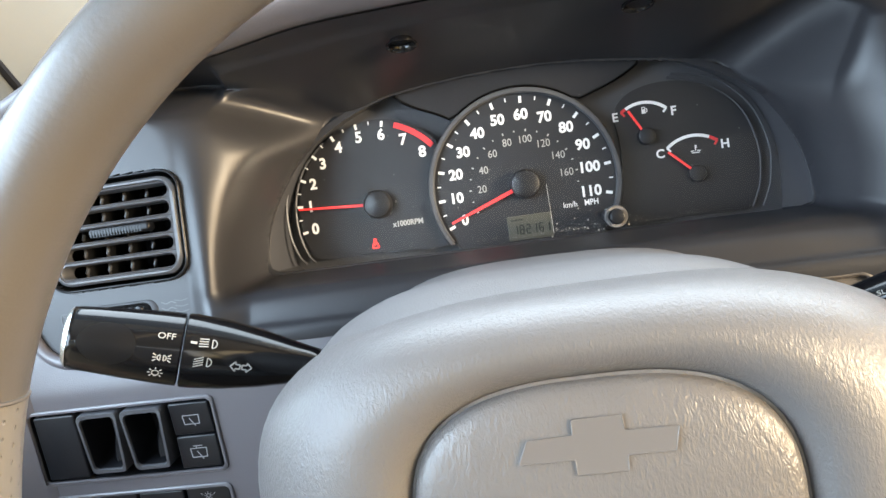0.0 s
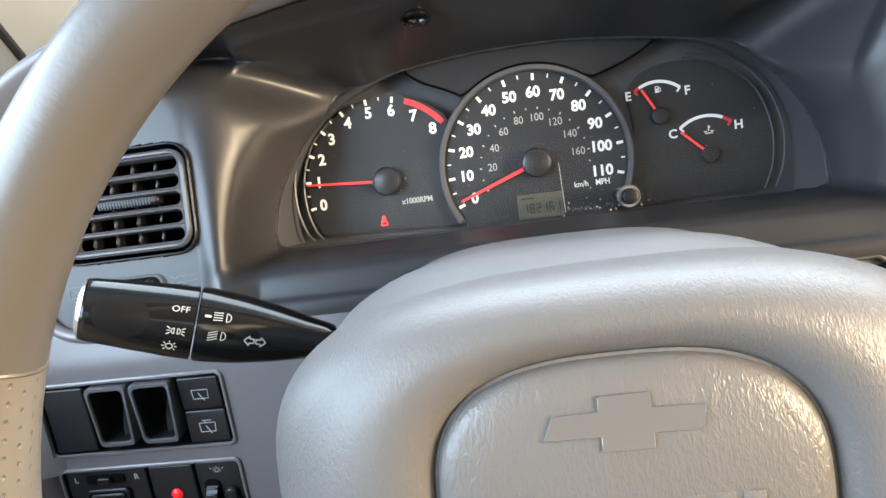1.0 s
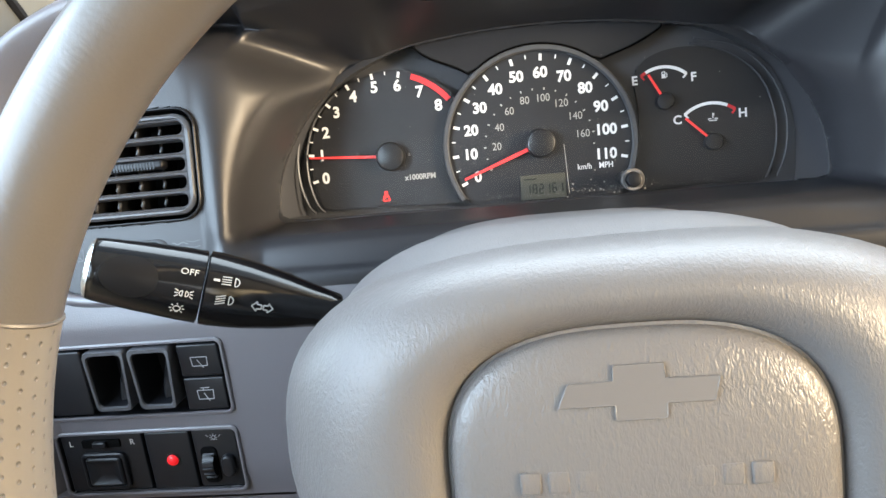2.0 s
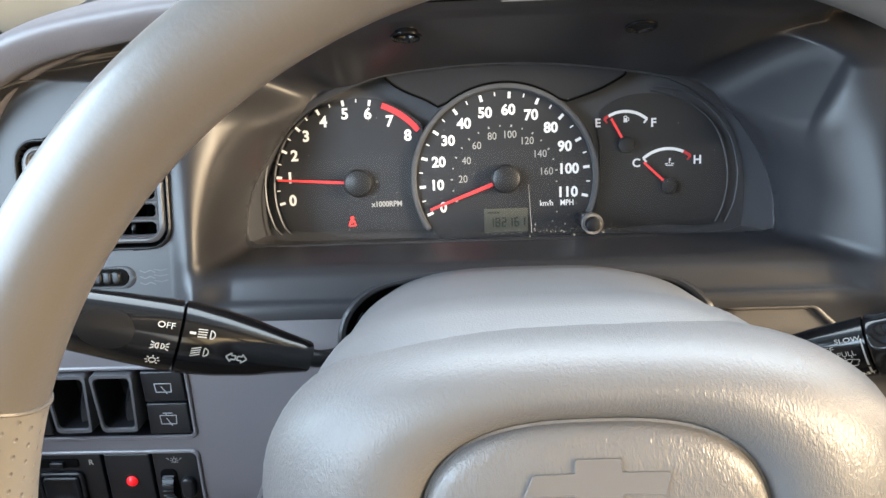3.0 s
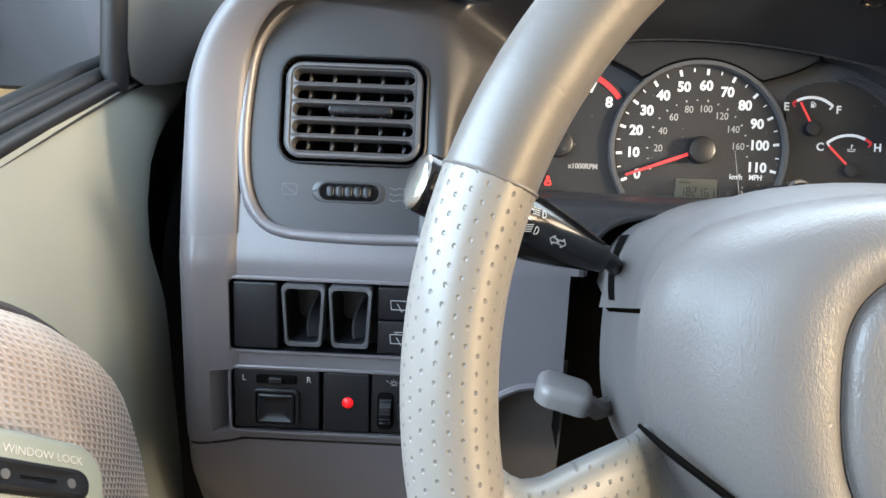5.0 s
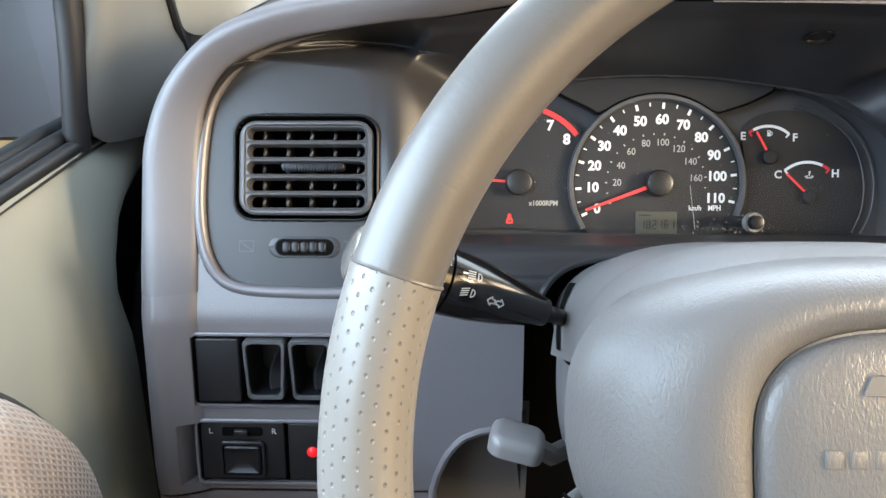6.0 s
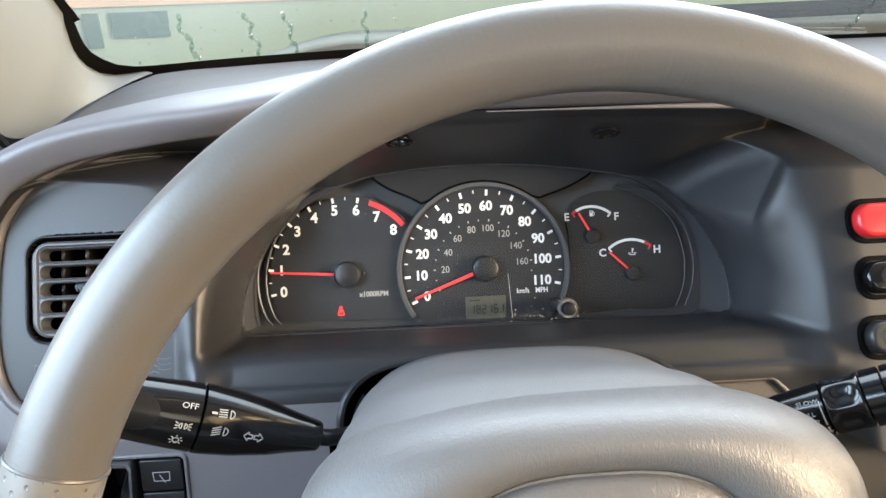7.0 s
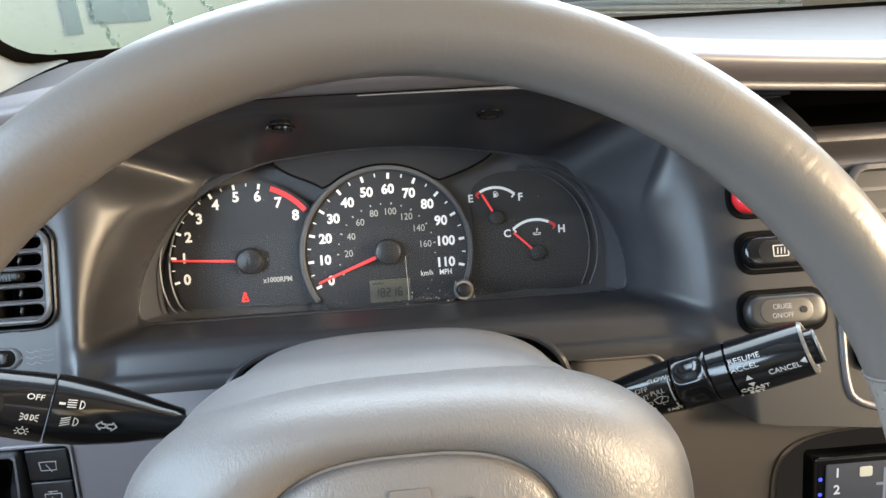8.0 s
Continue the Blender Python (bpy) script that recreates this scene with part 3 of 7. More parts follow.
# the hood's shoulder above the lip
PROFILE = [(0.0, 0.006), (0.0, 0.001), (0.0012, -0.0005), (0.004, -0.0018), (0.012, -0.0048), (0.0195, -0.0065), (0.0240, -0.0050), (0.0275, 0.0015), (0.0305, 0.013), (0.0325, 0.035), (0.0335, 0.060), (0.0340, 0.09)]


def wide(p):
    """How much broader the shoulder grows down the door's side."""
    return 0.68 + 0.48 * smoothstep(0.100, 0.030, p.z) if p.x < 0 else 0.68


rings = []
for d, dy, _ in spline([V(d, dy, 0) for d, dy in PROFILE], 56):
    row = []
    for i, p in enumerate(LIP):
        a, b = LIP[max(i - 1, 0)], LIP[min(i + 1, len(LIP) - 1)]
        out = V(-(b.z - a.z), 0, b.x - a.x).normalized()
        roll = -0.0075 * math.sin(math.pi * min(d / 0.034, 1.0)) * smoothstep(-0.21, -0.13, p.x)
        row.append(p + out * d * wide(p) + V(0, dy + roll, 0))
    rings.append(row)
part("lip_edge", tube([p + V(0, -0.0016, -0.0012) for p in LIP[70:]], [0.0004 + 0.0022 * smoothstep(0, 40, k) for k in range(len(LIP) - 70)], 10), M_HOOD, dashboard)
hood = part("hood", loft(rings, closed=False), M_HOOD, dashboard, "grey rounded hood over the dials", sharp=0)

# the soft bead where the pod meets the hood and the lower panel
bead = [V(p.x, min(pod_y(p.x, p.z), face_y(p.z)) - 0.0016, p.z) for p in spline([V(x, 0, z) for x, z in ((-0.166, -0.036), (-0.192, -0.0371), (-0.227, -0.0372), (-0.262, -0.0345), (-0.277, -0.022), (-0.283, 0.002), (-0.2825, 0.035), (-0.278, 0.062), (-0.266, 0.0805), (-0.25, 0.0905), (-0.225, 0.0985), (-0.20, 0.1035))], 90)]
part("pod_edge", tube(bead, [0.0030 * smoothstep(89, 62, k) + 0.0004 for k in range(90)], 10), M_DASH, dashboard)

# lower panel with the two rows of switches
def panel_y(x, z):
    left = max(0.0, -0.2838 - x) / 1.16
    prof = 0.0
    for (d0, y0), (d1, y1) in zip(PROFILE[1:], PROFILE[2:]):
        if d0 <= left <= d1:
            prof = y0 + (y1 - y0) * (left - d0) / (d1 - d0)
    return face_y(z) - 0.004 + prof + 0.02 * smoothstep(-0.135, -0.16, z) * 0.1


ROW1, ROW2 = (-0.288, -0.181, -0.1015, -0.0605), (-0.288, -0.182, -0.150, -0.1125)


def arch_z(x):
    """The rounded top of the opening beside the column."""
    return float(np.interp(x, [-0.152, -0.1495, -0.145, -0.140, -0.1338, -0.1244, -0.1177, -0.097], [-0.157, -0.146, -0.1350, -0.1275, -0.1214, -0.1174, -0.1163, -0.1163]))


def in_box(x, z, b):
    return b[0] < x < b[1] and b[2] < z < b[3]


xs = sorted(set([-0.2838] + span(-0.3225, -0.288, 0.0015) + span(-0.288, -0.182, 0.004) + [-0.181] + span(-0.181, -0.1005, 0.0015) + span(-0.1005, -0.086, 0.0015)))
zs = sorted(set(span(-0.156, -0.150, 0.0015) + span(-0.150, -0.1125, 0.0015) + span(-0.1125, -0.1015, 0.003) + span(-0.1015, -0.0605, 0.004) + span(-0.0605, -0.0365, 0.003)))
part("lower_panel", field(xs, zs, panel_y, lambda x, z: not in_box(x, z, ROW1) and not in_box(x, z, ROW2) and not in_box(x, z, (-0.2990, -0.287, ROW2[2], ROW2[3])) and not (x > -0.152 and z < arch_z(x)) and not (x > -0.1005 and (z < -0.052 or cut(x, z)))), M_DASH, dashboard, "grey lower panel with switch openings")
# corner between the pod's round corner and the panel
part("corner_panel", field(span(-0.2845, -0.255, 0.0006), span(-0.0375, -0.012, 0.0006), lambda x, z: panel_y(x, z) + 0.0006, lambda x, z: (x + 0.262) ** 2 + (z + 0.014) ** 2 > 0.0205 ** 2 and x < -0.262 + 0.006 and z < -0.014 + 0.004), M_DASH, dashboard)
side = [V(-0.3227, panel_y(-0.3225, z), z) for z in span(-0.156, -0.0365, 0.006)]
part("panel_side", loft([side, [p + V(0, 0.12, 0) for p in side]], closed=False), M_DASH, dashboard)
for b in (ROW1, ROW2):
    cz, h = (b[2] + b[3]) / 2, b[3] - b[2]
    tray = plane_pose((( b[0] + b[1]) / 2, face_y(cz) - 0.004, cz), math.degrees(math.atan((face_y(b[3]) - face_y(b[2])) / h)))
    part("switch_tray", loft([rrect(b[1] - b[0] + 0.001, h + 0.001, 0.002, 3, 0.0), rrect(b[1] - b[0], h, 0.002, 3, -0.02)], cap1=True), M_BLACK, dashboard, m=tray)
    part("tray_edge", collar(b[1] - b[0] + 0.0040, h + 0.0040, 0.004, b[1] - b[0], h, 0.003, 0.0012, -0.0008), M_DASH, dashboard, m=tray)

# the lower tray's hollowed left end
for z0, z1 in ((ROW2[2], ROW2[3]),):
    rows = [[V(x, panel_y(x, z) + 0.0008 + 0.011 * smoothstep(-0.2995, -0.2880, x), z) for z in span(z0, z1, 0.004)] for x in span(-0.2995, -0.2865, 0.001)]
    part("tray_hollow", loft(rows, closed=False), M_DASH, dashboard)
    for z in (z0, z1):
        part("hollow_edge", loft([[V(x, panel_y(x, z), z) for x in span(-0.2995, -0.2865, 0.001)], [V(x, panel_y(x, z) + 0.012, z) for x in span(-0.2995, -0.2865, 0.001)]], closed=False), M_DASH, dashboard)

# knee bolster below
def knee_y(x, z):
    return panel_y(x, -0.156) + 0.12 * (-0.1575 - z) ** 1.2 + 0.35 * max(0.0, -0.1575 - z - 0.02) * smoothstep(-0.285, -0.32, x)


part("knee_bolster", field(span(-0.322, -0.152, 0.004), span(-0.40, -0.1575, 0.008), knee_y, lambda x, z: x < -0.152), M_DASH, dashboard, "grey knee panel below the switches")
seam = [V(-0.152, knee_y(-0.152, z), z) for z in span(-0.40, -0.165, 0.02)] + [V(x, panel_y(x, arch_z(x)) + 0.001, arch_z(x)) for x in span(-0.152, -0.097, 0.0025)]
part("knee_edge", tube(seam, 0.0026, 8), M_DASH, dashboard)
part("knee_reveal", loft([seam, [p + V(0.001, 0.03, -0.001) for p in seam]], closed=False), M_DASH, dashboard)
part("inner_knee_panel", field(span(-0.155, -0.094, 0.006), span(-0.40, -0.110, 0.01), lambda x, z: -0.100 + 0.12 * max(0.0, -0.15 - z)), M_KNEE, dashboard, "brown-grey panel inside the knee opening, darkened for its shade")


# fascia under the dials, with the opening for the column
arch = [V(0.004 + 0.098 * (abs(math.cos(a)) ** 0.5) * (1 if math.cos(a) > 0 else -1), 0, -0.062 + 0.0437 * abs(math.sin(a)) ** 0.5) for a in [math.pi * i / 48 for i in range(49)]]
arch = [V(p.x, fascia_y(p.x, p.z) - 0.0003 - 0.0042 * smoothstep(-0.036, -0.042, p.z), p.z) for p in arch if p.z > -0.054]
part("column_opening_edge", tube(arch, 0.0022, 8), M_DARK, dashboard)
# This reveal and the sheet behind are near-black in place of the opening's shade.
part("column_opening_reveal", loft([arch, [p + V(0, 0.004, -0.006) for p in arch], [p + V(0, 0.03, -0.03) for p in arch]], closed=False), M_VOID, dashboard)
part("column_shade_sheet", field(span(-0.11, 0.125, 0.03), span(-0.40, -0.04, 0.04), lambda x, z: -0.045), M_VOID, dashboard)
left_edge = [V(-0.1005, panel_y(-0.1005, z), z) for z in span(-0.156, -0.0365, 0.01)]
# The panel's reveal is near-black too, for the shade in the gap.
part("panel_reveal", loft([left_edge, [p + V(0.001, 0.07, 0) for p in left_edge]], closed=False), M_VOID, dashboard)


# right of the column
def right_y(x, z):
    return face_y(z) - 0.004 + 0.004 * smoothstep(0.112, 0.100, x)


def right_top(x):
    return min(-0.0362, centre_foot(x) + 0.001)


RADIO = plane_pose((0.328, -0.137, -0.149), 8)


def radio_hole(x, z):
    """Below 1 inside the rounded opening for the radio."""
    return abs((x - 0.328) / 0.1030) ** 5 + abs((z + 0.148) / 0.0560) ** 5


bm = bmesh.new()
cells = {}
xs = span(0.104, 0.214, 0.003) + span(0.2155, 0.46, 0.0015)
levels = [k / 130 for k in range(131)]
for i in range(len(xs) - 1):
    for k in range(130):
        quad = []
        for a, b in ((i, k), (i + 1, k), (i + 1, k + 1), (i, k + 1)):
            x = xs[a]
            quad.append((a, b, x, -0.36 + (right_top(x) + 0.36) * levels[b] ** 0.8))
        if radio_hole(sum(q[2] for q in quad) / 4, sum(q[3] for q in quad) / 4) < 1.06:
            continue
        for a, b, x, z in quad:
            if (a, b) not in cells:
                cells[a, b] = bm.verts.new((x, right_y(x, z) + 0.004, z))
        bm.faces.new([cells[q[0], q[1]] for q in quad])
part("lower_panel_right", bm, M_KNEE, dashboard, "brown-grey lower panel beside the column, darkened for its shade")


# dash top back to the windscreen, and the passenger's side
def top_z(x, y):
    near = float(np.interp(x, [-0.335, -0.305, -0.285, -0.266, -0.25, -0.225, -0.18, -0.146, -0.10, -0.05, 0.13, 0.165, 0.26, 0.45, 1.05], [0.060, 0.078, 0.0890, 0.1000, 0.1110, 0.1190, 0.1260, 0.1300, 0.1365, 0.1380, 0.1360, 0.1340, 0.1260, 0.1180, 0.1090]))
    far = 0.1383 + 0.0050 * smoothstep(-0.3, -0.1, x) - 0.020 * smoothstep(-0.262, -0.335, x)
    u = smoothstep(-0.02, glass_base(x), y)
    return near * (1 - u) + far * u


def glass_base(x):
    return 0.195 + 0.13 * smoothstep(-0.32, -0.10, x) + 0.02 * smoothstep(-0.1, 0.35, x) - 0.14 * smoothstep(0.75, 1.05, x)


bm = bmesh.new()
rows = []
for x in span(-0.335, 1.05, 0.02):
    y0 = -0.03 if x > -0.25 else -0.03 + 0.05 * smoothstep(-0.25, -0.335, x)
    rows.append([V(x, y0 + (glass_base(x) + 0.03 - y0) * k / 16, top_z(x, y0 + (glass_base(x) + 0.03 - y0) * k / 16) - (0.012 if k == 0 else 0)) for k in range(17)])
part("dash_top", loft(rows, closed=False, bm=bm), M_DASHTOP, dashboard, "grey padded dash top below the windscreen")
edge = spline([V(x, right_y(x, right_top(x)) + 0.0022, right_top(x) - 0.0008) for x in span(0.104, 0.30, 0.006)], 120)
part("panel_top_edge", tube(edge, 0.0016, 10), M_KNEE, dashboard)


def swept(name, pts, n, material, label="", x0=0.205, x1=1.05):
    prof = spline([V(0, y, z) for y, z in pts], n)
    return part(name, loft([[p + V(x, 0.012 * smoothstep(0.3, 0.2, x), 0) for p in prof] for x in span(x0, x1, 0.05)], closed=False), material, dashboard, label, sharp=50)


under = [p for p in LIP if p.x > -0.27 and p.z > 0.05]
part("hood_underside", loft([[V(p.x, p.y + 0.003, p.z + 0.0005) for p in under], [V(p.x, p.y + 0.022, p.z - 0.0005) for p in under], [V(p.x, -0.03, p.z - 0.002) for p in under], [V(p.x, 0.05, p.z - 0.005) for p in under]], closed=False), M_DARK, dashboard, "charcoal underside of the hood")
# The shelf's shade is put into its near-black colour.
swept("passenger_shelf", [(0.02, 0.0975), (0.12, 0.095), (0.125, 0.076), (0.12, 0.062), (0.03, 0.0645)], 20, M_VOID, "deep shelf in the dash, near-black in place of its shade")
swept("shelf_front", [(0.03, 0.0645), (0.012, 0.0638), (0.005, 0.0610), (0.004, 0.0545)], 12, M_DASH)
swept("passenger_face", [(0.008, 0.0535), (0.0025, 0.0528), (-0.002, 0.0505), (-0.006, 0.046), (-0.013, 0.034), (-0.03, 0.0), (-0.06, -0.09)], 24, M_DASH, "grey dash face on the passenger side", 0.262)


def pod_right_y(x, z):
    return -0.090 + 0.45 * z


part("centre_pod", field(span(0.260, 0.42, 0.008), span(-0.083, 0.0565, 0.006) + [0.0565], pod_right_y), M_DARK, dashboard, "dark grey panel round the centre vents")
part("pod_top", loft([[V(x, y, z) for x in span(0.260, 0.46, 0.02)] for y, z in ((-0.0646, 0.0565), (-0.0632, 0.0582), (-0.0600, 0.0593), (-0.050, 0.0600), (-0.02, 0.0592), (0.006, 0.0575))], closed=False), M_DASH, dashboard, "grey rounded top of the centre panel")
def foot_top(x):
    return float(np.interp(x, [0.2565, 0.260, 0.273, 0.300, 0.340], [-0.0556, -0.0632, -0.0685, -0.0705, -0.0715]))


part("panel_foot", loft([[V(x, centre_y(x, z), z) for z in [centre_foot(x) + (foot_top(x) - centre_foot(x)) * k / 8 for k in range(9)]] for x in span(0.257, 0.340, 0.003)], closed=False), M_DARK, dashboard)

# ---- cabin shell ----
def sheet(name, corners, material, label, thick=0.02, cuts=None, kind="structure", category="trim"):
    bm = bmesh.new()
    bm.faces.new([bm.verts.new(p) for p in corners])
    ob = solo(name, bm, material, label, category, kind, smooth=False)
    return thicken(ob, thick)


sheet("floor", [(-0.52, 0.5, -0.72), (1.12, 0.5, -0.72), (1.12, -2.1, -0.72), (-0.52, -2.1, -0.72)], M_CARPET, "dark grey carpeted car floor")
sheet("ceiling", [(-0.46, -0.30, 0.56), (1.08, -0.30, 0.56), (1.08, -2.1, 0.56), (-0.46, -2.1, 0.56)], M_HEADLINE, "beige cloth headliner under the roof")
sheet("wall_front", [(-0.52, 0.36, -0.72), (1.12, 0.36, -0.72), (1.12, 0.36, 0.13), (-0.52, 0.36, 0.13)], M_CARPET, "dark carpeted bulkhead behind the dash")
sheet("wall_right", [(1.10, 0.36, -0.72), (1.10, -2.1, -0.72), (1.10, -2.1, 0.03), (1.10, 0.36, 0.03)], M_DOOR, "olive grey passenger door trim below the window")
sheet("wall_rear", [(-0.52, -2.1, -0.72), (1.12, -2.1, -0.72), (1.12, -2.1, 0.05), (-0.52, -2.1, 0.05)], M_DOOR, "olive grey trim below the rear window")
sheet("wall_left", [(-0.50, -0.55, -0.72), (-0.50, -2.1, -0.72), (-0.50, -2.1, 0.02), (-0.50, -0.55, 0.02)], M_DOOR, "olive grey rear door trim below the window")
for k, (x, y) in enumerate(((1.09, -0.95), (1.09, -2.0), (-0.49, -1.0), (-0.49, -2.0))):
    solo("trim_pillar", loft([[V(x + dx, y + dy, z) for dx, dy in ((-0.03, -0.07), (0.03, -0.07), (0.03, 0.07), (-0.03, 0.07))] for z in (0.0, 0.57)], cap0=True, cap1=True), M_PILLAR, "beige window pillar trim", "trim", "structure", smooth=False)
solo("trim_right_pillar", tube(spline([V(1.06, 0.22, 0.12), V(1.04, 0.05, 0.32), V(1.0, -0.3, 0.56)], 16), 0.04, 10), M_PILLAR, "beige windscreen pillar on the passenger side", "trim", "structure")

# ---- windscreen and its pillar ----
pillar = thing("windscreen_pillar", label="beige plastic windscreen pillar trim beside the dash", category="pillar", kind="structure")
ea = spline([V(-0.2900, 0.212, 0.1395), V(-0.3163, 0.2086, 0.1375), V(-0.3276, 0.2046, 0.1400), V(-0.3336, 0.1941, 0.1468), V(-0.3333, 0.1743, 0.160), V(-0.3218, 0.1399, 0.183), V(-0.3172, 0.1189, 0.197), V(-0.315, -0.03, 0.30), V(-0.33, -0.30, 0.50), V(-0.35, -0.38, 0.56)], 60)
SEAL = [V(-0.3337, 0.0432, 0.1024), V(-0.3324, 0.0341, 0.1128), V(-0.3303, 0.0204, 0.1283), V(-0.3284, 0.0065, 0.1479), V(-0.3279, -0.0161, 0.1745), V(-0.336, -0.10, 0.28), V(-0.39, -0.37, 0.555)]
eb = spline([V(-0.283, 0.190, 0.1365), V(-0.315, 0.135, 0.115), V(-0.330, 0.080, 0.098)] + SEAL, 60)
rows = [[p + V(-0.004, 0.009, -0.001) for p in ea], ea]
for t in (0.15, 0.3, 0.5, 0.7, 0.85, 1.0):
    rows.append([a.lerp(b, t) + V(0.009, -0.004, 0.0) * math.sin(math.pi * t) for a, b in zip(ea, eb)])
rows.append([p + V(-0.006, -0.001, 0) for p in eb])
part("pillar_trim", loft(rows, closed=False), M_PILLAR, pillar)
# grey frame trim of the door behind it, with a black seal between
ga = spline([V(-0.341, 0.070, 0.078), V(-0.3365, 0.052, 0.094)] + [p + V(-0.004, -0.001, -0.002) for p in SEAL], 48)
gb = spline([V(-0.350, 0.066, 0.050), V(-0.354, 0.055, 0.036), V(-0.363, 0.020, 0.0300), V(-0.369, -0.026, 0.0335), V(-0.3690, -0.036, 0.050), V(-0.3655, -0.037, 0.085), V(-0.361, -0.045, 0.14), V(-0.385, -0.13, 0.28), V(-0.43, -0.37, 0.55)], 48)
rows = [[p + V(-0.02, 0.012, 0) for p in ga], ga]
for t in (0.2, 0.4, 0.6, 0.8, 1.0):
    rows.append([a.lerp(b, t) + V(0.004, -0.002, 0.0) * math.sin(math.pi * t) for a, b in zip(ga, gb)])
rows.append([p + V(-0.010, 0.004, 0.001) for p in gb])
rows.append([p + V(-0.025, 0.022, 0.004) for p in gb])
part("frame_trim", loft(rows, closed=False), M_FRAMETRIM, pillar, "grey-olive window frame trim")
part("pillar_seal", tube(spline([V(-0.342, 0.078, 0.074)] + [p + V(-0.003, -0.001, 0.0) for p in SEAL], 40), 0.0036, 8), M_RUBBER, pillar, "black rubber seal")

windscreen = thing("window_1", label="wet windscreen with a black printed border", category="window", kind="structure")


def glass_point(x, s):
    """A place on the windscreen: s from its foot (0) to its head (1)."""
    return V(x, glass_base(x) + (-0.62 - 0.1 * (x - 0.3) ** 2) * s + 0.016, 0.1395 + 0.004 * smoothstep(-0.3, 0.0, x) + 0.44 * s)


def face_to(ob, way):
    """Turn a sheet's faces to look along way."""
    if ob.data.polygons[0].normal.dot(Vector(way)) < 0:
        ob.data.flip_normals()
    return ob


pane = face_to(part("pane", loft([[glass_point(x, s / 12) for x in span(-0.36, 1.0, 0.04)] for s in range(13)], closed=False), M_GLASS, windscreen), (0, -0.5, -0.8))
pane.visible_shadow = False
rows = [[], []]
for p in spline([V(1.0, 0, 0.012), V(0.3, 0, 0.010), V(0.0, 0, 0.018), V(-0.0888, 0, 0.0225), V(-0.1493, 0, 0.0215), V(-0.2167, 0, 0.0180), V(-0.2646, 0, 0.0130), V(-0.2908, 0, 0.0105), V(-0.3074, 0, 0.0155), V(-0.3187, 0, 0.033), V(-0.3215, 0, 0.055), V(-0.3149, 0, 0.098), V(-0.310, 0, 0.13), V(-0.325, 0, 0.5), V(-0.35, 0, 1.0)], 160):
    rows[0].append(glass_point(p.x, p.z) + V(0, -0.004, 0.0))
for p in spline([V(1.0, 0, -0.03), V(0.3, 0, -0.03), V(0.0, 0, -0.03), V(-0.0888, 0, -0.028), V(-0.1493, 0, -0.026), V(-0.2167, 0, -0.025), V(-0.2646, 0, -0.024), V(-0.305, 0, -0.024), V(-0.335, 0, -0.020), V(-0.345, 0, 0.015), V(-0.347, 0, 0.05), V(-0.340, 0, 0.098), V(-0.336, 0, 0.13), V(-0.36, 0, 0.5), V(-0.40, 0, 1.0)], 160):
    rows[1].append(glass_point(p.x, p.z) + V(0, -0.004, 0.0))
part("black_border", loft(rows, closed=False), M_FRIT, windscreen, "black printed edge of the glass")

# rain on the glass
M_WATER = clear("water_drop", 0.02, tint=(0.62, 0.72, 0.68), ior=1.33)
rng = random.Random(7)
bm = bmesh.new()


def drop(bm, x, s, r, tall=1.0):
    c = glass_point(x, s) + V(0, -0.002, 0)
    rings = []
    for a in (0, 45, 80):
        q = r * math.cos(radians(a))
        rings.append([c + V(q * math.cos(2 * math.pi * i / 8), -0.5 * r * math.sin(radians(a)), q * tall * math.sin(2 * math.pi * i / 8)) for i in range(8)])
    loft(rings, cap1=True, bm=bm)


for _ in range(260):
    drop(bm, rng.uniform(-0.33, 0.75), rng.uniform(0.012, 0.30), rng.choice((0.0006, 0.0008, 0.0012)), rng.uniform(0.9, 1.5))
for x0 in (-0.245, -0.195, -0.163, -0.09, 0.45):
    for k in range(14):
        drop(bm, x0 + 0.0022 * math.sin(k * 0.9 + x0 * 40), 0.022 + 0.0060 * k, 0.0018 + 0.0008 * math.sin(k * 2.1), 1.5)
solo("raindrops", bm, M_WATER, "clear raindrops and runs on the windscreen", "raindrops", "stuff").visible_shadow = False

# ---- driver's door ----
door = thing("door_1", label="olive grey vinyl driver's door with a cloth panel", category="door", kind="structure")


def door_x(y, z):
    return -0.375 + 0.034 * smoothstep(0.03, -0.11, z) - 0.02 * smoothstep(-0.3, -0.45, z)


def door_front(z):
    return -0.038 + 0.115 * smoothstep(-0.075, 0.034, z)


def sill(y):
    return max(0.0345 + 0.16 * (y + 0.02), -0.03) if y < -0.02 else 0.0345


zs = [-0.70 + 0.73 * (k / 40) for k in range(41)]
rows = []
for k in range(41):
    u = k / 40
    row = []
    for j in range(41):
        v = j / 40
        z0 = -0.70 + 0.73 * v
        y = door_front(z0) - (1.05 + door_front(z0)) * u
        z = -0.70 + (sill(y) + 0.70) * v
        row.append(V(door_x(y, z) - 0.020 * smoothstep(0.05, 0.0, u) ** 1.5 * (1 - smoothstep(-0.03, 0.03, z)), y, z))
    rows.append(row)
part("door_trim", loft(rows, closed=False), M_DOOR, door, "olive grey vinyl trim")
# The turned-in edge is black in place of the gap's shade.
part("door_edge", loft([rows[0], [p + V(-0.06, 0.004, 0) for p in rows[0]]], closed=False), M_RUBBER, door)
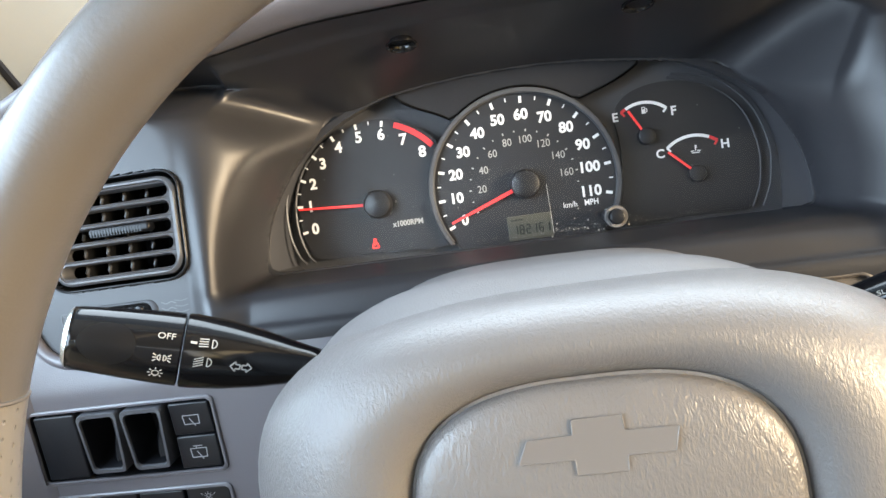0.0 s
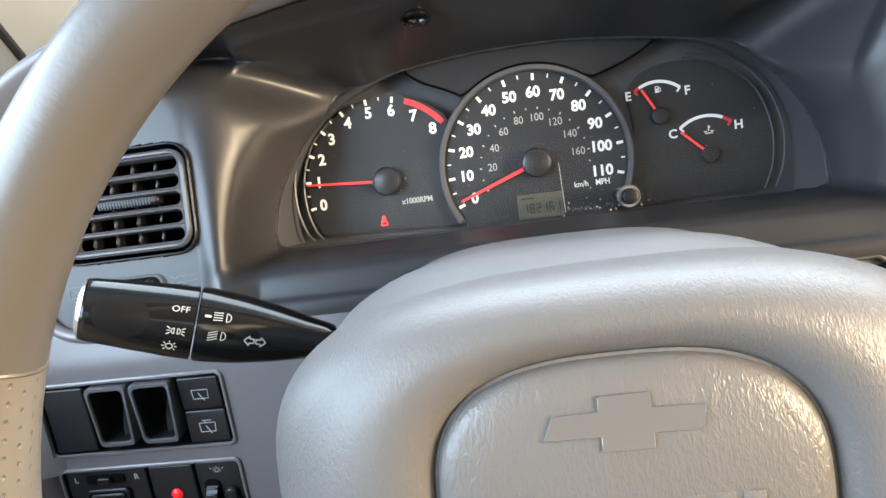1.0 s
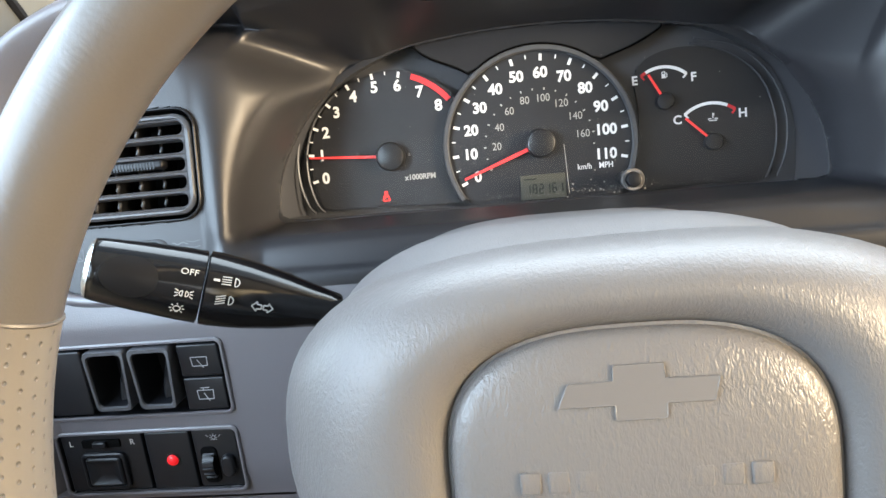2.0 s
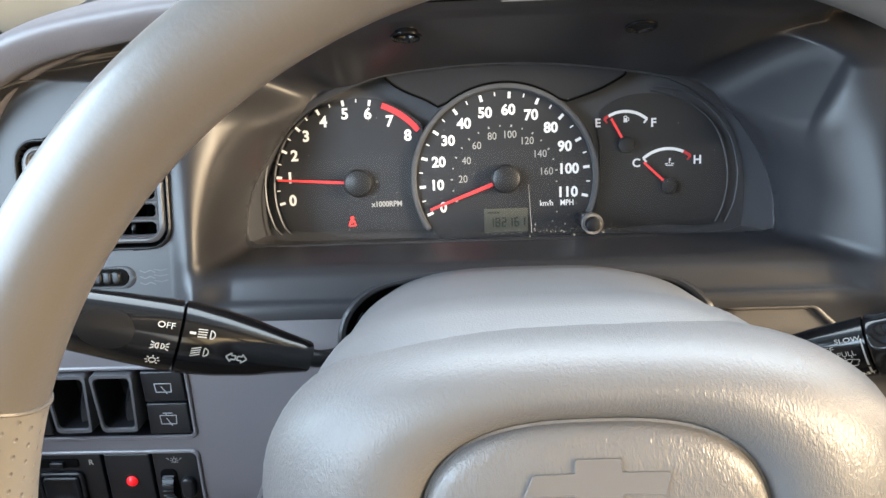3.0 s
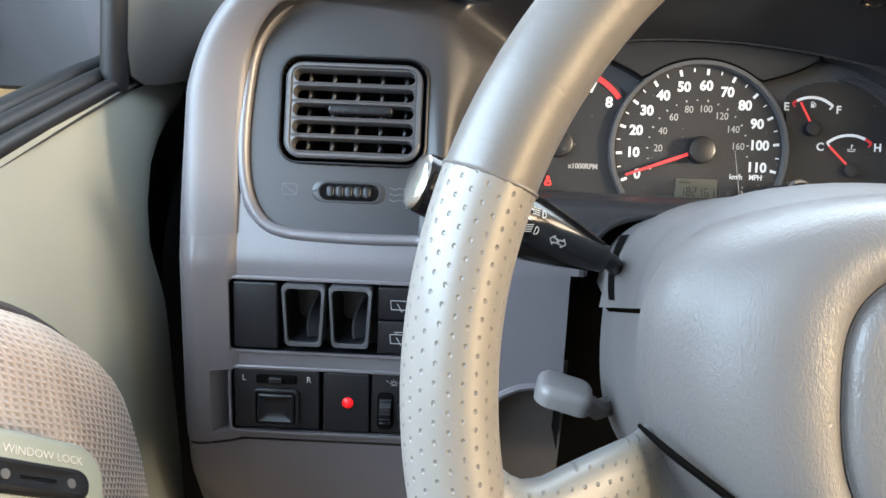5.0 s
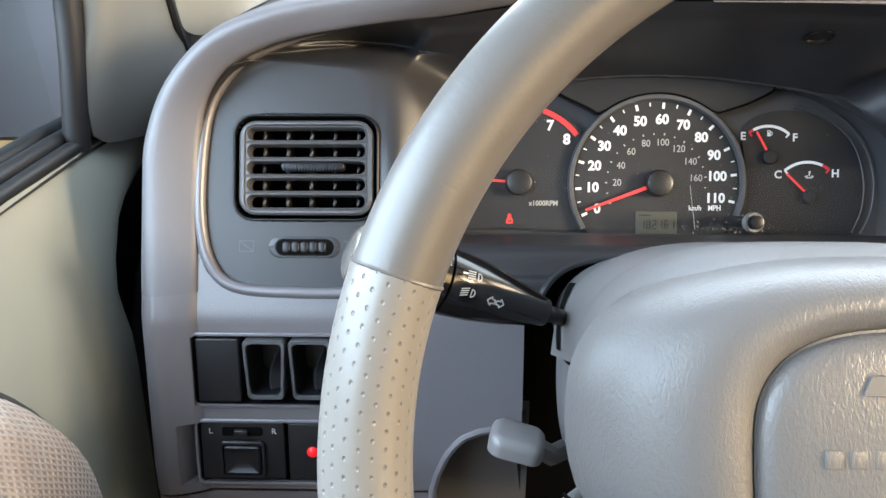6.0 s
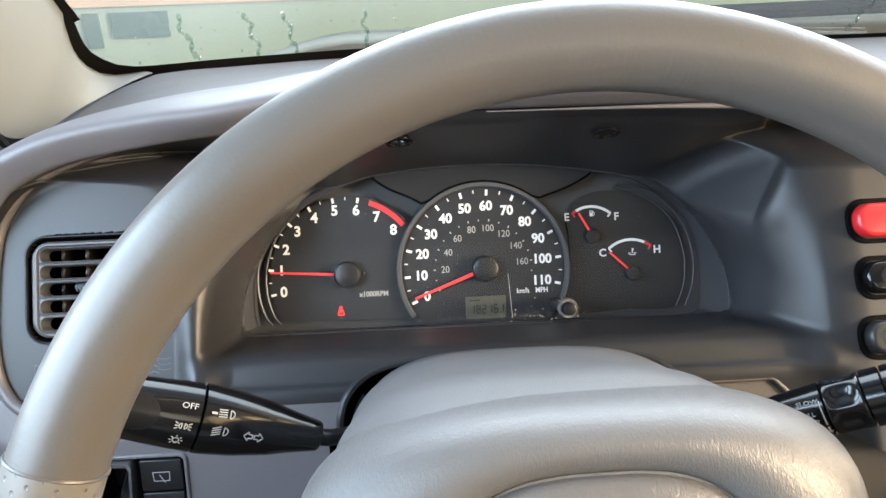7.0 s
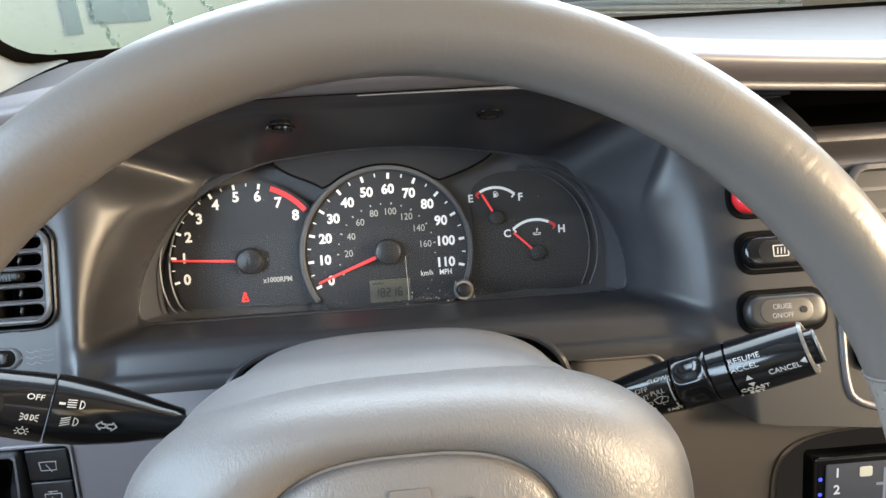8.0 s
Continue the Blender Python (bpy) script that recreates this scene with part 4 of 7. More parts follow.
for k, (dx, dz, r) in enumerate(((-0.004, 0.0015, 0.0050), (-0.013, 0.0060, 0.0055), (-0.023, 0.0085, 0.0060))):
    part("window_seal", tube([V(-0.375 + dx, y, sill(y) + dz) for y in span(-1.0, -0.012, 0.04)], r, 14), M_RUBBER, door, "black rubber window seal")
front = spline([V(-0.380, -0.036, 0.030), V(-0.3765, -0.036, 0.060), V(-0.3725, -0.037, 0.095), V(-0.370, -0.047, 0.15), V(-0.394, -0.13, 0.28), V(-0.44, -0.36, 0.55)], 26)
part("seal_channel", loft([[V(-0.372, y, sill(y) - 0.003), V(-0.385, y, sill(y) - 0.001), V(-0.410, y, sill(y) + 0.004)] for y in span(-1.0, -0.005, 0.04)], closed=False), M_RUBBER, door)
part("window_front_seal", tube(front, 0.0082, 14), M_RUBBER, door, "black rubber window seal")
pane = part("window_pane", loft([[V(-0.393 - 0.06 * s, y, sill(y) + 0.006 + 0.5 * s) for y in span(-1.0, -0.03, 0.1)] for s in (0, 0.5, 1)], closed=False), M_SIDEGLASS, door, "driver's side window glass")
face_to(pane, (1, 0, 0))
pane.visible_shadow = False


# cloth panel with a woven face
def cloth(name, colour):
    m = surface(name, colour, 0.9, grain=900, relief=0.0, vary=0.25, patch=30, sheen=0.3)
    n, l = m.node_tree.nodes, m.node_tree.links
    c = n.new("ShaderNodeTexCoord")
    mp = n.new("ShaderNodeMapping")
    mp.inputs["Rotation"].default_value = (radians(-52), 0, 0)
    l.new(c.outputs["Object"], mp.inputs["Vector"])
    w1 = n.new("ShaderNodeTexWave")
    w1.bands_direction = "Y"
    w1.inputs["Scale"].default_value = 120.0
    w1.inputs["Distortion"].default_value = 1.8
    w2 = n.new("ShaderNodeTexWave")
    w2.bands_direction = "Z"
    w2.inputs["Scale"].default_value = 78.0
    w2.inputs["Distortion"].default_value = 2.0
    for w in (w1, w2):
        l.new(mp.outputs[0], w.inputs["Vector"])
    mul = n.new("ShaderNodeMath")
    mul.operation = "MAXIMUM"
    l.new(w1.outputs["Fac"], mul.inputs[0])
    l.new(w2.outputs["Fac"], mul.inputs[1])
    bump = n.new("ShaderNodeBump")
    bump.inputs["Strength"].default_value, bump.inputs["Distance"].default_value = 0.8, 0.0012
    l.new(mul.outputs[0], bump.inputs["Height"])
    b = n["Principled BSDF"]
    l.new(bump.outputs[0], b.inputs["Normal"])
    old = b.inputs["Base Color"].links[0].from_socket
    mx = n.new("ShaderNodeMix")
    mx.data_type, mx.blend_type = "RGBA", "MULTIPLY"
    mx.inputs["Factor"].default_value = 0.62
    rmp = n.new("ShaderNodeMapRange")
    rmp.inputs["To Min"].default_value = 0.35
    l.new(mul.outputs[0], rmp.inputs["Value"])
    cc = n.new("ShaderNodeCombineColor")
    for k in range(3):
        l.new(rmp.outputs[0], cc.inputs[k])
    worn, wr, wm = n.new("ShaderNodeTexNoise"), n.new("ShaderNodeMapRange"), n.new("ShaderNodeMix")
    worn.inputs["Scale"].default_value, worn.inputs["Detail"].default_value = 9.0, 6.0
    l.new(c.outputs["Object"], worn.inputs["Vector"])
    wr.inputs["From Min"].default_value, wr.inputs["From Max"].default_value = 0.46, 0.62
    wr.inputs["To Max"].default_value = 0.75
    l.new(worn.outputs[0], wr.inputs["Value"])
    wm.data_type = "RGBA"
    l.new(wr.outputs[0], wm.inputs["Factor"])
    l.new(old, wm.inputs[6])
    wm.inputs[7].default_value = (0.20, 0.145, 0.12, 1)
    l.new(wm.outputs[2], mx.inputs[6])
    l.new(cc.outputs[0], mx.inputs[7])
    l.new(mx.outputs[2], b.inputs["Base Color"])
    return m


M_CLOTH = cloth("woven_grey_brown_cloth", (0.30, 0.268, 0.242))
CY, CZ = -0.281, -0.195
rings = []
for rad_, bulge in ((1.0, 0.0), (0.985, 0.010), (0.95, 0.018), (0.88, 0.024), (0.7, 0.029), (0.4, 0.032), (0.05, 0.033)):
    ring = []
    for i in range(64):
        a = 2 * math.pi * i / 64
        c, s = math.cos(a), math.sin(a)
        y = CY + 0.127 * rad_ * abs(c) ** 0.8 * (1 if c > 0 else -1)
        z = CZ + 0.172 * rad_ * abs(s) ** 0.8 * (1 if s > 0 else -1)
        ring.append(V(door_x(y, z) - 0.003 + bulge, y, z))
    rings.append(ring)
# A dark ring added to draw the soft shade round the bulging cloth.
part("cloth_shade_ring", tube([p + V(0.001, 0, 0) for p in rings[0]], 0.0034, 8, closed=True), M_SLATE, door, "dark ring in place of the shade round the cloth")
part("cloth_panel", loft(rings, cap1=True), M_CLOTH, door, "woven grey-brown cloth panel with worn patches")
sn = Vector((0.8639, -0.0168, 0.5035)).normalized()
sx = Vector((0.3806, 0.6766, -0.6304))
sx = (sx - sn * sx.dot(sn)).normalized()
sw = Matrix((sx, sn.cross(sx), sn)).transposed().to_4x4()
sw.translation = Vector((-0.2985, -0.2788, -0.0632))
panel = part("switch_panel", slab(0.0655, 0.038, 0.03, 0.013, 0.0035, z0=-0.0302, cx=-0.006, cy=-0.0112), M_SWPANEL, door, "olive grey window switch panel", m=sw)
rocker = part("rocker", slab(0.0410, 0.0112, 0.006, 0.0055, 0.002, dish=0.0012), M_BLACK, panel, "black window rocker", m=pose(-0.0030, -0.0090, -0.0040))
lettering("WINDOW LOCK", 0.0041, M_DIM, panel, 0.0, 0.0, 0.0, name="lettering")
for dx in (-0.0125, 0.0125):
    part("rocker_mark", disc(0.0017, 0.0050, 0.0005, 12, dx, 0.0), M_RING, rocker)

# Two added black sheets stand for the shade between door and dash.
bm = bmesh.new()
bm.faces.new([bm.verts.new(p) for p in ((-0.362, -0.09, -0.70), (-0.362, 0.36, -0.70), (-0.362, 0.36, 0.03), (-0.362, 0.07, 0.03), (-0.362, -0.02, -0.06), (-0.362, -0.09, -0.2))])
bm.faces.new([bm.verts.new(p) for p in ((-0.405, -0.25, -0.70), (-0.405, 0.36, -0.70), (-0.405, 0.36, 0.035), (-0.405, -0.02, 0.035), (-0.405, -0.25, 0.0))])
solo("trim_hinge_shade", bm, M_RUBBER, "black sheets in place of the shade in the gap beside the door hinge", "trim", "structure", smooth=False)

# outside mirror
mirror = thing("wing_mirror", pose(-0.560, 0.15, 0.086), "black plastic wing mirror with bright wet glass", "mirror")
ring = lambda x0, x1, z0, z1, r, y: [V(p.x, y, p.y) for p in rrect(x1 - x0, z1 - z0, r, 8, 0.0, (x0 + x1) / 2, (z0 + z1) / 2)]
part("mirror_arm", loft([ring(-0.03, 0.170, -0.076, 0.085, 0.020, -0.010), ring(-0.03, 0.173, -0.080, 0.088, 0.024, -0.004), ring(-0.03, 0.173, -0.080, 0.088, 0.03, 0.05)], cap0=True, cap1=True), M_SLATE, mirror, "dark slate textured mirror arm")
part("mirror_housing", loft([ring(-0.200, -0.006, -0.077, 0.090, 0.045, -0.013), ring(-0.206, 0.0, -0.083, 0.096, 0.05, -0.015), ring(-0.208, 0.002, -0.085, 0.098, 0.05, 0.01), ring(-0.18, -0.02, -0.06, 0.07, 0.05, 0.07)], cap1=True), M_RUBBER, mirror)
M_MIRROR = surface("mirror_glass", (0.80, 0.82, 0.82), 0.06, metal=1.0, relief=0.0, vary=0.02, rough_vary=0.01)
part("mirror_glass", loft([ring(-0.198, -0.008, -0.075, 0.088, 0.043, -0.0125), ring(-0.198, -0.008, -0.075, 0.088, 0.043, -0.008)], cap0=True, cap1=True), M_MIRROR, mirror, smooth=False)

# ---- front seat behind the camera ----
seat = thing("driver_seat", pose(0.03, -0.95, -0.38), "grey cloth driver's seat", "seat")
part("seat_cushion", slab(0.50, 0.50, 0.14, 0.08, 0.04, z0=-0.10), M_SEAT, seat)
part("seat_back", slab(0.48, 0.62, 0.14, 0.09, 0.05, z0=-0.05), M_SEAT, seat, m=pose(0, -0.30, 0.34, 78, 0, 0))

# ---- outside ----
LOW = -1.12


def outside(name, bm, material, label, category, kind="structure"):
    ob = new(name, mesh_of(name, bm, material, False))
    return tagged(ob, label, category, "", kind)


M_GROUND = surface("damp_tan_gravel", (0.40, 0.31, 0.20), 0.85, grain=60, relief=0.5, vary=0.35, patch=0.6)
bm = bmesh.new()
bm.faces.new([bm.verts.new(p) for p in ((-400, -400, LOW), (400, -400, LOW), (400, 400, LOW), (-400, 400, LOW))])
outside("ground", bm, M_GROUND, "damp tan gravel yard round the car", "ground")
M_HOUSE = surface("pale_green_render", (0.170, 0.245, 0.245), 0.9, grain=40, relief=0.6, vary=0.16, patch=1.2)
M_TEAL = surface("dark_teal_glass", (0.04, 0.085, 0.08), 0.25, relief=0.0, patch=2)
M_PINK = surface("weathered_pink_band", (0.34, 0.27, 0.22), 0.9, grain=40, relief=0.5, vary=0.2, patch=1.5)
house = thing("house", W.inverted() @ Matrix.Translation((0.0, 7.6, LOW)), "pale green rendered house ahead of the car", "house")
part("wall", loft([[V(x, y, z) for x, y in ((-14, 0), (14, 0), (14, 6), (-14, 6))] for z in (0.0, 4.2)], cap0=True, cap1=True), M_HOUSE, house, smooth=False)
part("roof", loft([[V(x, y, z) for x, y in ((-14.4 * k, -0.5 + 3.4 * (1 - k)), (14.4 * k, -0.5 + 3.4 * (1 - k)), (14.4 * k, 6.4), (-14.4 * k, 6.4))] for k, z in ((1.0, 4.2), (0.9, 5.6))], cap0=True, cap1=True), M_PINK, house, smooth=False)
for x, w, z, h in ((-2.93, 0.60, 0.70, 0.26), (-3.44, 0.16, 0.60, 0.36), (-1.2, 0.9, 1.35, 1.1), (2.4, 0.9, 1.35, 1.1), (5.5, 0.9, 1.35, 1.1), (-6.2, 0.9, 1.35, 1.1)):
    win = part("window", loft([[V(x + sx * w / 2, y, z + sz * h) for sx, sz in ((-1, 0), (1, 0), (1, 1), (-1, 1))] for y in (-0.03, 0.02)], cap0=True, cap1=True), M_TEAL, house, "dark teal window", smooth=False)
    if h > 0.5:
        part("sill", loft([[V(x + sx * (w / 2 + 0.05), y, z - 0.06 + sz * 0.06) for sx, sz in ((-1, 0), (1, 0), (1, 1), (-1, 1))] for y in (-0.07, 0.0)], cap0=True, cap1=True), M_HOUSE, win, smooth=False)
part("band", loft([[V(x, y, z) for x, z in ((-14, 1.02), (14, 1.02), (14, 1.16), (-14, 1.16))] for y in (-0.03, 0.0)], cap0=True, cap1=True), M_PINK, house, smooth=False)
# bonnet and cowl
rows = []
for k in range(15):
    t = k / 14
    y = 0.40 + 0.95 * t
    rows.append([V(x, y, 0.128 + 0.040 * smoothstep(0.62, 0.42, abs(x - 0.3)) - 0.04 * smoothstep(0.66, 0.78, abs(x - 0.3)) - 0.07 * t ** 2 + 0.022 * math.sin(math.pi * t)) for x in span(-0.48, 1.08, 0.04)])
bonnet = thing("bonnet", label="wet pale green painted car bonnet", category="bonnet")
thicken(part("bonnet_skin", loft(rows, closed=False), M_BODY, bonnet), 0.01)
cowl = thing("cowl", label="black plastic cowl below the windscreen", category="cowl")
thicken(part("cowl_panel", loft([[V(x, glass_base(x) + 0.02, 0.130) for x in span(-0.45, 1.05, 0.05)], [V(x, glass_base(x) + 0.10, 0.134) for x in span(-0.45, 1.05, 0.05)]], closed=False), M_RUBBER, cowl), 0.01)
wiper = thing("wiper", label="black wiper resting at the foot of the windscreen", category="wiper")
arm = [glass_point(x, 0.035 + 0.02 * (x - 0.25)) + V(0, 0.014, 0.012) for x in span(0.20, 0.80, 0.04)]
part("wiper_blade", tube(arm, 0.004, 6), M_RUBBER, wiper)
M_WETGREY = surface("wet_grey_rubber", (0.16, 0.17, 0.165), 0.25, relief=0.1, vary=0.3, patch=60)
for z, r in ((0.149, 0.0022), (0.1555, 0.0016), (0.1615, 0.0024), (0.1665, 0.0013)):
    part("wiper_rail", tube([V(x, 0.372 + 0.4 * (z - 0.149), z - 0.045 * (x - 0.2)) for x in span(0.14, 0.492, 0.03)], r, 8), M_WETGREY, wiper, "wet grey blade rail")
part("wiper_arm", tube([p + V(0.02, 0.006, 0.008) for p in arm], 0.006, 6), M_RUBBER, wiper)

# ---- steering column ----
column = thing("steering_column", label="light grey plastic steering column shroud", category="steering column")


def shroud_ring(y, lo, hi, grow=0.0):
    """Part of the shroud's outline at depth y, from angle lo to hi (degrees, 90 at the top)."""
    top = min(0.0035 + (-0.14 - y) * 0.285, 0.0256) + grow
    w, h = 0.0925 - 0.05 * max(0.0, -0.14 - y) * 0.9 + grow, 0.062 + grow
    zc = min(max(-0.031 - 0.417 * (y + 0.2015), -0.058), -0.020)
    h = top - zc
    out = []
    for i in range(33):
        a = radians(lo + (hi - lo) * i / 32)
        c, s = math.cos(a), math.sin(a)
        e = 0.62 if s > 0 else 0.36
        z = zc + (h if s > 0 else 0.098) * abs(s) ** (0.62 if s > 0 else 0.8) * (1 if s > 0 else -1)
        out.append(V(0.004 + w * abs(c) ** e * (1 if c > 0 else -1) * (1 - 0.12 * max(0, s)), y, z))
    return out


ys = [-0.100, -0.125, -0.134, -0.139, -0.15, -0.17, -0.185, -0.196, -0.1985, -0.2005, -0.203, -0.210, -0.2170, -0.2225, -0.235, -0.247]
upper = [shroud_ring(y, -0.5, 180.5, (0.0022 if y < -0.202 else 0.0017 if y < -0.2 else 0.0007 if y < -0.198 else 0.0) if y < -0.138 else (-0.002 if y < -0.13 else -0.006)) for y in ys]
part("upper_shroud", loft(upper, closed=False), M_COLUMN, column, "light grey upper shroud")
lower = [shroud_ring(y, 181.2, 358.8, -0.0008 - 0.0045 * smoothstep(-0.185, -0.140, y)) for y in ys[1:] + [-0.255]]
part("lower_shroud", loft(lower, closed=False), M_COLUMN, column, "grey lower shroud")


def on_shroud(y, z):
    """The left side of the shroud at depth y and height z."""
    ring = shroud_ring(y, 180, 90, 0.0)
    return float(np.interp(z, [p.z for p in ring], [p.x for p in ring]))


for side in (-1, 1):
    rows = []
    for k in range(25):
        t = k / 24
        y, z, half = -0.1325 - 0.0275 * t, -0.0215 - 0.0250 * t, 0.0062 - 0.0018 * t
        rows.append([V(0.004 + side * (0.004 - on_shroud(y + dy, z - 0.36 * dy)) + side * 0.0005, y + dy, z - 0.36 * dy) for dy in (-half, -half / 2, 0, half / 2, half)])
    part("stalk_slot", loft(rows, closed=False), M_VOID, column, "black slot for the stalk")
lever = thing("tilt_lever", Matrix.Translation((-0.107, -0.166, -0.094)) @ Matrix.Rotation(radians(-8), 4, "Z") @ Matrix.Rotation(radians(12), 4, "Y"), "grey plastic column tilt lever", "lever")
bm = slab(0.028, 0.024, 0.010, 0.007, 0.0045, z0=-0.005, n=6)
part("paddle", bm, M_COLUMN, lever)
part("stem", tube([V(0.008, 0.004, -0.003), V(0.020, 0.01, -0.010), V(0.030, 0.03, -0.016)], 0.0055, 8), M_COLUMN, lever)

# ---- steering wheel ----
TILT_W = 17.66
wheel = thing("steering_wheel", plane_pose((0.012, -0.2898, -0.0192), TILT_W, 1.2), "beige grey leather-wrapped steering wheel with grey airbag cover", "steering wheel")
R_RIM, R_TUBE = 0.1770, 0.0142


def rim_part(name, a0, a1, material, label, r=R_TUBE, n=20):
    """A stretch of the rim from angle a0 to a1, with a map in metres."""
    steps = max(6, int(abs(a1 - a0) / 2))
    bm = bmesh.new()
    uvl = bm.loops.layers.uv.new("UVMap")
    grid = []
    for i in range(steps + 1):
        a = radians(a0 + (a1 - a0) * i / steps)
        row = []
        for j in range(n + 1):
            b = 2 * math.pi * j / n
            q = R_RIM + r * math.cos(b)
            row.append((V(q * math.cos(a), q * math.sin(a), r * 1.02 * math.sin(b)), (a * R_RIM, b * r)))
        grid.append(row)
    verts = [[bm.verts.new(row[j][0]) for j in range(n)] for row in grid]
    for i in range(steps):
        for j in range(n):
            k = (j + 1) % n
            f = bm.faces.new((verts[i][j], verts[i + 1][j], verts[i + 1][k], verts[i][k]))
            for loop, (p, q) in zip(f.loops, ((i, j), (i + 1, j), (i + 1, j + 1), (i, j + 1))):
                loop[uvl].uv = grid[p][q][1]
    return part(name, bm, material, wheel, label, sharp=0)


rim_part("upper_rim", 19.2, 160.8, M_LEATHER, "smooth beige grey leather rim, worn in creases")
rim_part("grip", 161.0, 214.0, M_GRIP, "perforated beige leather grip", R_TUBE + 0.0002)
rim_part("grip", -34.0, 19.0, M_GRIP, "perforated beige leather grip", R_TUBE + 0.0002)
rim_part("lower_rim", 214.2, 325.8, M_LEATHER, "smooth beige grey leather rim")
for a in (160.9, 19.1):
    ca, sa = math.cos(radians(a)), math.sin(radians(a))
    ring = [V((R_RIM + (R_TUBE + 0.0001) * math.cos(b)) * ca, (R_RIM + (R_TUBE + 0.0001) * math.cos(b)) * sa, R_TUBE * math.sin(b)) for b in [2 * math.pi * i / 28 for i in range(28)]]
    part("seam", tube(ring, 0.0007, 6, closed=True), M_LEATHER, wheel, "raised leather seam")


def egg(a, top, low, w, n=72, e=0.72, e_low=0.72):
    out = []
    for i in range(n):
        t = 2 * math.pi * i / n
        c, s = math.cos(t), math.sin(t)
        k = e if s > 0 else e_low
        out.append(V(a * abs(c) ** k * (1 if c > 0 else -1), (top if s > 0 else low) * abs(s) ** k * (1 if s > 0 else -1), w))
    return out


HUB = [(0.0524, 0.0384, 0.0599, -0.0195), (0.0529, 0.0389, 0.0604, -0.0165), (0.0545, 0.0402, 0.062, -0.0138), (0.0575, 0.0425, 0.0645, -0.0114), (0.0612, 0.0448, 0.067, -0.0100), (0.066, 0.0472, 0.070, -0.0094), (0.071, 0.0497, 0.073, -0.0098), (0.077, 0.0525, 0.076, -0.0112),
       (0.086, 0.0565, 0.080, -0.0150), (0.0935, 0.0592, 0.084, -0.0205), (0.0995, 0.0607, 0.087, -0.0270), (0.1045, 0.0616, 0.089, -0.0345), (0.1080, 0.0620, 0.091, -0.0420), (0.1085, 0.0620, 0.091, -0.050), (0.102, 0.059, 0.088, -0.053)]
part("hub_cover", loft([egg(a, t, l, w, e_low=0.72 + 0.32 * smoothstep(0.056, 0.10, a)) for a, t, l, w in HUB], cap1=True), M_HUB, wheel, "grey grained plastic hub cover", sharp=60)
PADR = [(0.0521, 0.0381, 0.0596, -0.0200), (0.0520, 0.0380, 0.0595, -0.0155), (0.0514, 0.0374, 0.0589, -0.0135), (0.0500, 0.0360, 0.0575, -0.0120), (0.047, 0.033, 0.055, -0.0110), (0.038, 0.026, 0.046, -0.0098), (0.022, 0.015, 0.028, -0.0088), (0.006, 0.004, 0.008, -0.0085)]
pad = part("airbag_pad", loft([egg(a, t, l, w) for a, t, l, w in PADR], cap1=True), M_PAD, wheel, "grey grained airbag pad with a moulded emblem", sharp=60)
part("pad_gap", loft([egg(0.0530, 0.0390, 0.0605, -0.0158), egg(0.0512, 0.0372, 0.0587, -0.0158)]), M_HUB, wheel)
# moulded emblem and the row of raised marks under it, plain shapes
cross = [(-0.0050, 0.0290), (0.0080, 0.0290), (0.0083, 0.0250), (0.0222, 0.0248), (0.0205, 0.0185), (0.0083, 0.0187), (0.0080, 0.0147), (-0.0052, 0.0147), (-0.0052, 0.0187), (-0.0200, 0.0187), (-0.0172, 0.0248), (-0.0052, 0.0250)]
part("emblem", plate([(x - 0.0015, y - 0.022) for x, y in cross], 0.0016, -0.0010), M_EMBLEM, pad, "smooth raised emblem", smooth=False, m=pose(0, 0.022, -0.0095, -4.8))
edge = [V(x - 0.0015, y, -0.0095 + 0.0005 - 0.084 * (y - 0.022)) for x, y in cross]
part("emblem_edge", tube([p for a, b in zip(edge, edge[1:] + edge[:1]) for p in (a.lerp(b, 0.04), a.lerp(b, 0.5), a.lerp(b, 0.96))], 0.00022, 6, closed=True), M_PAD, pad)
for k in range(9):
    part("raised_mark", slab(0.0056, 0.0060, 0.0012, 0.0006, 0.0004, z0=-0.0098, n=2), M_PAD, pad, m=pose(-0.0305 + 0.00755 * k, -0.0015, 0))
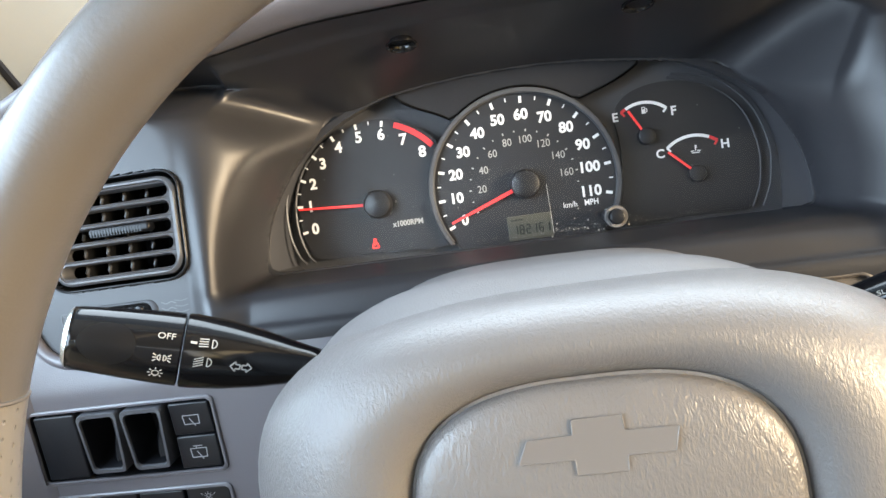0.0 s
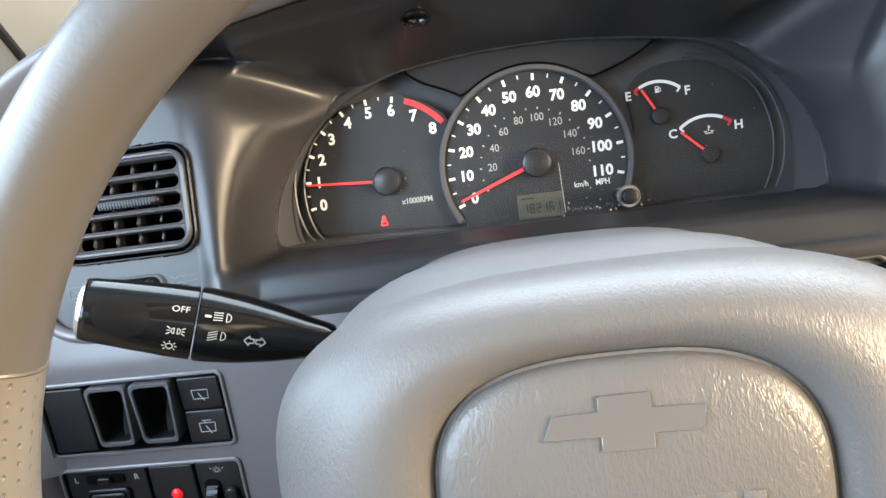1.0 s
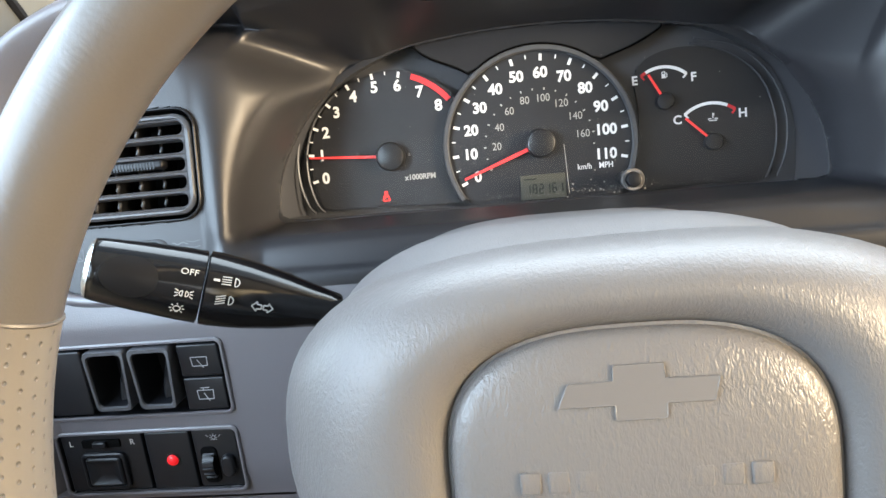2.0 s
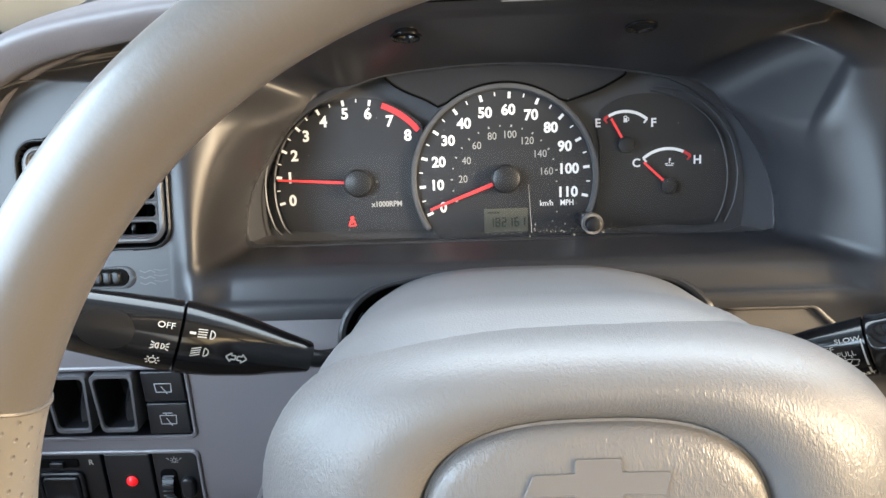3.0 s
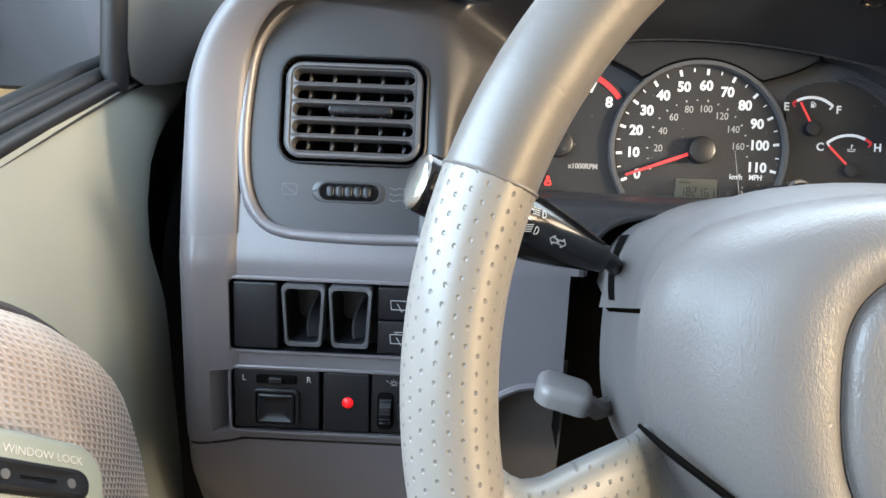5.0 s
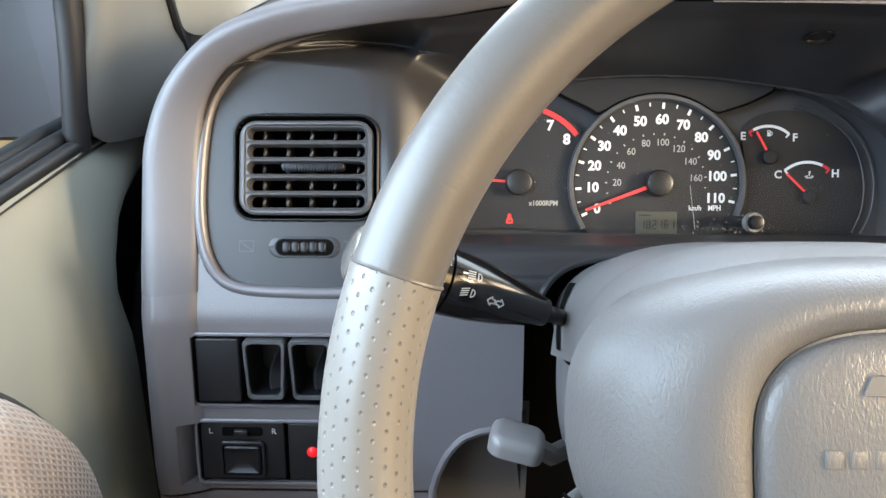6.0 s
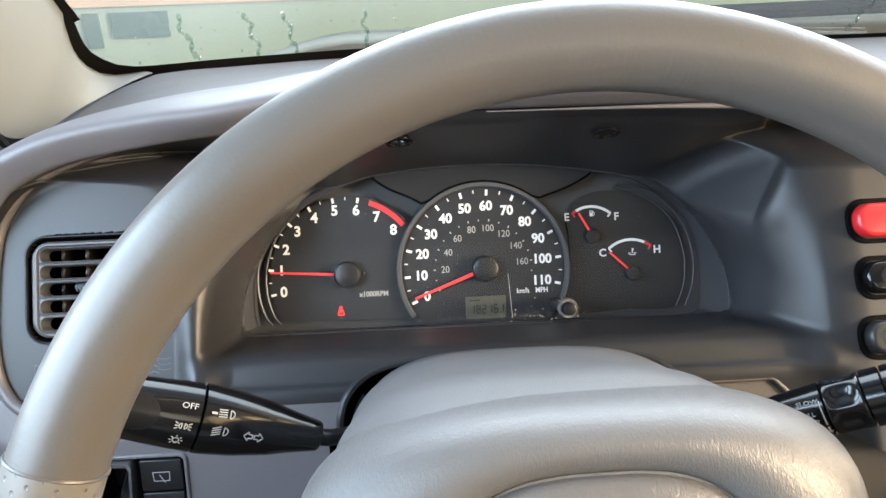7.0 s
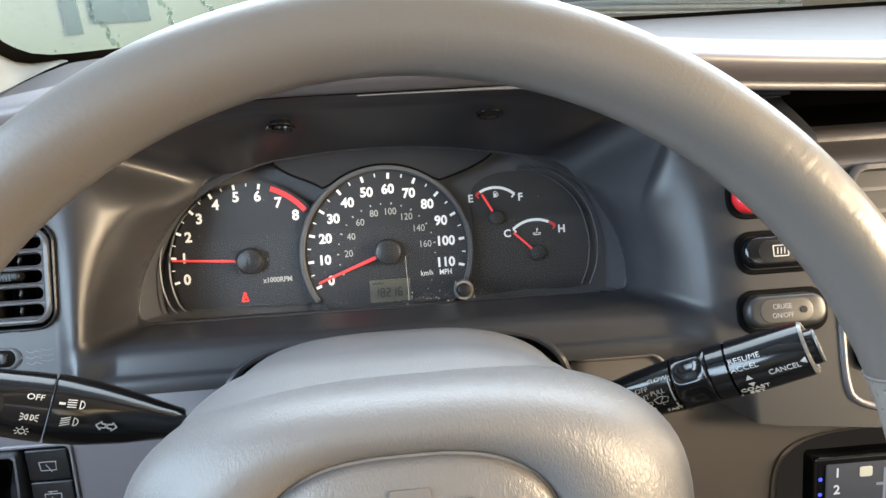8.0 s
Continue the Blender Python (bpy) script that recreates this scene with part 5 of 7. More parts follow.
# spokes
for sgn in (-1, 1):
    bm = bmesh.new()
    uvl = bm.loops.layers.uv.new("UVMap")
    rows, n = [], 24
    for k in range(33):
        t = k / 32
        u = 0.060 + 0.111 * t
        top = float(np.interp(u, [0.060, 0.100, 0.117, 0.127, 0.1404, 0.1480, 0.1545, 0.1595, 0.1640, 0.171], [-0.016, -0.0235, -0.0250, -0.0268, -0.0300, -0.0322, -0.0318, -0.0285, -0.0225, -0.010]))
        low = float(np.interp(u, [0.060, 0.110, 0.145, 0.160, 0.171], [-0.087, -0.088, -0.089, -0.098, -0.118]))
        vc, hh = (top + low) / 2, (top - low) / 2
        th = 0.0105 + 0.002 * t
        wc = float(np.interp(u, [0.060, 0.100, 0.114, 0.125, 0.145, 0.160, 0.171], [-0.075, -0.052, -0.0325, -0.024, -0.0105, -0.003, 0.0]))
        rows.append([V(sgn * u, vc + hh * abs(math.cos(b)) ** 0.8 * (1 if math.cos(b) > 0 else -1), wc + th * abs(math.sin(b)) ** 0.7 * (1 if math.sin(b) > 0 else -1)) for b in [2 * math.pi * i / n for i in range(n)]])
    vs = [[bm.verts.new(p) for p in r] for r in rows]
    for i in range(32):
        for j in range(n):
            f = bm.faces.new((vs[i][j], vs[i + 1][j], vs[i + 1][(j + 1) % n], vs[i][(j + 1) % n]))
            for loop in f.loops:
                loop[uvl].uv = (loop.vert.co.x, loop.vert.co.y)
    part("spoke", bm, M_SPOKE, wheel, "perforated grey leather spoke", sharp=0)
    # dark seam where the leather meets the hub
    seam = [V(sgn * x, y, z) for x, y, z in ((0.1120, -0.0200, -0.0315), (0.1027, -0.0275, -0.0250), (0.0944, -0.0333, -0.0220), (0.0846, -0.0403, -0.0202), (0.074, -0.049, -0.0190), (0.062, -0.059, -0.0180))]
    part("hub_seam", tube(spline(seam, 30), [0.0005 + 0.0009 * math.sin(math.pi * min(1.0, (i + 1) / 8) / 2) for i in range(30)], 8), M_VOID, wheel, "dark seam beside the hub")

# ---- stalks ----


def stalk_pose(a, b):
    """Local x from the tip b back to the column a, z towards the driver and up, y across."""
    x = (Vector(a) - Vector(b)).normalized()
    z = Vector((0, -0.93, 0.37))
    z = (z - x * z.dot(x)).normalized()
    y = z.cross(x)
    m = Matrix((x, y, z)).transposed().to_4x4()
    m.translation = Vector(b)
    return m, (Vector(a) - Vector(b)).length


def spun(profile, flat=1.0, n=28, caps=(True, True)):
    """A body along x with radii by place; flat: its depth over its height."""
    return loft([[V(x, r * math.cos(2 * math.pi * i / n), r * flat * math.sin(2 * math.pi * i / n)) for i in range(n)] for x, r in profile], cap0=caps[0], cap1=caps[1])


def on_stalk(x, r, turn, flat=1.0):
    """A pose on a stalk's skin, turned about its length."""
    return Matrix.Rotation(radians(turn), 4, "X") @ Matrix.Translation((x, 0, r * (flat if abs(turn) < 20 else 1) + 0.00015))


m, ln = stalk_pose((-0.078, -0.163, -0.031), (-0.1818, -0.2000, 0.0178))
lamp_stalk = thing("lamp_stalk", m, "gloss black headlamp and indicator stalk", "stalk")
part("stalk_body", spun([(0.0430, 0.0138), (0.0434, 0.0150), (0.047, 0.0151), (0.060, 0.0142), (0.075, 0.0119), (0.086, 0.0094), (0.094, 0.0078), (0.0982, 0.0070), (0.0990, 0.0064), (0.0993, 0.0040)], 0.82), M_GLOSS, lamp_stalk)
part("neck", tube(spline([V(0.095, 0, 0), V(0.104, 0, 0), m.inverted() @ V(-0.0840, -0.1480, -0.0345), m.inverted() @ V(-0.0740, -0.130, -0.040)], 16), 0.0040, 12), M_BLACK, lamp_stalk)
knob = part("twist_knob", spun([(0.0, 0.0085), (0.0004, 0.0106), (0.0015, 0.0119), (0.004, 0.0124), (0.02, 0.0137), (0.034, 0.0146), (0.0421, 0.0149), (0.0425, 0.0138)], 0.82), M_GLOSS, lamp_stalk, "black twist knob")
part("end_cap", spun([(-0.0006, 0.0085), (-0.0001, 0.0104), (0.0009, 0.0117), (0.0015, 0.0121)], 0.83), M_CHROME, knob, "worn bright end edge")
rings = []
for q in (1.0, 0.85, 0.6, 0.3, 0.04):
    ring = []
    for i in range(32):
        a = 2 * math.pi * i / 32
        x, turn = 0.0155 + 0.0105 * q * math.cos(a), radians(4 + 36 * q * math.sin(a))
        r = float(np.interp(x, [0.004, 0.02, 0.034], [0.0124, 0.0137, 0.0146])) + 0.00012
        ring.append(V(x, r * math.sin(turn), r * 0.82 * math.cos(turn)))
    rings.append(ring)
part("thumb_dish", loft(rings, cap1=True), M_DISH, knob, "matt black thumb dish")
lettering("OFF", 0.0035, M_DIM, knob, 0, 0, m=on_stalk(0.0366, 0.0147, -27, 0.84), wide=1.1)


def icon(name, strokes, width, material, parent, m, label=""):
    bm = bmesh.new()
    for x0, y0, x1, y1 in strokes:
        bar(x0, y0, x1, y1, width, 0.00012, 0.0, bm)
    return part(name, bm, material, parent, label, smooth=False, m=m)


def ring_strokes(cx, cy, r, a0=0, a1=360, n=12):
    p = [(cx + r * math.cos(radians(a0 + (a1 - a0) * i / n)), cy + r * math.sin(radians(a0 + (a1 - a0) * i / n))) for i in range(n + 1)]
    return [(*a, *b) for a, b in zip(p, p[1:])]


def scaled(strokes, k, dx=0.0, dy=0.0):
    return [(a * k + dx, b * k + dy, c * k + dx, d * k + dy) for a, b, c, d in strokes]


D_LAMP = [(0, -1, 0, 1)] + ring_strokes(0, 0, 1, -90, 90)
MAIN = scaled(D_LAMP, 0.0017, 0.0008) + [(-0.0042, y, -0.0006, y + 0.0002) for y in (-0.0015, -0.0005, 0.0005, 0.0015)]
DIP = scaled(D_LAMP, 0.0017, 0.0008) + [(-0.0042, y - 0.0008, -0.0006, y + 0.0004) for y in (-0.0015, -0.0005, 0.0005, 0.0015)]
SIDE = scaled(D_LAMP, 0.0011, 0.0006) + scaled([(-a, b, -c, d) for a, b, c, d in D_LAMP], 0.0011, -0.0006) + [(s * 0.0021, y, s * 0.0034, y * 1.9) for s in (-1, 1) for y in (-0.0008, 0, 0.0008)]
SUN = ring_strokes(0, 0, 0.0013) + [(0.0019 * math.cos(radians(a)), 0.0019 * math.sin(radians(a)), 0.0028 * math.cos(radians(a)), 0.0028 * math.sin(radians(a))) for a in (0, 40, 140, 180, 220, 320, 90)] + [(-0.0006, -0.0016, 0.0006, -0.0016)]
ARROWS = [(-0.0042, 0, -0.0022, 0.002), (-0.0022, 0.002, -0.0022, 0.0009), (-0.0022, 0.0009, -0.0004, 0.0009), (-0.0004, 0.0009, -0.0004, -0.0009), (-0.0004, -0.0009, -0.0022, -0.0009), (-0.0022, -0.0009, -0.0022, -0.002), (-0.0022, -0.002, -0.0042, 0)]
ARROWS = ARROWS + [(-a, b, -c, d) for a, b, c, d in ARROWS]
icon("symbol", SIDE, 0.00045, M_DIM, knob, on_stalk(0.0360, 0.0147, 9, 0.84), "side lamp symbol")
icon("symbol", SUN, 0.00045, M_DIM, knob, on_stalk(0.0345, 0.0144, 33), "lamp symbol")
icon("symbol", [(-0.0012, 0, 0.0012, 0)], 0.0010, M_DIM, lamp_stalk, on_stalk(0.0468, 0.0150, -22, 0.84))
icon("symbol", MAIN, 0.00045, M_DIM, lamp_stalk, on_stalk(0.0530, 0.0138, -24), "main beam symbol")
icon("symbol", DIP, 0.00045, M_DIM, lamp_stalk, on_stalk(0.0520, 0.0149, 8, 0.84), "dipped beam symbol")
icon("symbol", ARROWS, 0.00055, M_DIM, lamp_stalk, on_stalk(0.0660, 0.0136, 12, 0.84), "indicator arrows")

m, ln = stalk_pose((0.080, -0.160, -0.043), (0.1805, -0.211, 0.0140))
m = m @ Matrix.Rotation(radians(180), 4, "Z") @ Matrix.Translation((-ln, 0, 0)) @ Matrix.Diagonal((1.0, 0.90, 0.90, 1.0))
wiper_stalk = thing("wiper_stalk", m, "gloss black wiper and cruise control stalk", "stalk")
part("stalk_body", spun([(-0.02, 0.0050), (0.012, 0.0055), (0.016, 0.0072), (0.030, 0.0098), (0.050, 0.0122), (0.0688, 0.0134), (0.0691, 0.0124)], 0.9), M_GLOSS, wiper_stalk)
RING_X = [(0.0695, 0.0124), (0.0698, 0.0137)] + [(0.0706 + 0.0009 * k, 0.0138) for k in range(16)] + [(0.0852, 0.0137), (0.0855, 0.0126)]
rows = []
for x, r in RING_X:
    row = []
    for i in range(64):
        a = 2 * math.pi * i / 64
        scoop = 0.0022 * math.exp(-((x - 0.0775) / 0.0052) ** 4) * (0.5 + 0.5 * math.cos(6 * a + 0.6)) ** 0.8
        row.append(V(x, (r - scoop) * math.cos(a), (r - scoop) * 0.95 * math.sin(a)))
    rows.append(row)
band = part("wiper_ring", loft(rows, cap0=True, cap1=True), M_GLOSS, wiper_stalk, "black twist ring with scooped grips", sharp=0)
part("ring_band", spun([(0.0858, 0.0124), (0.0860, 0.0138), (0.0935, 0.0137), (0.0938, 0.0124)], 0.95), M_GLOSS, wiper_stalk)
end = part("cruise_switch", spun([(0.0942, 0.0124), (0.0945, 0.0137), (0.105, 0.0135), (ln - 0.0030, 0.0127), (ln - 0.0012, 0.0121), (ln - 0.0008, 0.0112)], 0.95), M_GLOSS, wiper_stalk, "black cruise control end")
part("end_edge", spun([(ln - 0.0016, 0.0127), (ln - 0.0009, 0.0124), (ln - 0.0003, 0.0118), (ln - 0.0003, 0.0106), (ln - 0.0012, 0.0100)], 0.955, caps=(False, False)), M_STALKWEAR, end, "worn pale edge")
push = part("end_button", loft([[V(x + slant * (0.5 + 0.5 * math.sin(a)), r * math.cos(a), r * 0.8 * math.sin(a) + 0.0012) for a in [2 * math.pi * i / 32 for i in range(32)]] for x, r, slant in ((ln - 0.003, 0.0084, 0.0), (ln + 0.0012, 0.0082, 0.0005), (ln + 0.0022, 0.0077, 0.0010), (ln + 0.0028, 0.0066, 0.0012), (ln + 0.0026, 0.0040, 0.0012), (ln + 0.0024, 0.0010, 0.0012))], cap0=True, cap1=True), M_GLOSS, end, "black push button")
part("button_edge", tube([V(ln + 0.0023 + 0.0010 * (0.5 + 0.5 * math.sin(a)), 0.0074 * math.cos(a), 0.0074 * 0.8 * math.sin(a) + 0.0012) for a in [2 * math.pi * i / 32 for i in range(32)]], 0.0007, 8, closed=True), M_STALKWEAR, push, "worn pale rim")
lettering("RESUME", 0.0036, M_DIM, end, 0, 0, m=on_stalk(0.1015, 0.0136, -27, 0.98), wide=1.05)
lettering("ACCEL", 0.0036, M_DIM, end, 0, 0, m=on_stalk(0.1005, 0.0136, -10, 0.96), wide=1.05)
lettering("COAST", 0.0036, M_DIM, end, 0, 0, m=on_stalk(0.1010, 0.0136, 40), wide=1.05)
lettering("SET", 0.0040, M_DIM, end, 0, 0, m=on_stalk(0.1010, 0.0136, 56), wide=1.05)
lettering("CANCEL", 0.0036, M_DIM, end, 0, 0, m=on_stalk(0.1150, 0.0132, 14, 0.96), wide=0.92)
part("arrow_mark", plate([(-0.0012, 0), (0.0012, -0.0016), (0.0012, 0.0016)], 0.00015), M_DIM, end, m=on_stalk(0.1228, 0.0129, 8, 0.96), smooth=False)
part("arrow_mark", plate([(-0.0014, -0.001), (0.0014, -0.001), (0, 0.0014)], 0.00015), M_DIM, end, m=on_stalk(0.1005, 0.0137, 12, 0.96), smooth=False)
part("arrow_mark", plate([(-0.0014, 0.001), (0, -0.0014), (0.0014, 0.001)], 0.00015), M_DIM, end, m=on_stalk(0.1008, 0.0137, 27, 0.96), smooth=False)
for text, turn, x in (("OFF", -22, 0.0545), ("INT", -4, 0.0545), ("LO", 14, 0.0555), ("HI", 32, 0.0560)):
    lettering(text, 0.0032, M_DIM, wiper_stalk, 0, 0, m=on_stalk(x, 0.0121, turn), wide=1.1)
    icon("symbol", [(-0.0022, 0, 0.0022, 0)], 0.0005, M_DIM, wiper_stalk, on_stalk(x - 0.0070, 0.0116, turn))
lettering("SLOW", 0.0030, M_DIM, wiper_stalk, 0, 0, m=on_stalk(0.0630, 0.0125, -36), wide=1.1)
lettering("FAST", 0.0030, M_DIM, wiper_stalk, 0, 0, m=on_stalk(0.0655, 0.0127, 44), wide=1.1)
lettering("PULL", 0.0030, M_DIM, wiper_stalk, 0, 0, m=on_stalk(0.0615, 0.0125, -9), wide=1.0)
WASH = [(-0.0022, -0.0014, -0.0034, 0.0012), (-0.0034, 0.0012, 0, 0.0022), (0, 0.0022, 0.0034, 0.0012), (0.0034, 0.0012, 0.0022, -0.0014), (0.0022, -0.0014, -0.0022, -0.0014), (-0.001, -0.0012, 0.001, 0.0015), (0, -0.0026, 0, -0.0008), (-0.0012, 0.0026, -0.0012, 0.0034), (0.0012, 0.0026, 0.0012, 0.0034)]
icon("symbol", WASH, 0.00040, M_DIM, wiper_stalk, on_stalk(0.0618, 0.0126, 13, 0.92), "washer symbol")
for turn in (-30, -21, -12, -3, 6, 15, 30, 39):
    icon("scale_bar", [(0, -0.0010, 0, 0.0010)], 0.0005 + 0.000004 * (turn + 30), M_DIM, wiper_stalk, on_stalk(0.0677, 0.0126, turn))
lettering("INT", 0.0028, M_DIM, band, 0, 0, m=on_stalk(0.0805, 0.0124, 56), wide=1.1)
lettering("TIME", 0.0028, M_DIM, band, 0, 0, m=on_stalk(0.0805, 0.0124, 70), wide=1.1)

# ---- instrument cluster ----
FACE = plane_pose((0.0, 0.0045, 0.0), 15.64)
cluster = thing("instrument_cluster", FACE, "black instrument cluster with white numerals and red needles", "instrument cluster")
inv = FACE.inverted()


LENS_WIDE = [V(p.x * 1.022, lens_y(0.025 + (p.z - 0.025) * 1.045), 0.025 + (p.z - 0.025) * 1.045) for p in LENS_RING]
back = [inv @ V(p.x * 0.995, 0.0045 + 0.28 * p.z, p.z * (1.0 + 0.75 * smoothstep(0.0, -0.015, p.z))) for p in LENS_RING]
front = [inv @ (p + V(0, 0.001, 0)) for p in LENS_WIDE]
back = [V(p.x, p.y, -0.010) for p in back]
part("housing", loft([front, [a.lerp(b, 0.5) for a, b in zip(front, back)], back], cap1=True), M_BEZEL, cluster, "charcoal cluster housing")
part("lens_gasket", loft([[inv @ (V(p.x * k, lens_y(0.025 + (p.z - 0.025) * k) - d, 0.025 + (p.z - 0.025) * k)) for p in LENS_RING] for k, d in ((0.990, 0.0002), (0.993, 0.0010), (1.000, 0.0012), (1.045, 0.0012))]), M_DARK, cluster, "charcoal edge of the lens")
lens = part("clear_lens", loft([[inv @ (p.lerp(V(0, lens_y(0.025), 0.025), s)) for p in LENS_WIDE] for s in (0.0, 0.4, 0.8, 0.98)], cap1=True), M_LENS, cluster, "clear dusty lens", smooth=False)
lens.visible_shadow = False


def dial_ring(name, cx, cy, r, w, h, material, a0=0, a1=360):
    n = 72
    pts = [V(cx + r * math.cos(radians(a0 + (a1 - a0) * i / n)), cy + r * math.sin(radians(a0 + (a1 - a0) * i / n)), 0) for i in range(n + 1)]
    prof = [(w / 2, -0.008), (w / 2, h - 0.0008), (w / 2 - 0.0008, h), (-w / 2 + 0.0006, h), (-w / 2, h - 0.0008), (-w / 2, -0.008)]
    rings = []
    for d, z in prof:
        rings.append([V(cx + (p.x - cx) * (r + d) / r, cy + (p.y - cy) * (r + d) / r, z) for p in pts])
    return part(name, loft(rings, closed=False), material, cluster)


# tachometer
TX, TY = -0.0970, 0.0005
tach = part("tachometer", plate([(p.x, p.y) for p in spline([V(-0.1500, -0.004, 0), V(-0.1475, 0.016, 0), V(-0.138, 0.034, 0), V(-0.123, 0.047, 0), V(-0.103, 0.0545, 0), V(-0.083, 0.0545, 0), V(-0.065, 0.046, 0), V(-0.053, 0.035, 0),
                                                                 V(-0.058, 0.02, 0), V(-0.0605, 0.0, 0), V(-0.058, -0.016, 0), V(-0.050, -0.0315, 0), V(-0.10, -0.0312, 0), V(-0.139, -0.0305, 0), V(-0.146, -0.024, 0)], 96, True)], 0.004, -0.0045), M_DIAL, cluster, "black rev counter dial")
for k in range(9):
    a = 193.3 - 19.06 * k
    ca, sa = math.cos(radians(a)), math.sin(radians(a))
    lettering(str(k), 0.0098, M_WHITE, tach, TX + 0.0452 * ca, TY + 0.0452 * sa, 0.0, name="numeral", weight=0.00030)
    if k < 7:
        part("tick", bar(TX + 0.0505 * ca, TY + 0.0505 * sa, TX + 0.0542 * ca, TY + 0.0542 * sa, 0.0017), M_WHITE, tach, smooth=False)
    if k < 6:
        a2 = radians(a - 9.53)
        part("tick", bar(TX + 0.0520 * math.cos(a2), TY + 0.0520 * math.sin(a2), TX + 0.0542 * math.cos(a2), TY + 0.0542 * math.sin(a2), 0.0007), M_WHITE, tach, smooth=False)
part("red_zone", arc_band(0.0508, 0.0544, 70.0, 38.5, cx=TX, cy=TY), M_RED, tach, "red zone from seven to eight", smooth=False)
lettering("x1000RPM", 0.0050, M_DIM, tach, -0.0785, -0.0140, 0.0, wide=0.92, weight=0.00014)


def needle(parent, cx, cy, angle, length, start, hub_r, hub_h, w=0.0019):
    n_ = part("needle", loft([[V(start, -w / 2, 0), V(start, w / 2, 0), V(start, w / 2, 0.0012), V(start, -w / 2, 0.0012)], [V(length, -w * 0.3, 0), V(length, w * 0.3, 0), V(length, w * 0.3, 0.0008), V(length, -w * 0.3, 0.0008)]], cap0=True, cap1=True),
              M_NEEDLE, parent, "red needle", smooth=False, m=pose(cx, cy, 0.0028, 0, 0, angle))
    part("needle_hub", disc(hub_r, 0.0, hub_h, 36, edge=0.0022), M_CAP, parent, "black needle hub", m=pose(cx, cy, 0.0005))
    return n_


needle(tach, TX + 0.001, TY, 176.0, 0.0535, 0.008, 0.0092, 0.0075)
LAMP = [(-0.0022, -0.0028, 0.0022, -0.0028), (-0.0022, -0.0028, -0.0012, 0.0006), (0.0022, -0.0028, 0.0012, 0.0006), (-0.0012, 0.0006, 0.0012, 0.0006), (0.0, 0.0010, 0.0, 0.0032), (-0.0012, -0.0012, 0.0012, 0.0002)]
icon("warning_lamp", LAMP + ring_strokes(0, 0.0022, 0.0009), 0.0009, M_LAMP, tach, pose(-0.1020, -0.0247, 0.0002), "lit red belt warning lamp")
lettering("±", 0.003, M_GREYPRINT, tach, TX + 0.0125, TY + 0.0005, 0.0, name="mark")

# speedometer
SX, SY = -0.0010, 0.0
speedo = part("speedometer", disc(0.0575, -0.003, 0.0028, 96, SX, SY), M_DIAL, cluster, "black speedometer dial")
dial_ring("speedometer_ring", SX, SY, 0.0592, 0.0036, 0.0042, M_RING, -32, 212)
for k in range(12):
    a = 203.7 - 19.74 * k
    ca, sa = math.cos(radians(a)), math.sin(radians(a))
    lettering(str(10 * k), 0.0092, M_WHITE, speedo, SX + (0.0440 if k < 10 else 0.0420) * ca, SY + 0.0440 * sa, 0.0, name="numeral", weight=0.00030, wide=0.98)
    part("tick", bar(SX + 0.0515 * ca, SY + 0.0515 * sa, SX + 0.0556 * ca, SY + 0.0556 * sa, 0.0018), M_WHITE, speedo, smooth=False)
    if k < 11:
        a2 = radians(a - 9.87)
        part("tick", bar(SX + 0.0532 * math.cos(a2), SY + 0.0532 * math.sin(a2), SX + 0.0556 * math.cos(a2), SY + 0.0556 * math.sin(a2), 0.0008), M_WHITE, speedo, smooth=False)
for k in range(9):
    a = 203.7 - 19.74 * (20 * k / 16.09)
    ca, sa = math.cos(radians(a)), math.sin(radians(a))
    if k:
        lettering(str(20 * k), 0.0068, M_DIM, speedo, SX + 0.0268 * ca * (1.0 if k < 6 else 1.03), SY + 0.0285 * sa, 0.0, name="numeral", wide=0.9)
    part("tick", bar(SX + 0.0335 * ca, SY + 0.0335 * sa, SX + 0.0350 * ca, SY + 0.0350 * sa, 0.0009), M_DIM, speedo, smooth=False)
    a2 = radians(a - 12.27)
    part("tick", bar(SX + 0.0335 * math.cos(a2), SY + 0.0335 * math.sin(a2), SX + 0.0346 * math.cos(a2), SY + 0.0346 * math.sin(a2), 0.0008), M_DIM, speedo, smooth=False)
lettering("km/h", 0.0052, M_WHITE, speedo, 0.0262, -0.0170, 0.0, wide=0.85)
lettering("MPH", 0.0052, M_WHITE, speedo, 0.0395, -0.0170, 0.0, wide=0.85, weight=0.0001)
needle(speedo, SX + 0.001, SY, 200.5, 0.0530, 0.008, 0.0092, 0.0075, 0.0024)
lcd = part("odometer", slab(0.0285, 0.0155, 0.0012, 0.0006, 0.0003, z0=-0.0006, n=2), M_LCD, speedo, "grey-green odometer display reading 182161", m=pose(-0.0005, -0.0272, 0))
SEG = {"1": "bc", "8": "abcdefg", "2": "abged", "6": "acdefg"}
for k, ch in enumerate("182161"):
    w, h = 0.0024, 0.0058
    lines = {"a": (-w / 2, h / 2, w / 2, h / 2), "b": (w / 2, h / 2, w / 2, 0), "c": (w / 2, 0, w / 2, -h / 2), "d": (-w / 2, -h / 2, w / 2, -h / 2), "e": (-w / 2, 0, -w / 2, -h / 2), "f": (-w / 2, h / 2, -w / 2, 0), "g": (-w / 2, 0, w / 2, 0)}
    icon("digit", [tuple(v * 0.94 for v in lines[s]) for s in SEG[ch]], 0.0009, M_LCDINK, lcd, pose(-0.0095 + 0.0041 * k, -0.0012, 0.0006))
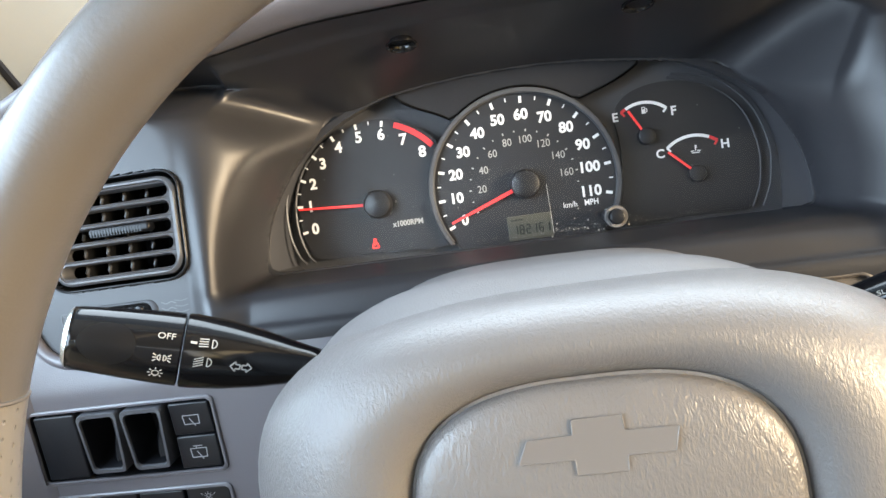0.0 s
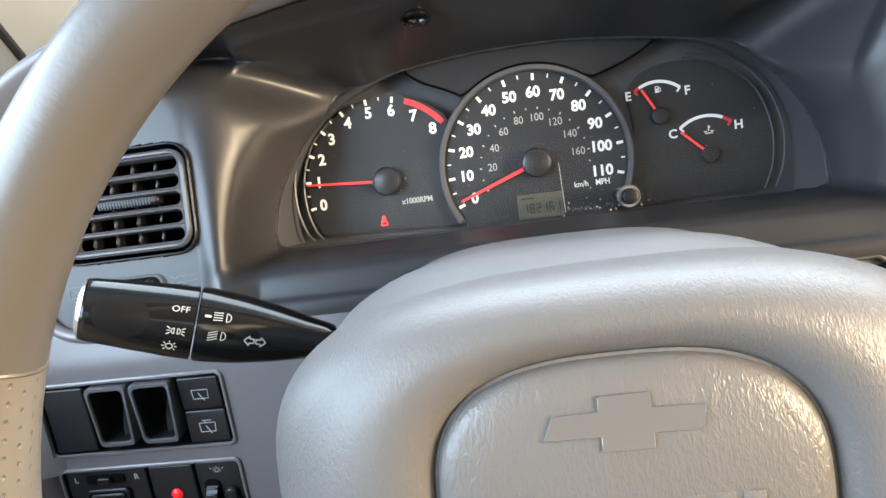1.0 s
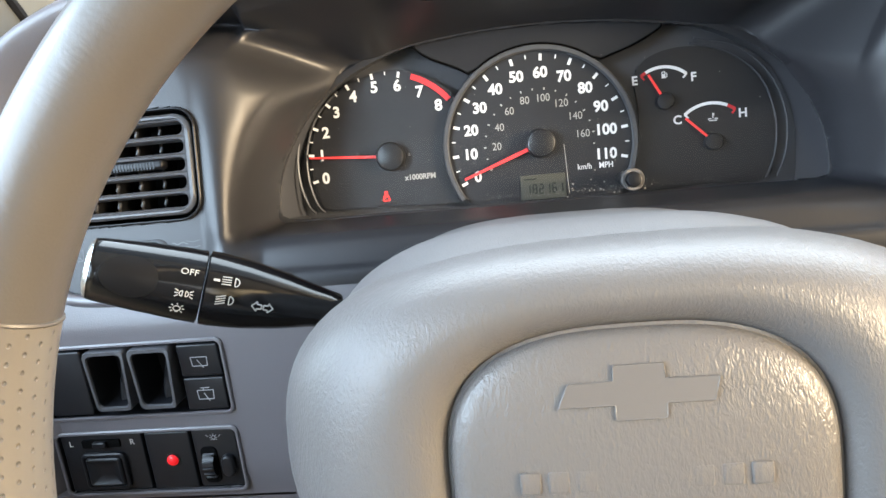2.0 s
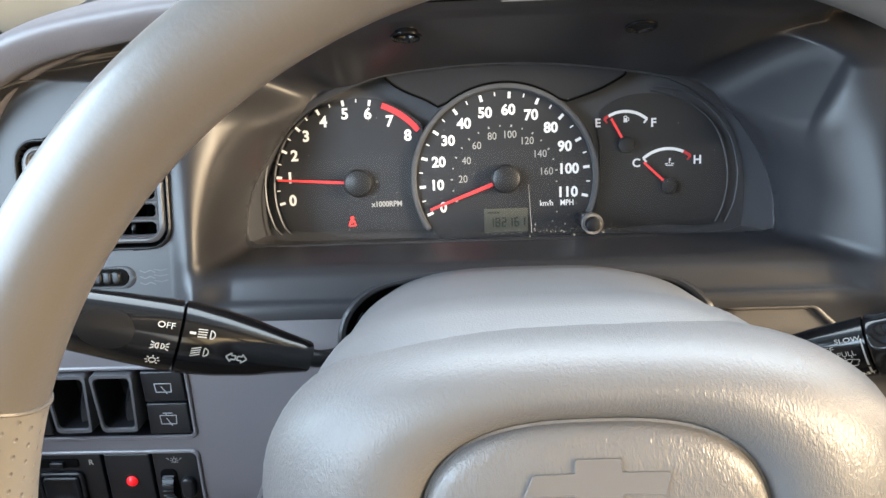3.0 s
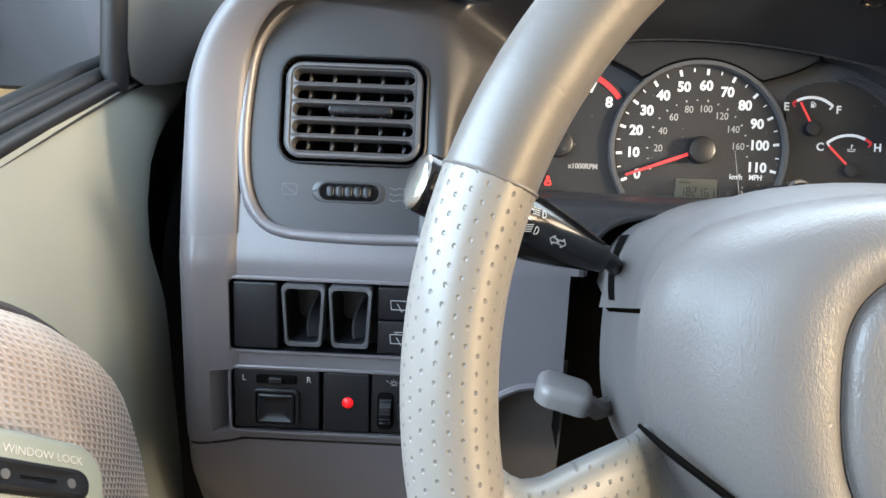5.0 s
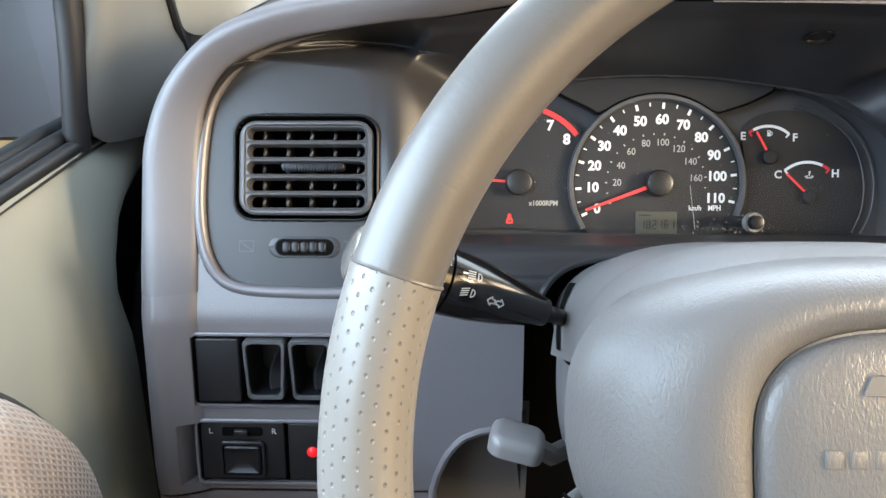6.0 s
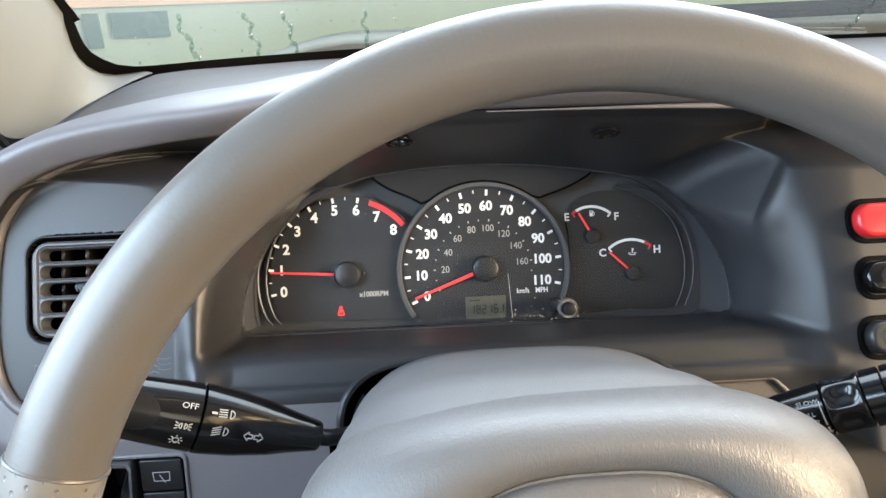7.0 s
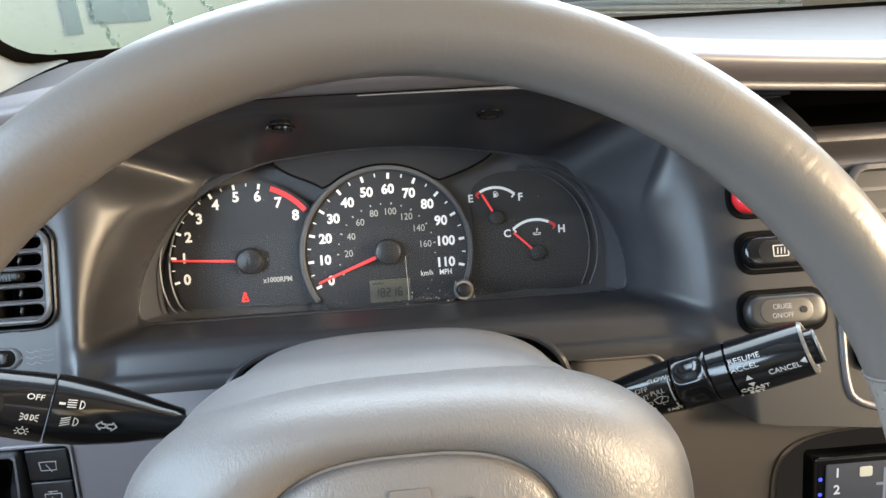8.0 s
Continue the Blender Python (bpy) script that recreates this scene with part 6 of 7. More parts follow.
icon("digit", [(-0.012, 0.0052, -0.004, 0.0052)], 0.0010, M_LCDINK, lcd, pose(0, 0, 0.0006))
stem = part("trip_knob", disc(0.0042, 0.0, 0.046, 28, edge=0.0008), M_BLACK, cluster, "black trip reset knob with a bright collar", m=pose(0.0485, -0.0265, 0.004))
part("trip_collar", loft([[V(r * math.cos(2 * math.pi * i / 32), r * math.sin(2 * math.pi * i / 32), z) for i in range(32)] for r, z in ((0.0046, 0.038), (0.0046, 0.0415), (0.0060, 0.0418), (0.0064, 0.040), (0.0064, 0.037))]), M_EMBLEM, stem, "worn bright collar")

# fuel and temperature dials, set deeper
small = part("small_dials", plate([(p.x, p.y) for p in spline([V(0.0610, 0.036, 0), V(0.070, 0.047, 0), V(0.088, 0.0515, 0), V(0.108, 0.049, 0), V(0.126, 0.039, 0), V(0.1405, 0.022, 0), V(0.1452, 0.0, 0), V(0.143, -0.02, 0), V(0.1365, -0.0345, 0), V(0.100, -0.0345, 0), V(0.053, -0.0345, 0), V(0.0595, -0.012, 0), V(0.0625, 0.012, 0)], 96, True)], 0.0012, -0.0090), M_DIAL, cluster, "black panel of the fuel and temperature dials")
for q in (0.0, 0.0058):
    side = spline([V(0.095 + q * 0.4, 0.0535 + q * 0.3, 0), V(0.118 + q * 0.8, 0.0455 + q * 0.5, 0), V(0.1365 + q, 0.0285, 0), V(0.1445 + q, 0.004, 0), V(0.1435 + q, -0.018, 0), V(0.1375 + q, -0.0335, 0)], 30)
    part("panel_edge", tube([p + V(0, 0, -0.0065 + q * 0.3) for p in side], 0.0008, 6), M_BEZEL, cluster, "grey moulded edge")
for q in (0.0, 0.0045):
    side = spline([V(-0.128 - q, 0.0455, 0), V(-0.1435 - q, 0.0305, 0), V(-0.1520 - q, 0.010, 0), V(-0.1530 - q, -0.010, 0), V(-0.1490 - q, -0.026, 0), V(-0.1445 - q, -0.032, 0)], 30)
    part("panel_edge", tube([p + V(0, 0, -0.0015 + q * 1.2) for p in side], 0.0009, 6), M_BEZEL, cluster, "grey moulded edge")
for cx, cy, a0, a1, ang, ln, lo, hi, r in ((0.0785, 0.0190, 128.0, 48.0, 119.0, 0.0195, "E", "F", 0.0205), (0.1063, -0.0085, 131.0, 52.0, 136.0, 0.0225, "C", "H", 0.0230)):
    g = part("dial", disc(0.0052, -0.0078, 0.0055, 28, cx, cy, 0.0008), M_DIAL, small, "black dial hub")
    red0, red1 = (a0, a0 - 9) if lo == "E" else (a1 + 13, a1)
    w0, w1 = (a0 - 9, a1) if lo == "E" else (a0, a1 + 13)
    part("scale", arc_band(r, r + 0.0019, w0, w1, cx=cx, cy=cy, z=-0.0077), M_WHITE, small, smooth=False)
    part("red_scale", arc_band(r, r + 0.0019, red0, red1, cx=cx, cy=cy, z=-0.0077), M_RED, small, smooth=False)
    for a, mt in ((a0, M_RED if lo == "E" else M_WHITE), (a1, M_WHITE if lo == "E" else M_RED)):
        ca, sa = math.cos(radians(a)), math.sin(radians(a))
        part("tick", bar(cx + (r - 0.0022) * ca, cy + (r - 0.0022) * sa, cx + (r + 0.0012) * ca, cy + (r + 0.0012) * sa, 0.0012, z=-0.0077), mt, small, smooth=False)
    for text, a, rr in ((lo, a0 + 6, r + 0.0022), (hi, a1 - 6, r + 0.0022)):
        lettering(text, 0.0076, M_WHITE, small, cx + rr * math.cos(radians(a)) * 1.10, cy + rr * math.sin(radians(a)) * 0.88, -0.0077, name="letter", weight=0.0002)
    part("needle", bar(0.004, 0, ln, 0, 0.0014, 0.0006), M_NEEDLE, small, "red needle", smooth=False, m=pose(cx, cy, -0.0040, 0, 0, ang))
PUMP = [(-0.0012, -0.0018, -0.0012, 0.0018), (-0.0012, 0.0018, 0.0006, 0.0018), (0.0006, 0.0018, 0.0006, -0.0018), (-0.0016, -0.0018, 0.0010, -0.0018), (-0.0012, 0.0004, 0.0006, 0.0004), (0.0010, 0.0012, 0.0018, 0.0006), (0.0018, 0.0006, 0.0018, -0.0012), (0.0018, -0.0012, 0.0010, -0.0012)]
fuel = icon("fuel_symbol", PUMP, 0.0005, M_WHITE, small, pose(0.0793, 0.0355, -0.0077))
part("fuel_body", bar(-0.0003, -0.0018, -0.0003, 0.0005, 0.0018, 0.00012), M_WHITE, small, smooth=False, m=pose(0.0793, 0.0355, -0.0077))
TEMP = [(0, -0.0012, 0, 0.0022), (0.0, 0.0018, 0.0010, 0.0018), (0.0, 0.0009, 0.0010, 0.0009), (-0.0030, -0.0014, -0.0010, -0.0012), (0.0010, -0.0012, 0.0030, -0.0014), (-0.0024, -0.0024, 0.0024, -0.0024)]
icon("temperature_symbol", TEMP, 0.0006, M_WHITE, small, pose(0.1075, 0.0070, -0.0077))
# plain raised visor between the dials and its edge
visor = spline([V(-0.0700, 0.0705, 0), V(-0.0755, 0.0675, 0), V(-0.066, 0.0595, 0), V(-0.050, 0.0520, 0), V(-0.0425, 0.0475, 0)], 20) + [V(0.0605 * math.cos(radians(a)) + SX, 0.0615 * math.sin(radians(a)), 0) for a in range(126, 50, -4)] \
    + spline([V(0.040, 0.0480, 0), V(0.060, 0.0545, 0), V(0.0755, 0.0625, 0), V(0.0765, 0.0665, 0), V(0.070, 0.0690, 0)], 20) + spline([V(0.040, 0.0715, 0), V(0.0, 0.0730, 0), V(-0.04, 0.0725, 0)], 12)
visor = [p + V(0, 0, 0.0035) for p in visor]
part("visor_panel", loft([[p + V(0, 0, -0.010) for p in visor], visor], cap1=True), M_VISOR, cluster, "smooth dark panel above the dials", smooth=False)
part("visor_edge", tube(visor, 0.0008, 6, closed=True), M_VOID, cluster, "dark groove round the panel")
# fine scratch on the lens and grime by the knob
sc = [inv @ (V(0.0122, lens_y(0.006) - 0.0006, 0.006).lerp(V(0.0128, lens_y(-0.019) - 0.0006, -0.019), k / 8)) for k in range(9)]
part("lens_scratch", tube(sc, 0.00012, 5), M_DIM, cluster, "fine scratch on the lens")
bm = bmesh.new()
rng = random.Random(3)
for _ in range(26):
    x, zz = rng.gauss(0.034, 0.012), rng.gauss(-0.016, 0.0045)
    p = inv @ V(x, lens_y(zz) - 0.0004, zz)
    loft([[p + V(rr * math.cos(a), rr * math.sin(a), h) for a in (0, 1.05, 2.1, 3.14, 4.2, 5.25)] for rr, h in ((rng.uniform(0.0002, 0.0007), 0), (0.0001, 0.00015))], cap1=True, bm=bm)
for _ in range(60):
    x, zz = rng.uniform(-0.13, 0.13), rng.uniform(-0.02, 0.06)
    p = inv @ V(x, lens_y(zz) - 0.0004, zz)
    loft([[p + V(rr * math.cos(a), rr * math.sin(a), h) for a in (0, 1.05, 2.1, 3.14, 4.2, 5.25)] for rr, h in ((rng.uniform(0.0001, 0.0004), 0), (0.0001, 0.00015))], cap1=True, bm=bm)
for _ in range(170):
    x, zz = rng.gauss(0.02, 0.05), -0.0192 + abs(rng.gauss(0, 0.0014))
    p = inv @ V(x, lens_y(zz) - 0.0004, zz)
    loft([[p + V(rr * math.cos(a), rr * math.sin(a), h) for a in (0, 1.05, 2.1, 3.14, 4.2, 5.25)] for rr, h in ((rng.uniform(0.0001, 0.00035), 0), (0.00005, 0.0001))], cap1=True, bm=bm)
tagged(part("dust_specks", bm, M_VENTDUST, cluster, "pale dust specks on the lens", smooth=False), kind="stuff")
for x in (-0.0545, 0.0685):
    hole = Matrix.Translation((x, -0.0495, 0.0985)) @ Matrix.Rotation(radians(180 - 25), 4, "X")
    part("hood_hole", loft([[V(r * math.cos(2 * math.pi * i / 24), r * math.sin(2 * math.pi * i / 24), z) for i in range(24)] for r, z in ((0.0085, 0.0), (0.0085, 0.0010), (0.0078, 0.0014), (0.0066, 0.0002), (0.0060, -0.004), (0.004, -0.005))], cap1=True), M_GLOSS, dashboard, "round plugged hole in the hood", m=hole)

# moulded wave mark beside the vent's wheel
WAVE = [(x, y + 0.0004 * math.sin(x * 1500), x + 0.0008, y + 0.0004 * math.sin((x + 0.0008) * 1500)) for y in (-0.0024, 0.0, 0.0024) for x in (-0.0032, -0.0024, -0.0016, -0.0008, 0.0, 0.0008, 0.0016, 0.0024)]
icon("wave_mark", scaled(WAVE, 1.35), 0.0005, M_RING, dashboard, plane_pose((-0.1972, face_y(-0.0138) - 0.0004, -0.0138), 19.3), "moulded open-vent mark")

# ---- side vent ----
vent = thing("air_vent", plane_pose((VENT_C[0], face_y(VENT_C[1]) - 0.0005, VENT_C[1]), 19.3), "black louvred side air vent, open", "air vent")
H = 0.0590 / math.cos(radians(19.3)) * 0.965
part("vent_box", loft([rrect(0.080, H - 0.003, 0.010, 6, 0.0), rrect(0.078, H - 0.006, 0.010, 6, -0.05)], cap1=True), M_VOID, vent)
part("vent_rim", collar(0.0825, H, 0.0115, 0.0800, H - 0.0025, 0.0105, 0.006, -0.004), M_BLACK, vent)
part("vent_frame", collar(0.0762, H - 0.0070, 0.0095, 0.0690, H - 0.0125, 0.0055, 0.007, -0.006, lip=0.0012), M_VENT, vent)
pitch = (H - 0.0125) / 5
for k in range(5):
    y = (k - 2) * pitch
    part("louvre", loft([rrect(0.0706, pitch, 0.0003, 6, -0.0004), rrect(0.0676, pitch - 0.0018, (pitch - 0.0018) * 0.46, 6, 0.0003), rrect(0.0668, pitch - 0.0026, (pitch - 0.0026) * 0.46, 6, -0.0002), rrect(0.0664, pitch - 0.0030, (pitch - 0.0030) * 0.46, 6, -0.0095)]), M_VENT, vent, m=pose(0, y, 0))
for k in range(5):
    x = (k - 2) * 0.0138
    part("vane", loft([[V(x + dx, y, z) for dx, z in ((-0.0009, -0.0135), (0.0, -0.0125), (0.0009, -0.0135), (0.0009, -0.028), (-0.0009, -0.028))] for y in (-(H - 0.0125) / 2, (H - 0.0125) / 2)], cap0=True, cap1=True), M_VANE, vent)
    # Paler nubs added to draw the glints on the vanes' front edges.
    for j in range(5):
        part("vane_glint", slab(0.0017, 0.0036, 0.0016, 0.0007, 0.0006, z0=-0.0135, n=2), M_VENT, vent, m=pose(x + 0.0005, (j - 2) * pitch + 0.0004, 0, 0, 0, -18))
part("vent_tab", slab(0.036, 0.0048, 0.006, 0.0022, 0.0015, z0=-0.006), M_BLACK, vent, "ribbed black direction tab", m=pose(0.004, 0.0006, 0.0025))
for k in range(18):
    part("tab_rib", bar(-0.012 + 0.0017 * k, -0.0019, -0.012 + 0.0017 * k, 0.0019, 0.0006, 0.0004, 0.0024), M_BLACK, vent, smooth=False)

thumb = thing("vent_wheel", plane_pose((-0.2240, face_y(-0.0135) - 0.0002, -0.0135), 19.3), "black ribbed vent thumbwheel in an oval slot", "thumbwheel")
part("slot", collar(0.0415, 0.0125, 0.0062, 0.0330, 0.0098, 0.0049, 0.0012, -0.0010), M_DARK, thumb)
part("slot_well", loft([rrect(0.0325, 0.0093, 0.0046, 6, -0.004), rrect(0.0325, 0.0093, 0.0046, 6, 0.0004)], cap1=True), M_VOID, thumb)
wheel_bm = loft([[V(x, 0.010 * math.sin(a), -0.0092 + 0.0100 * math.cos(a)) for x in (-0.0125, 0.0125)] for a in [radians(-60 + 12 * k) for k in range(11)]], closed=False)
part("thumbwheel", wheel_bm, M_BLACK, thumb)
for k in range(5):
    part("rib", slab(0.0044, 0.0066, 0.0022, 0.0019, 0.0011, z0=-0.0002, n=4), M_BLACK, thumb, m=pose(-0.0100 + 0.0050 * k, 0, 0))
icon("air_symbol", [(-0.0038, y + 0.0004 * s, 0.0, y - 0.0004 * s) for y in (-0.003, 0, 0.003) for s in (1,)] + [(0.0, y - 0.0004, 0.0038, y + 0.0004) for y in (-0.003, 0, 0.003)], 0.0005, M_VENT, dashboard, plane_pose((-0.190, face_y(-0.013) - 0.0002, -0.013), 19.3))
icon("air_symbol", [(-0.004, -0.003, 0.004, -0.003), (0.004, -0.003, 0.004, 0.003), (0.004, 0.003, -0.004, 0.003), (-0.004, 0.003, -0.004, -0.003), (-0.004, 0.003, 0.004, -0.003)], 0.0004, M_VENT, dashboard, plane_pose((-0.257, face_y(-0.013) - 0.0002, -0.013), 19.3))

# ---- switches in the two rows ----


def row_pose(x, z, out=0.0):
    return plane_pose((x, face_y(z) - 0.004 - out, z), 6.3)


ZR1, ZR2 = -0.081, -0.131
blank = thing("switch_blank", row_pose(-0.2735, ZR1), "plain black switch blank in the upper row", "switch blank")
part("cover", slab(0.0250, 0.0385, 0.014, 0.0015, 0.0012, z0=-0.014), M_BLACK, blank)


def cubby(x):
    ob = thing("coin_holder", row_pose(x, ZR1 + 0.0015), "empty black moulded coin slot with a raised rim", "coin holder", "slots in the upper row")
    top = [V(p.x, p.y + 0.0, 0.004 - 0.02 * max(0, -p.y - 0.006)) for p in rrect(0.0245, 0.0345, 0.0035, 5)]
    def ring(w, h, z, dy=0.0, tap=0.0):
        return [V(p.x * (1 - tap * (0.5 - p.y / h)), p.y + dy, z + 0.0016 * math.sin(math.pi * (p.y / h + 0.5))) for p in rrect(w, h, 0.0030, 5)]
    part("rim", loft([ring(0.0245, 0.0355, -0.010, 0, 0.16), ring(0.0245, 0.0355, 0.0020, 0, 0.16), ring(0.0238, 0.0348, 0.0030, 0, 0.16), ring(0.0208, 0.0312, 0.0030, 0, 0.16), ring(0.0198, 0.0302, 0.0018, 0, 0.16)]), M_VENT, ob, "raised dark grey rim")
    part("pocket", loft([ring(0.0200, 0.0304, 0.0018, 0, 0.16), ring(0.0190, 0.0290, -0.010, 0.0, 0.16), ring(0.015, 0.020, -0.019, 0.003, 0.16)], cap1=True), M_BLACK, ob)
    rows = []
    for k in range(13):
        t = k / 12
        x, y, deep = 0.0052 - 0.0075 * math.sin(math.pi * (0.15 + 0.75 * t)) * (1 - t * 0.6) + 0.0035 * t, -0.0138 + 0.0262 * t, -0.0035 - 0.0045 * math.sin(math.pi * t)
        rows.append([V(x - 0.0008, y, deep), V(x + 0.0004, y, deep + 0.0006), V(0.0088, y, deep - 0.0030), V(0.0088, y, -0.017), V(x - 0.0008, y, -0.017)])
    part("pocket_tongue", loft(rows, cap0=True, cap1=True), M_BLACK, ob, "curved black tongue in the slot")
    return ob


for x in (-0.2462, -0.2203):
    cubby(x)
wip = thing("rear_wiper_switch", row_pose(-0.1937, ZR1), "black two-key rear wiper and washer switch", "switch")
for k, y in enumerate((0.0098, -0.0098)):
    key = part("key", slab(0.0232, 0.0188, 0.013, 0.0010, 0.0009, z0=-0.013, n=3), M_BLACK, wip, m=pose(0, y, 0, 2.0 if k == 0 else -2.0))
    box = [(-0.0042, -0.0026, 0.0042, -0.0026), (0.0042, -0.0026, 0.0046, 0.0026), (0.0046, 0.0026, -0.0046, 0.0026), (-0.0046, 0.0026, -0.0042, -0.0026), (-0.001, 0.001, 0.0018, -0.0038)]
    if k:
        box += [(-0.001, 0.0026, -0.001, 0.0042), (-0.0026, 0.0040, 0.0026, 0.0040)]
    icon("symbol", box, 0.00045, M_GREYPRINT, key, pose(0, -0.0005, 0.0001))

mir = thing("mirror_switch", row_pose(-0.2625, ZR2), "black mirror adjuster with a square rocker pad", "switch")
part("plate", slab(0.0490, 0.0360, 0.012, 0.0012, 0.0008, z0=-0.0135), M_BLACK, mir)
part("pad_frame", collar(0.0265, 0.0230, 0.003, 0.0225, 0.0190, 0.002, 0.0024, -0.0012), M_BLACK, mir, m=pose(0.0, -0.0045, 0))
part("pad", slab(0.0215, 0.0180, 0.0050, 0.002, 0.0014, z0=-0.003, dish=0.0022), M_BLACK, mir, m=pose(0.0, -0.0045, 0))
part("selector_slot", slab(0.0230, 0.0050, 0.0012, 0.0010, 0.0003, z0=-0.0006, n=3), M_VOID, mir, m=pose(0.0, 0.0125, -0.0010))
part("selector", slab(0.0080, 0.0036, 0.0040, 0.0008, 0.0008, z0=-0.001, n=3), M_BLACK, mir, m=pose(0.0, 0.0125, -0.0010))
lettering("L", 0.0048, M_DIM, mir, -0.0185, 0.0125, -0.0013)
lettering("R", 0.0048, M_DIM, mir, 0.0185, 0.0125, -0.0013)
ind = thing("indicator_panel", row_pose(-0.2225, ZR2), "black blank with a lit red lamp", "indicator lamp")
part("cover", slab(0.0265, 0.0360, 0.013, 0.0012, 0.0010, z0=-0.0135), M_BLACK, ind)
led = part("led", loft([[V(0.0034 * math.cos(a) * math.cos(2 * math.pi * i / 20), 0.0034 * math.cos(a) * math.sin(2 * math.pi * i / 20), 0.0026 * math.sin(a)) for i in range(20)] for a in [radians(15 * k) for k in range(6)]], cap1=True), M_LED, ind, "lit red lamp", m=pose(0.001, 0.0005, -0.0005))
part("led_collar", disc(0.0044, -0.001, 0.0008, 24), M_BLACK, ind, m=pose(0.001, 0.0005, 0))
dim = thing("dimmer", row_pose(-0.1955, ZR2), "black dash lamp dimmer with a ribbed wheel", "dimmer")
part("plate", slab(0.0255, 0.0360, 0.012, 0.0012, 0.0008, z0=-0.0135), M_BLACK, dim)
part("wheel_well", slab(0.0095, 0.0225, 0.0010, 0.0030, 0.0003, z0=-0.0016, n=4), M_VOID, dim, m=pose(-0.0045, -0.004, 0))
part("dimmer_wheel", loft([[V(x, 0.0100 * math.sin(a), -0.0082 + 0.0115 * math.cos(a)) for x in (-0.0032, 0.0032)] for a in [radians(-62 + 12.4 * k) for k in range(11)]], closed=False), M_BLACK, dim, m=pose(-0.0045, -0.004, 0))
for k in range(5):
    a = radians(-40 + 20 * k)
    part("wheel_rib", slab(0.0062, 0.0012, 0.0010, 0.0004, 0.0003, n=2), M_BLACK, dim, m=pose(-0.0045, -0.004 + 0.0100 * math.sin(a), -0.0082 + 0.0114 * math.cos(a), -math.degrees(a)))
part("side_knob", slab(0.0075, 0.0130, 0.0045, 0.0035, 0.0015, z0=-0.002), M_BLACK, dim, m=pose(0.0065, -0.004, 0))
icon("symbol", scaled(SUN, 0.85) + [(-0.0030, 0.0005, -0.0042, 0.0016), (0.0030, 0.0005, 0.0042, 0.0016)], 0.0004, M_GREYPRINT, dim, pose(0, 0.0130, -0.0012))

# ---- buttons beside the dials ----


def side_button(name, x, z, w, h, material, label):
    ob = thing(name, plane_pose((x, centre_y(x, z), z), 22.8), label, "button", "buttons beside the dials")
    part("surround", collar(w + 0.0065, h + 0.0065, h * 0.52, w + 0.0008, h + 0.0008, h * 0.45, 0.0016, -0.0006, lip=0.0006), M_VOID, ob)
    return ob, part("cap", slab(w, h, 0.011, h * 0.46, 0.0030, z0=-0.004, n=8), material, ob)


haz, cap = side_button("hazard_button", 0.2265, 0.0460, 0.0480, 0.0195, M_HAZ, "red hazard warning button, pill shaped")
TRI = [(-0.0036, -0.0026, 0.0036, -0.0026), (0.0036, -0.0026, 0, 0.0034), (0, 0.0034, -0.0036, -0.0026), (-0.0018, -0.0016, 0.0018, -0.0016), (0.0018, -0.0016, 0, 0.0014), (0, 0.0014, -0.0018, -0.0016)]
icon("symbol", TRI, 0.0005, M_DIM, cap, pose(0.006, 0.0, 0.0071), "white triangle")
dfg, cap = side_button("defog_button", 0.2270, 0.0160, 0.0460, 0.0185, M_GLOSS, "gloss black rear demist button")
DEF = [(-0.0042, -0.003, 0.0042, -0.003), (0.0042, -0.003, 0.0042, 0.003), (0.0042, 0.003, -0.0042, 0.003), (-0.0042, 0.003, -0.0042, -0.003)] + [(x, -0.0018, x + 0.0004, 0.0018) for x in (-0.002, 0.0, 0.002)]
icon("symbol", DEF, 0.0006, M_DIM, cap, pose(-0.003, 0.0, 0.0073), "demister symbol")
part("press_pad", slab(0.0310, 0.0125, 0.0006, 0.0060, 0.0003, z0=0.0066, n=8), M_BLACK, cap, "worn oval pad")
part("lamp_window", disc(0.0024, 0.0070, 0.0008, 20, 0.0125, 0.0), M_RING, cap)
crs, cap = side_button("cruise_button", 0.2245, -0.0150, 0.0455, 0.0185, M_PODKEY, "worn dark grey cruise control button")
part("press_pad", slab(0.0300, 0.0130, 0.0008, 0.0062, 0.0003, z0=0.0066, n=8, cx=-0.001), M_WORN, cap, "worn lighter pad")
lettering("CRUISE", 0.0041, M_GREYPRINT, cap, -0.0035, 0.0024, 0.0075, wide=0.82)
lettering("ON/OFF", 0.0041, M_GREYPRINT, cap, -0.0035, -0.0026, 0.0075, wide=0.82)
part("lamp_window", disc(0.0020, 0.0070, 0.0008, 20, 0.0085, 0.0), M_BLACK, cap)

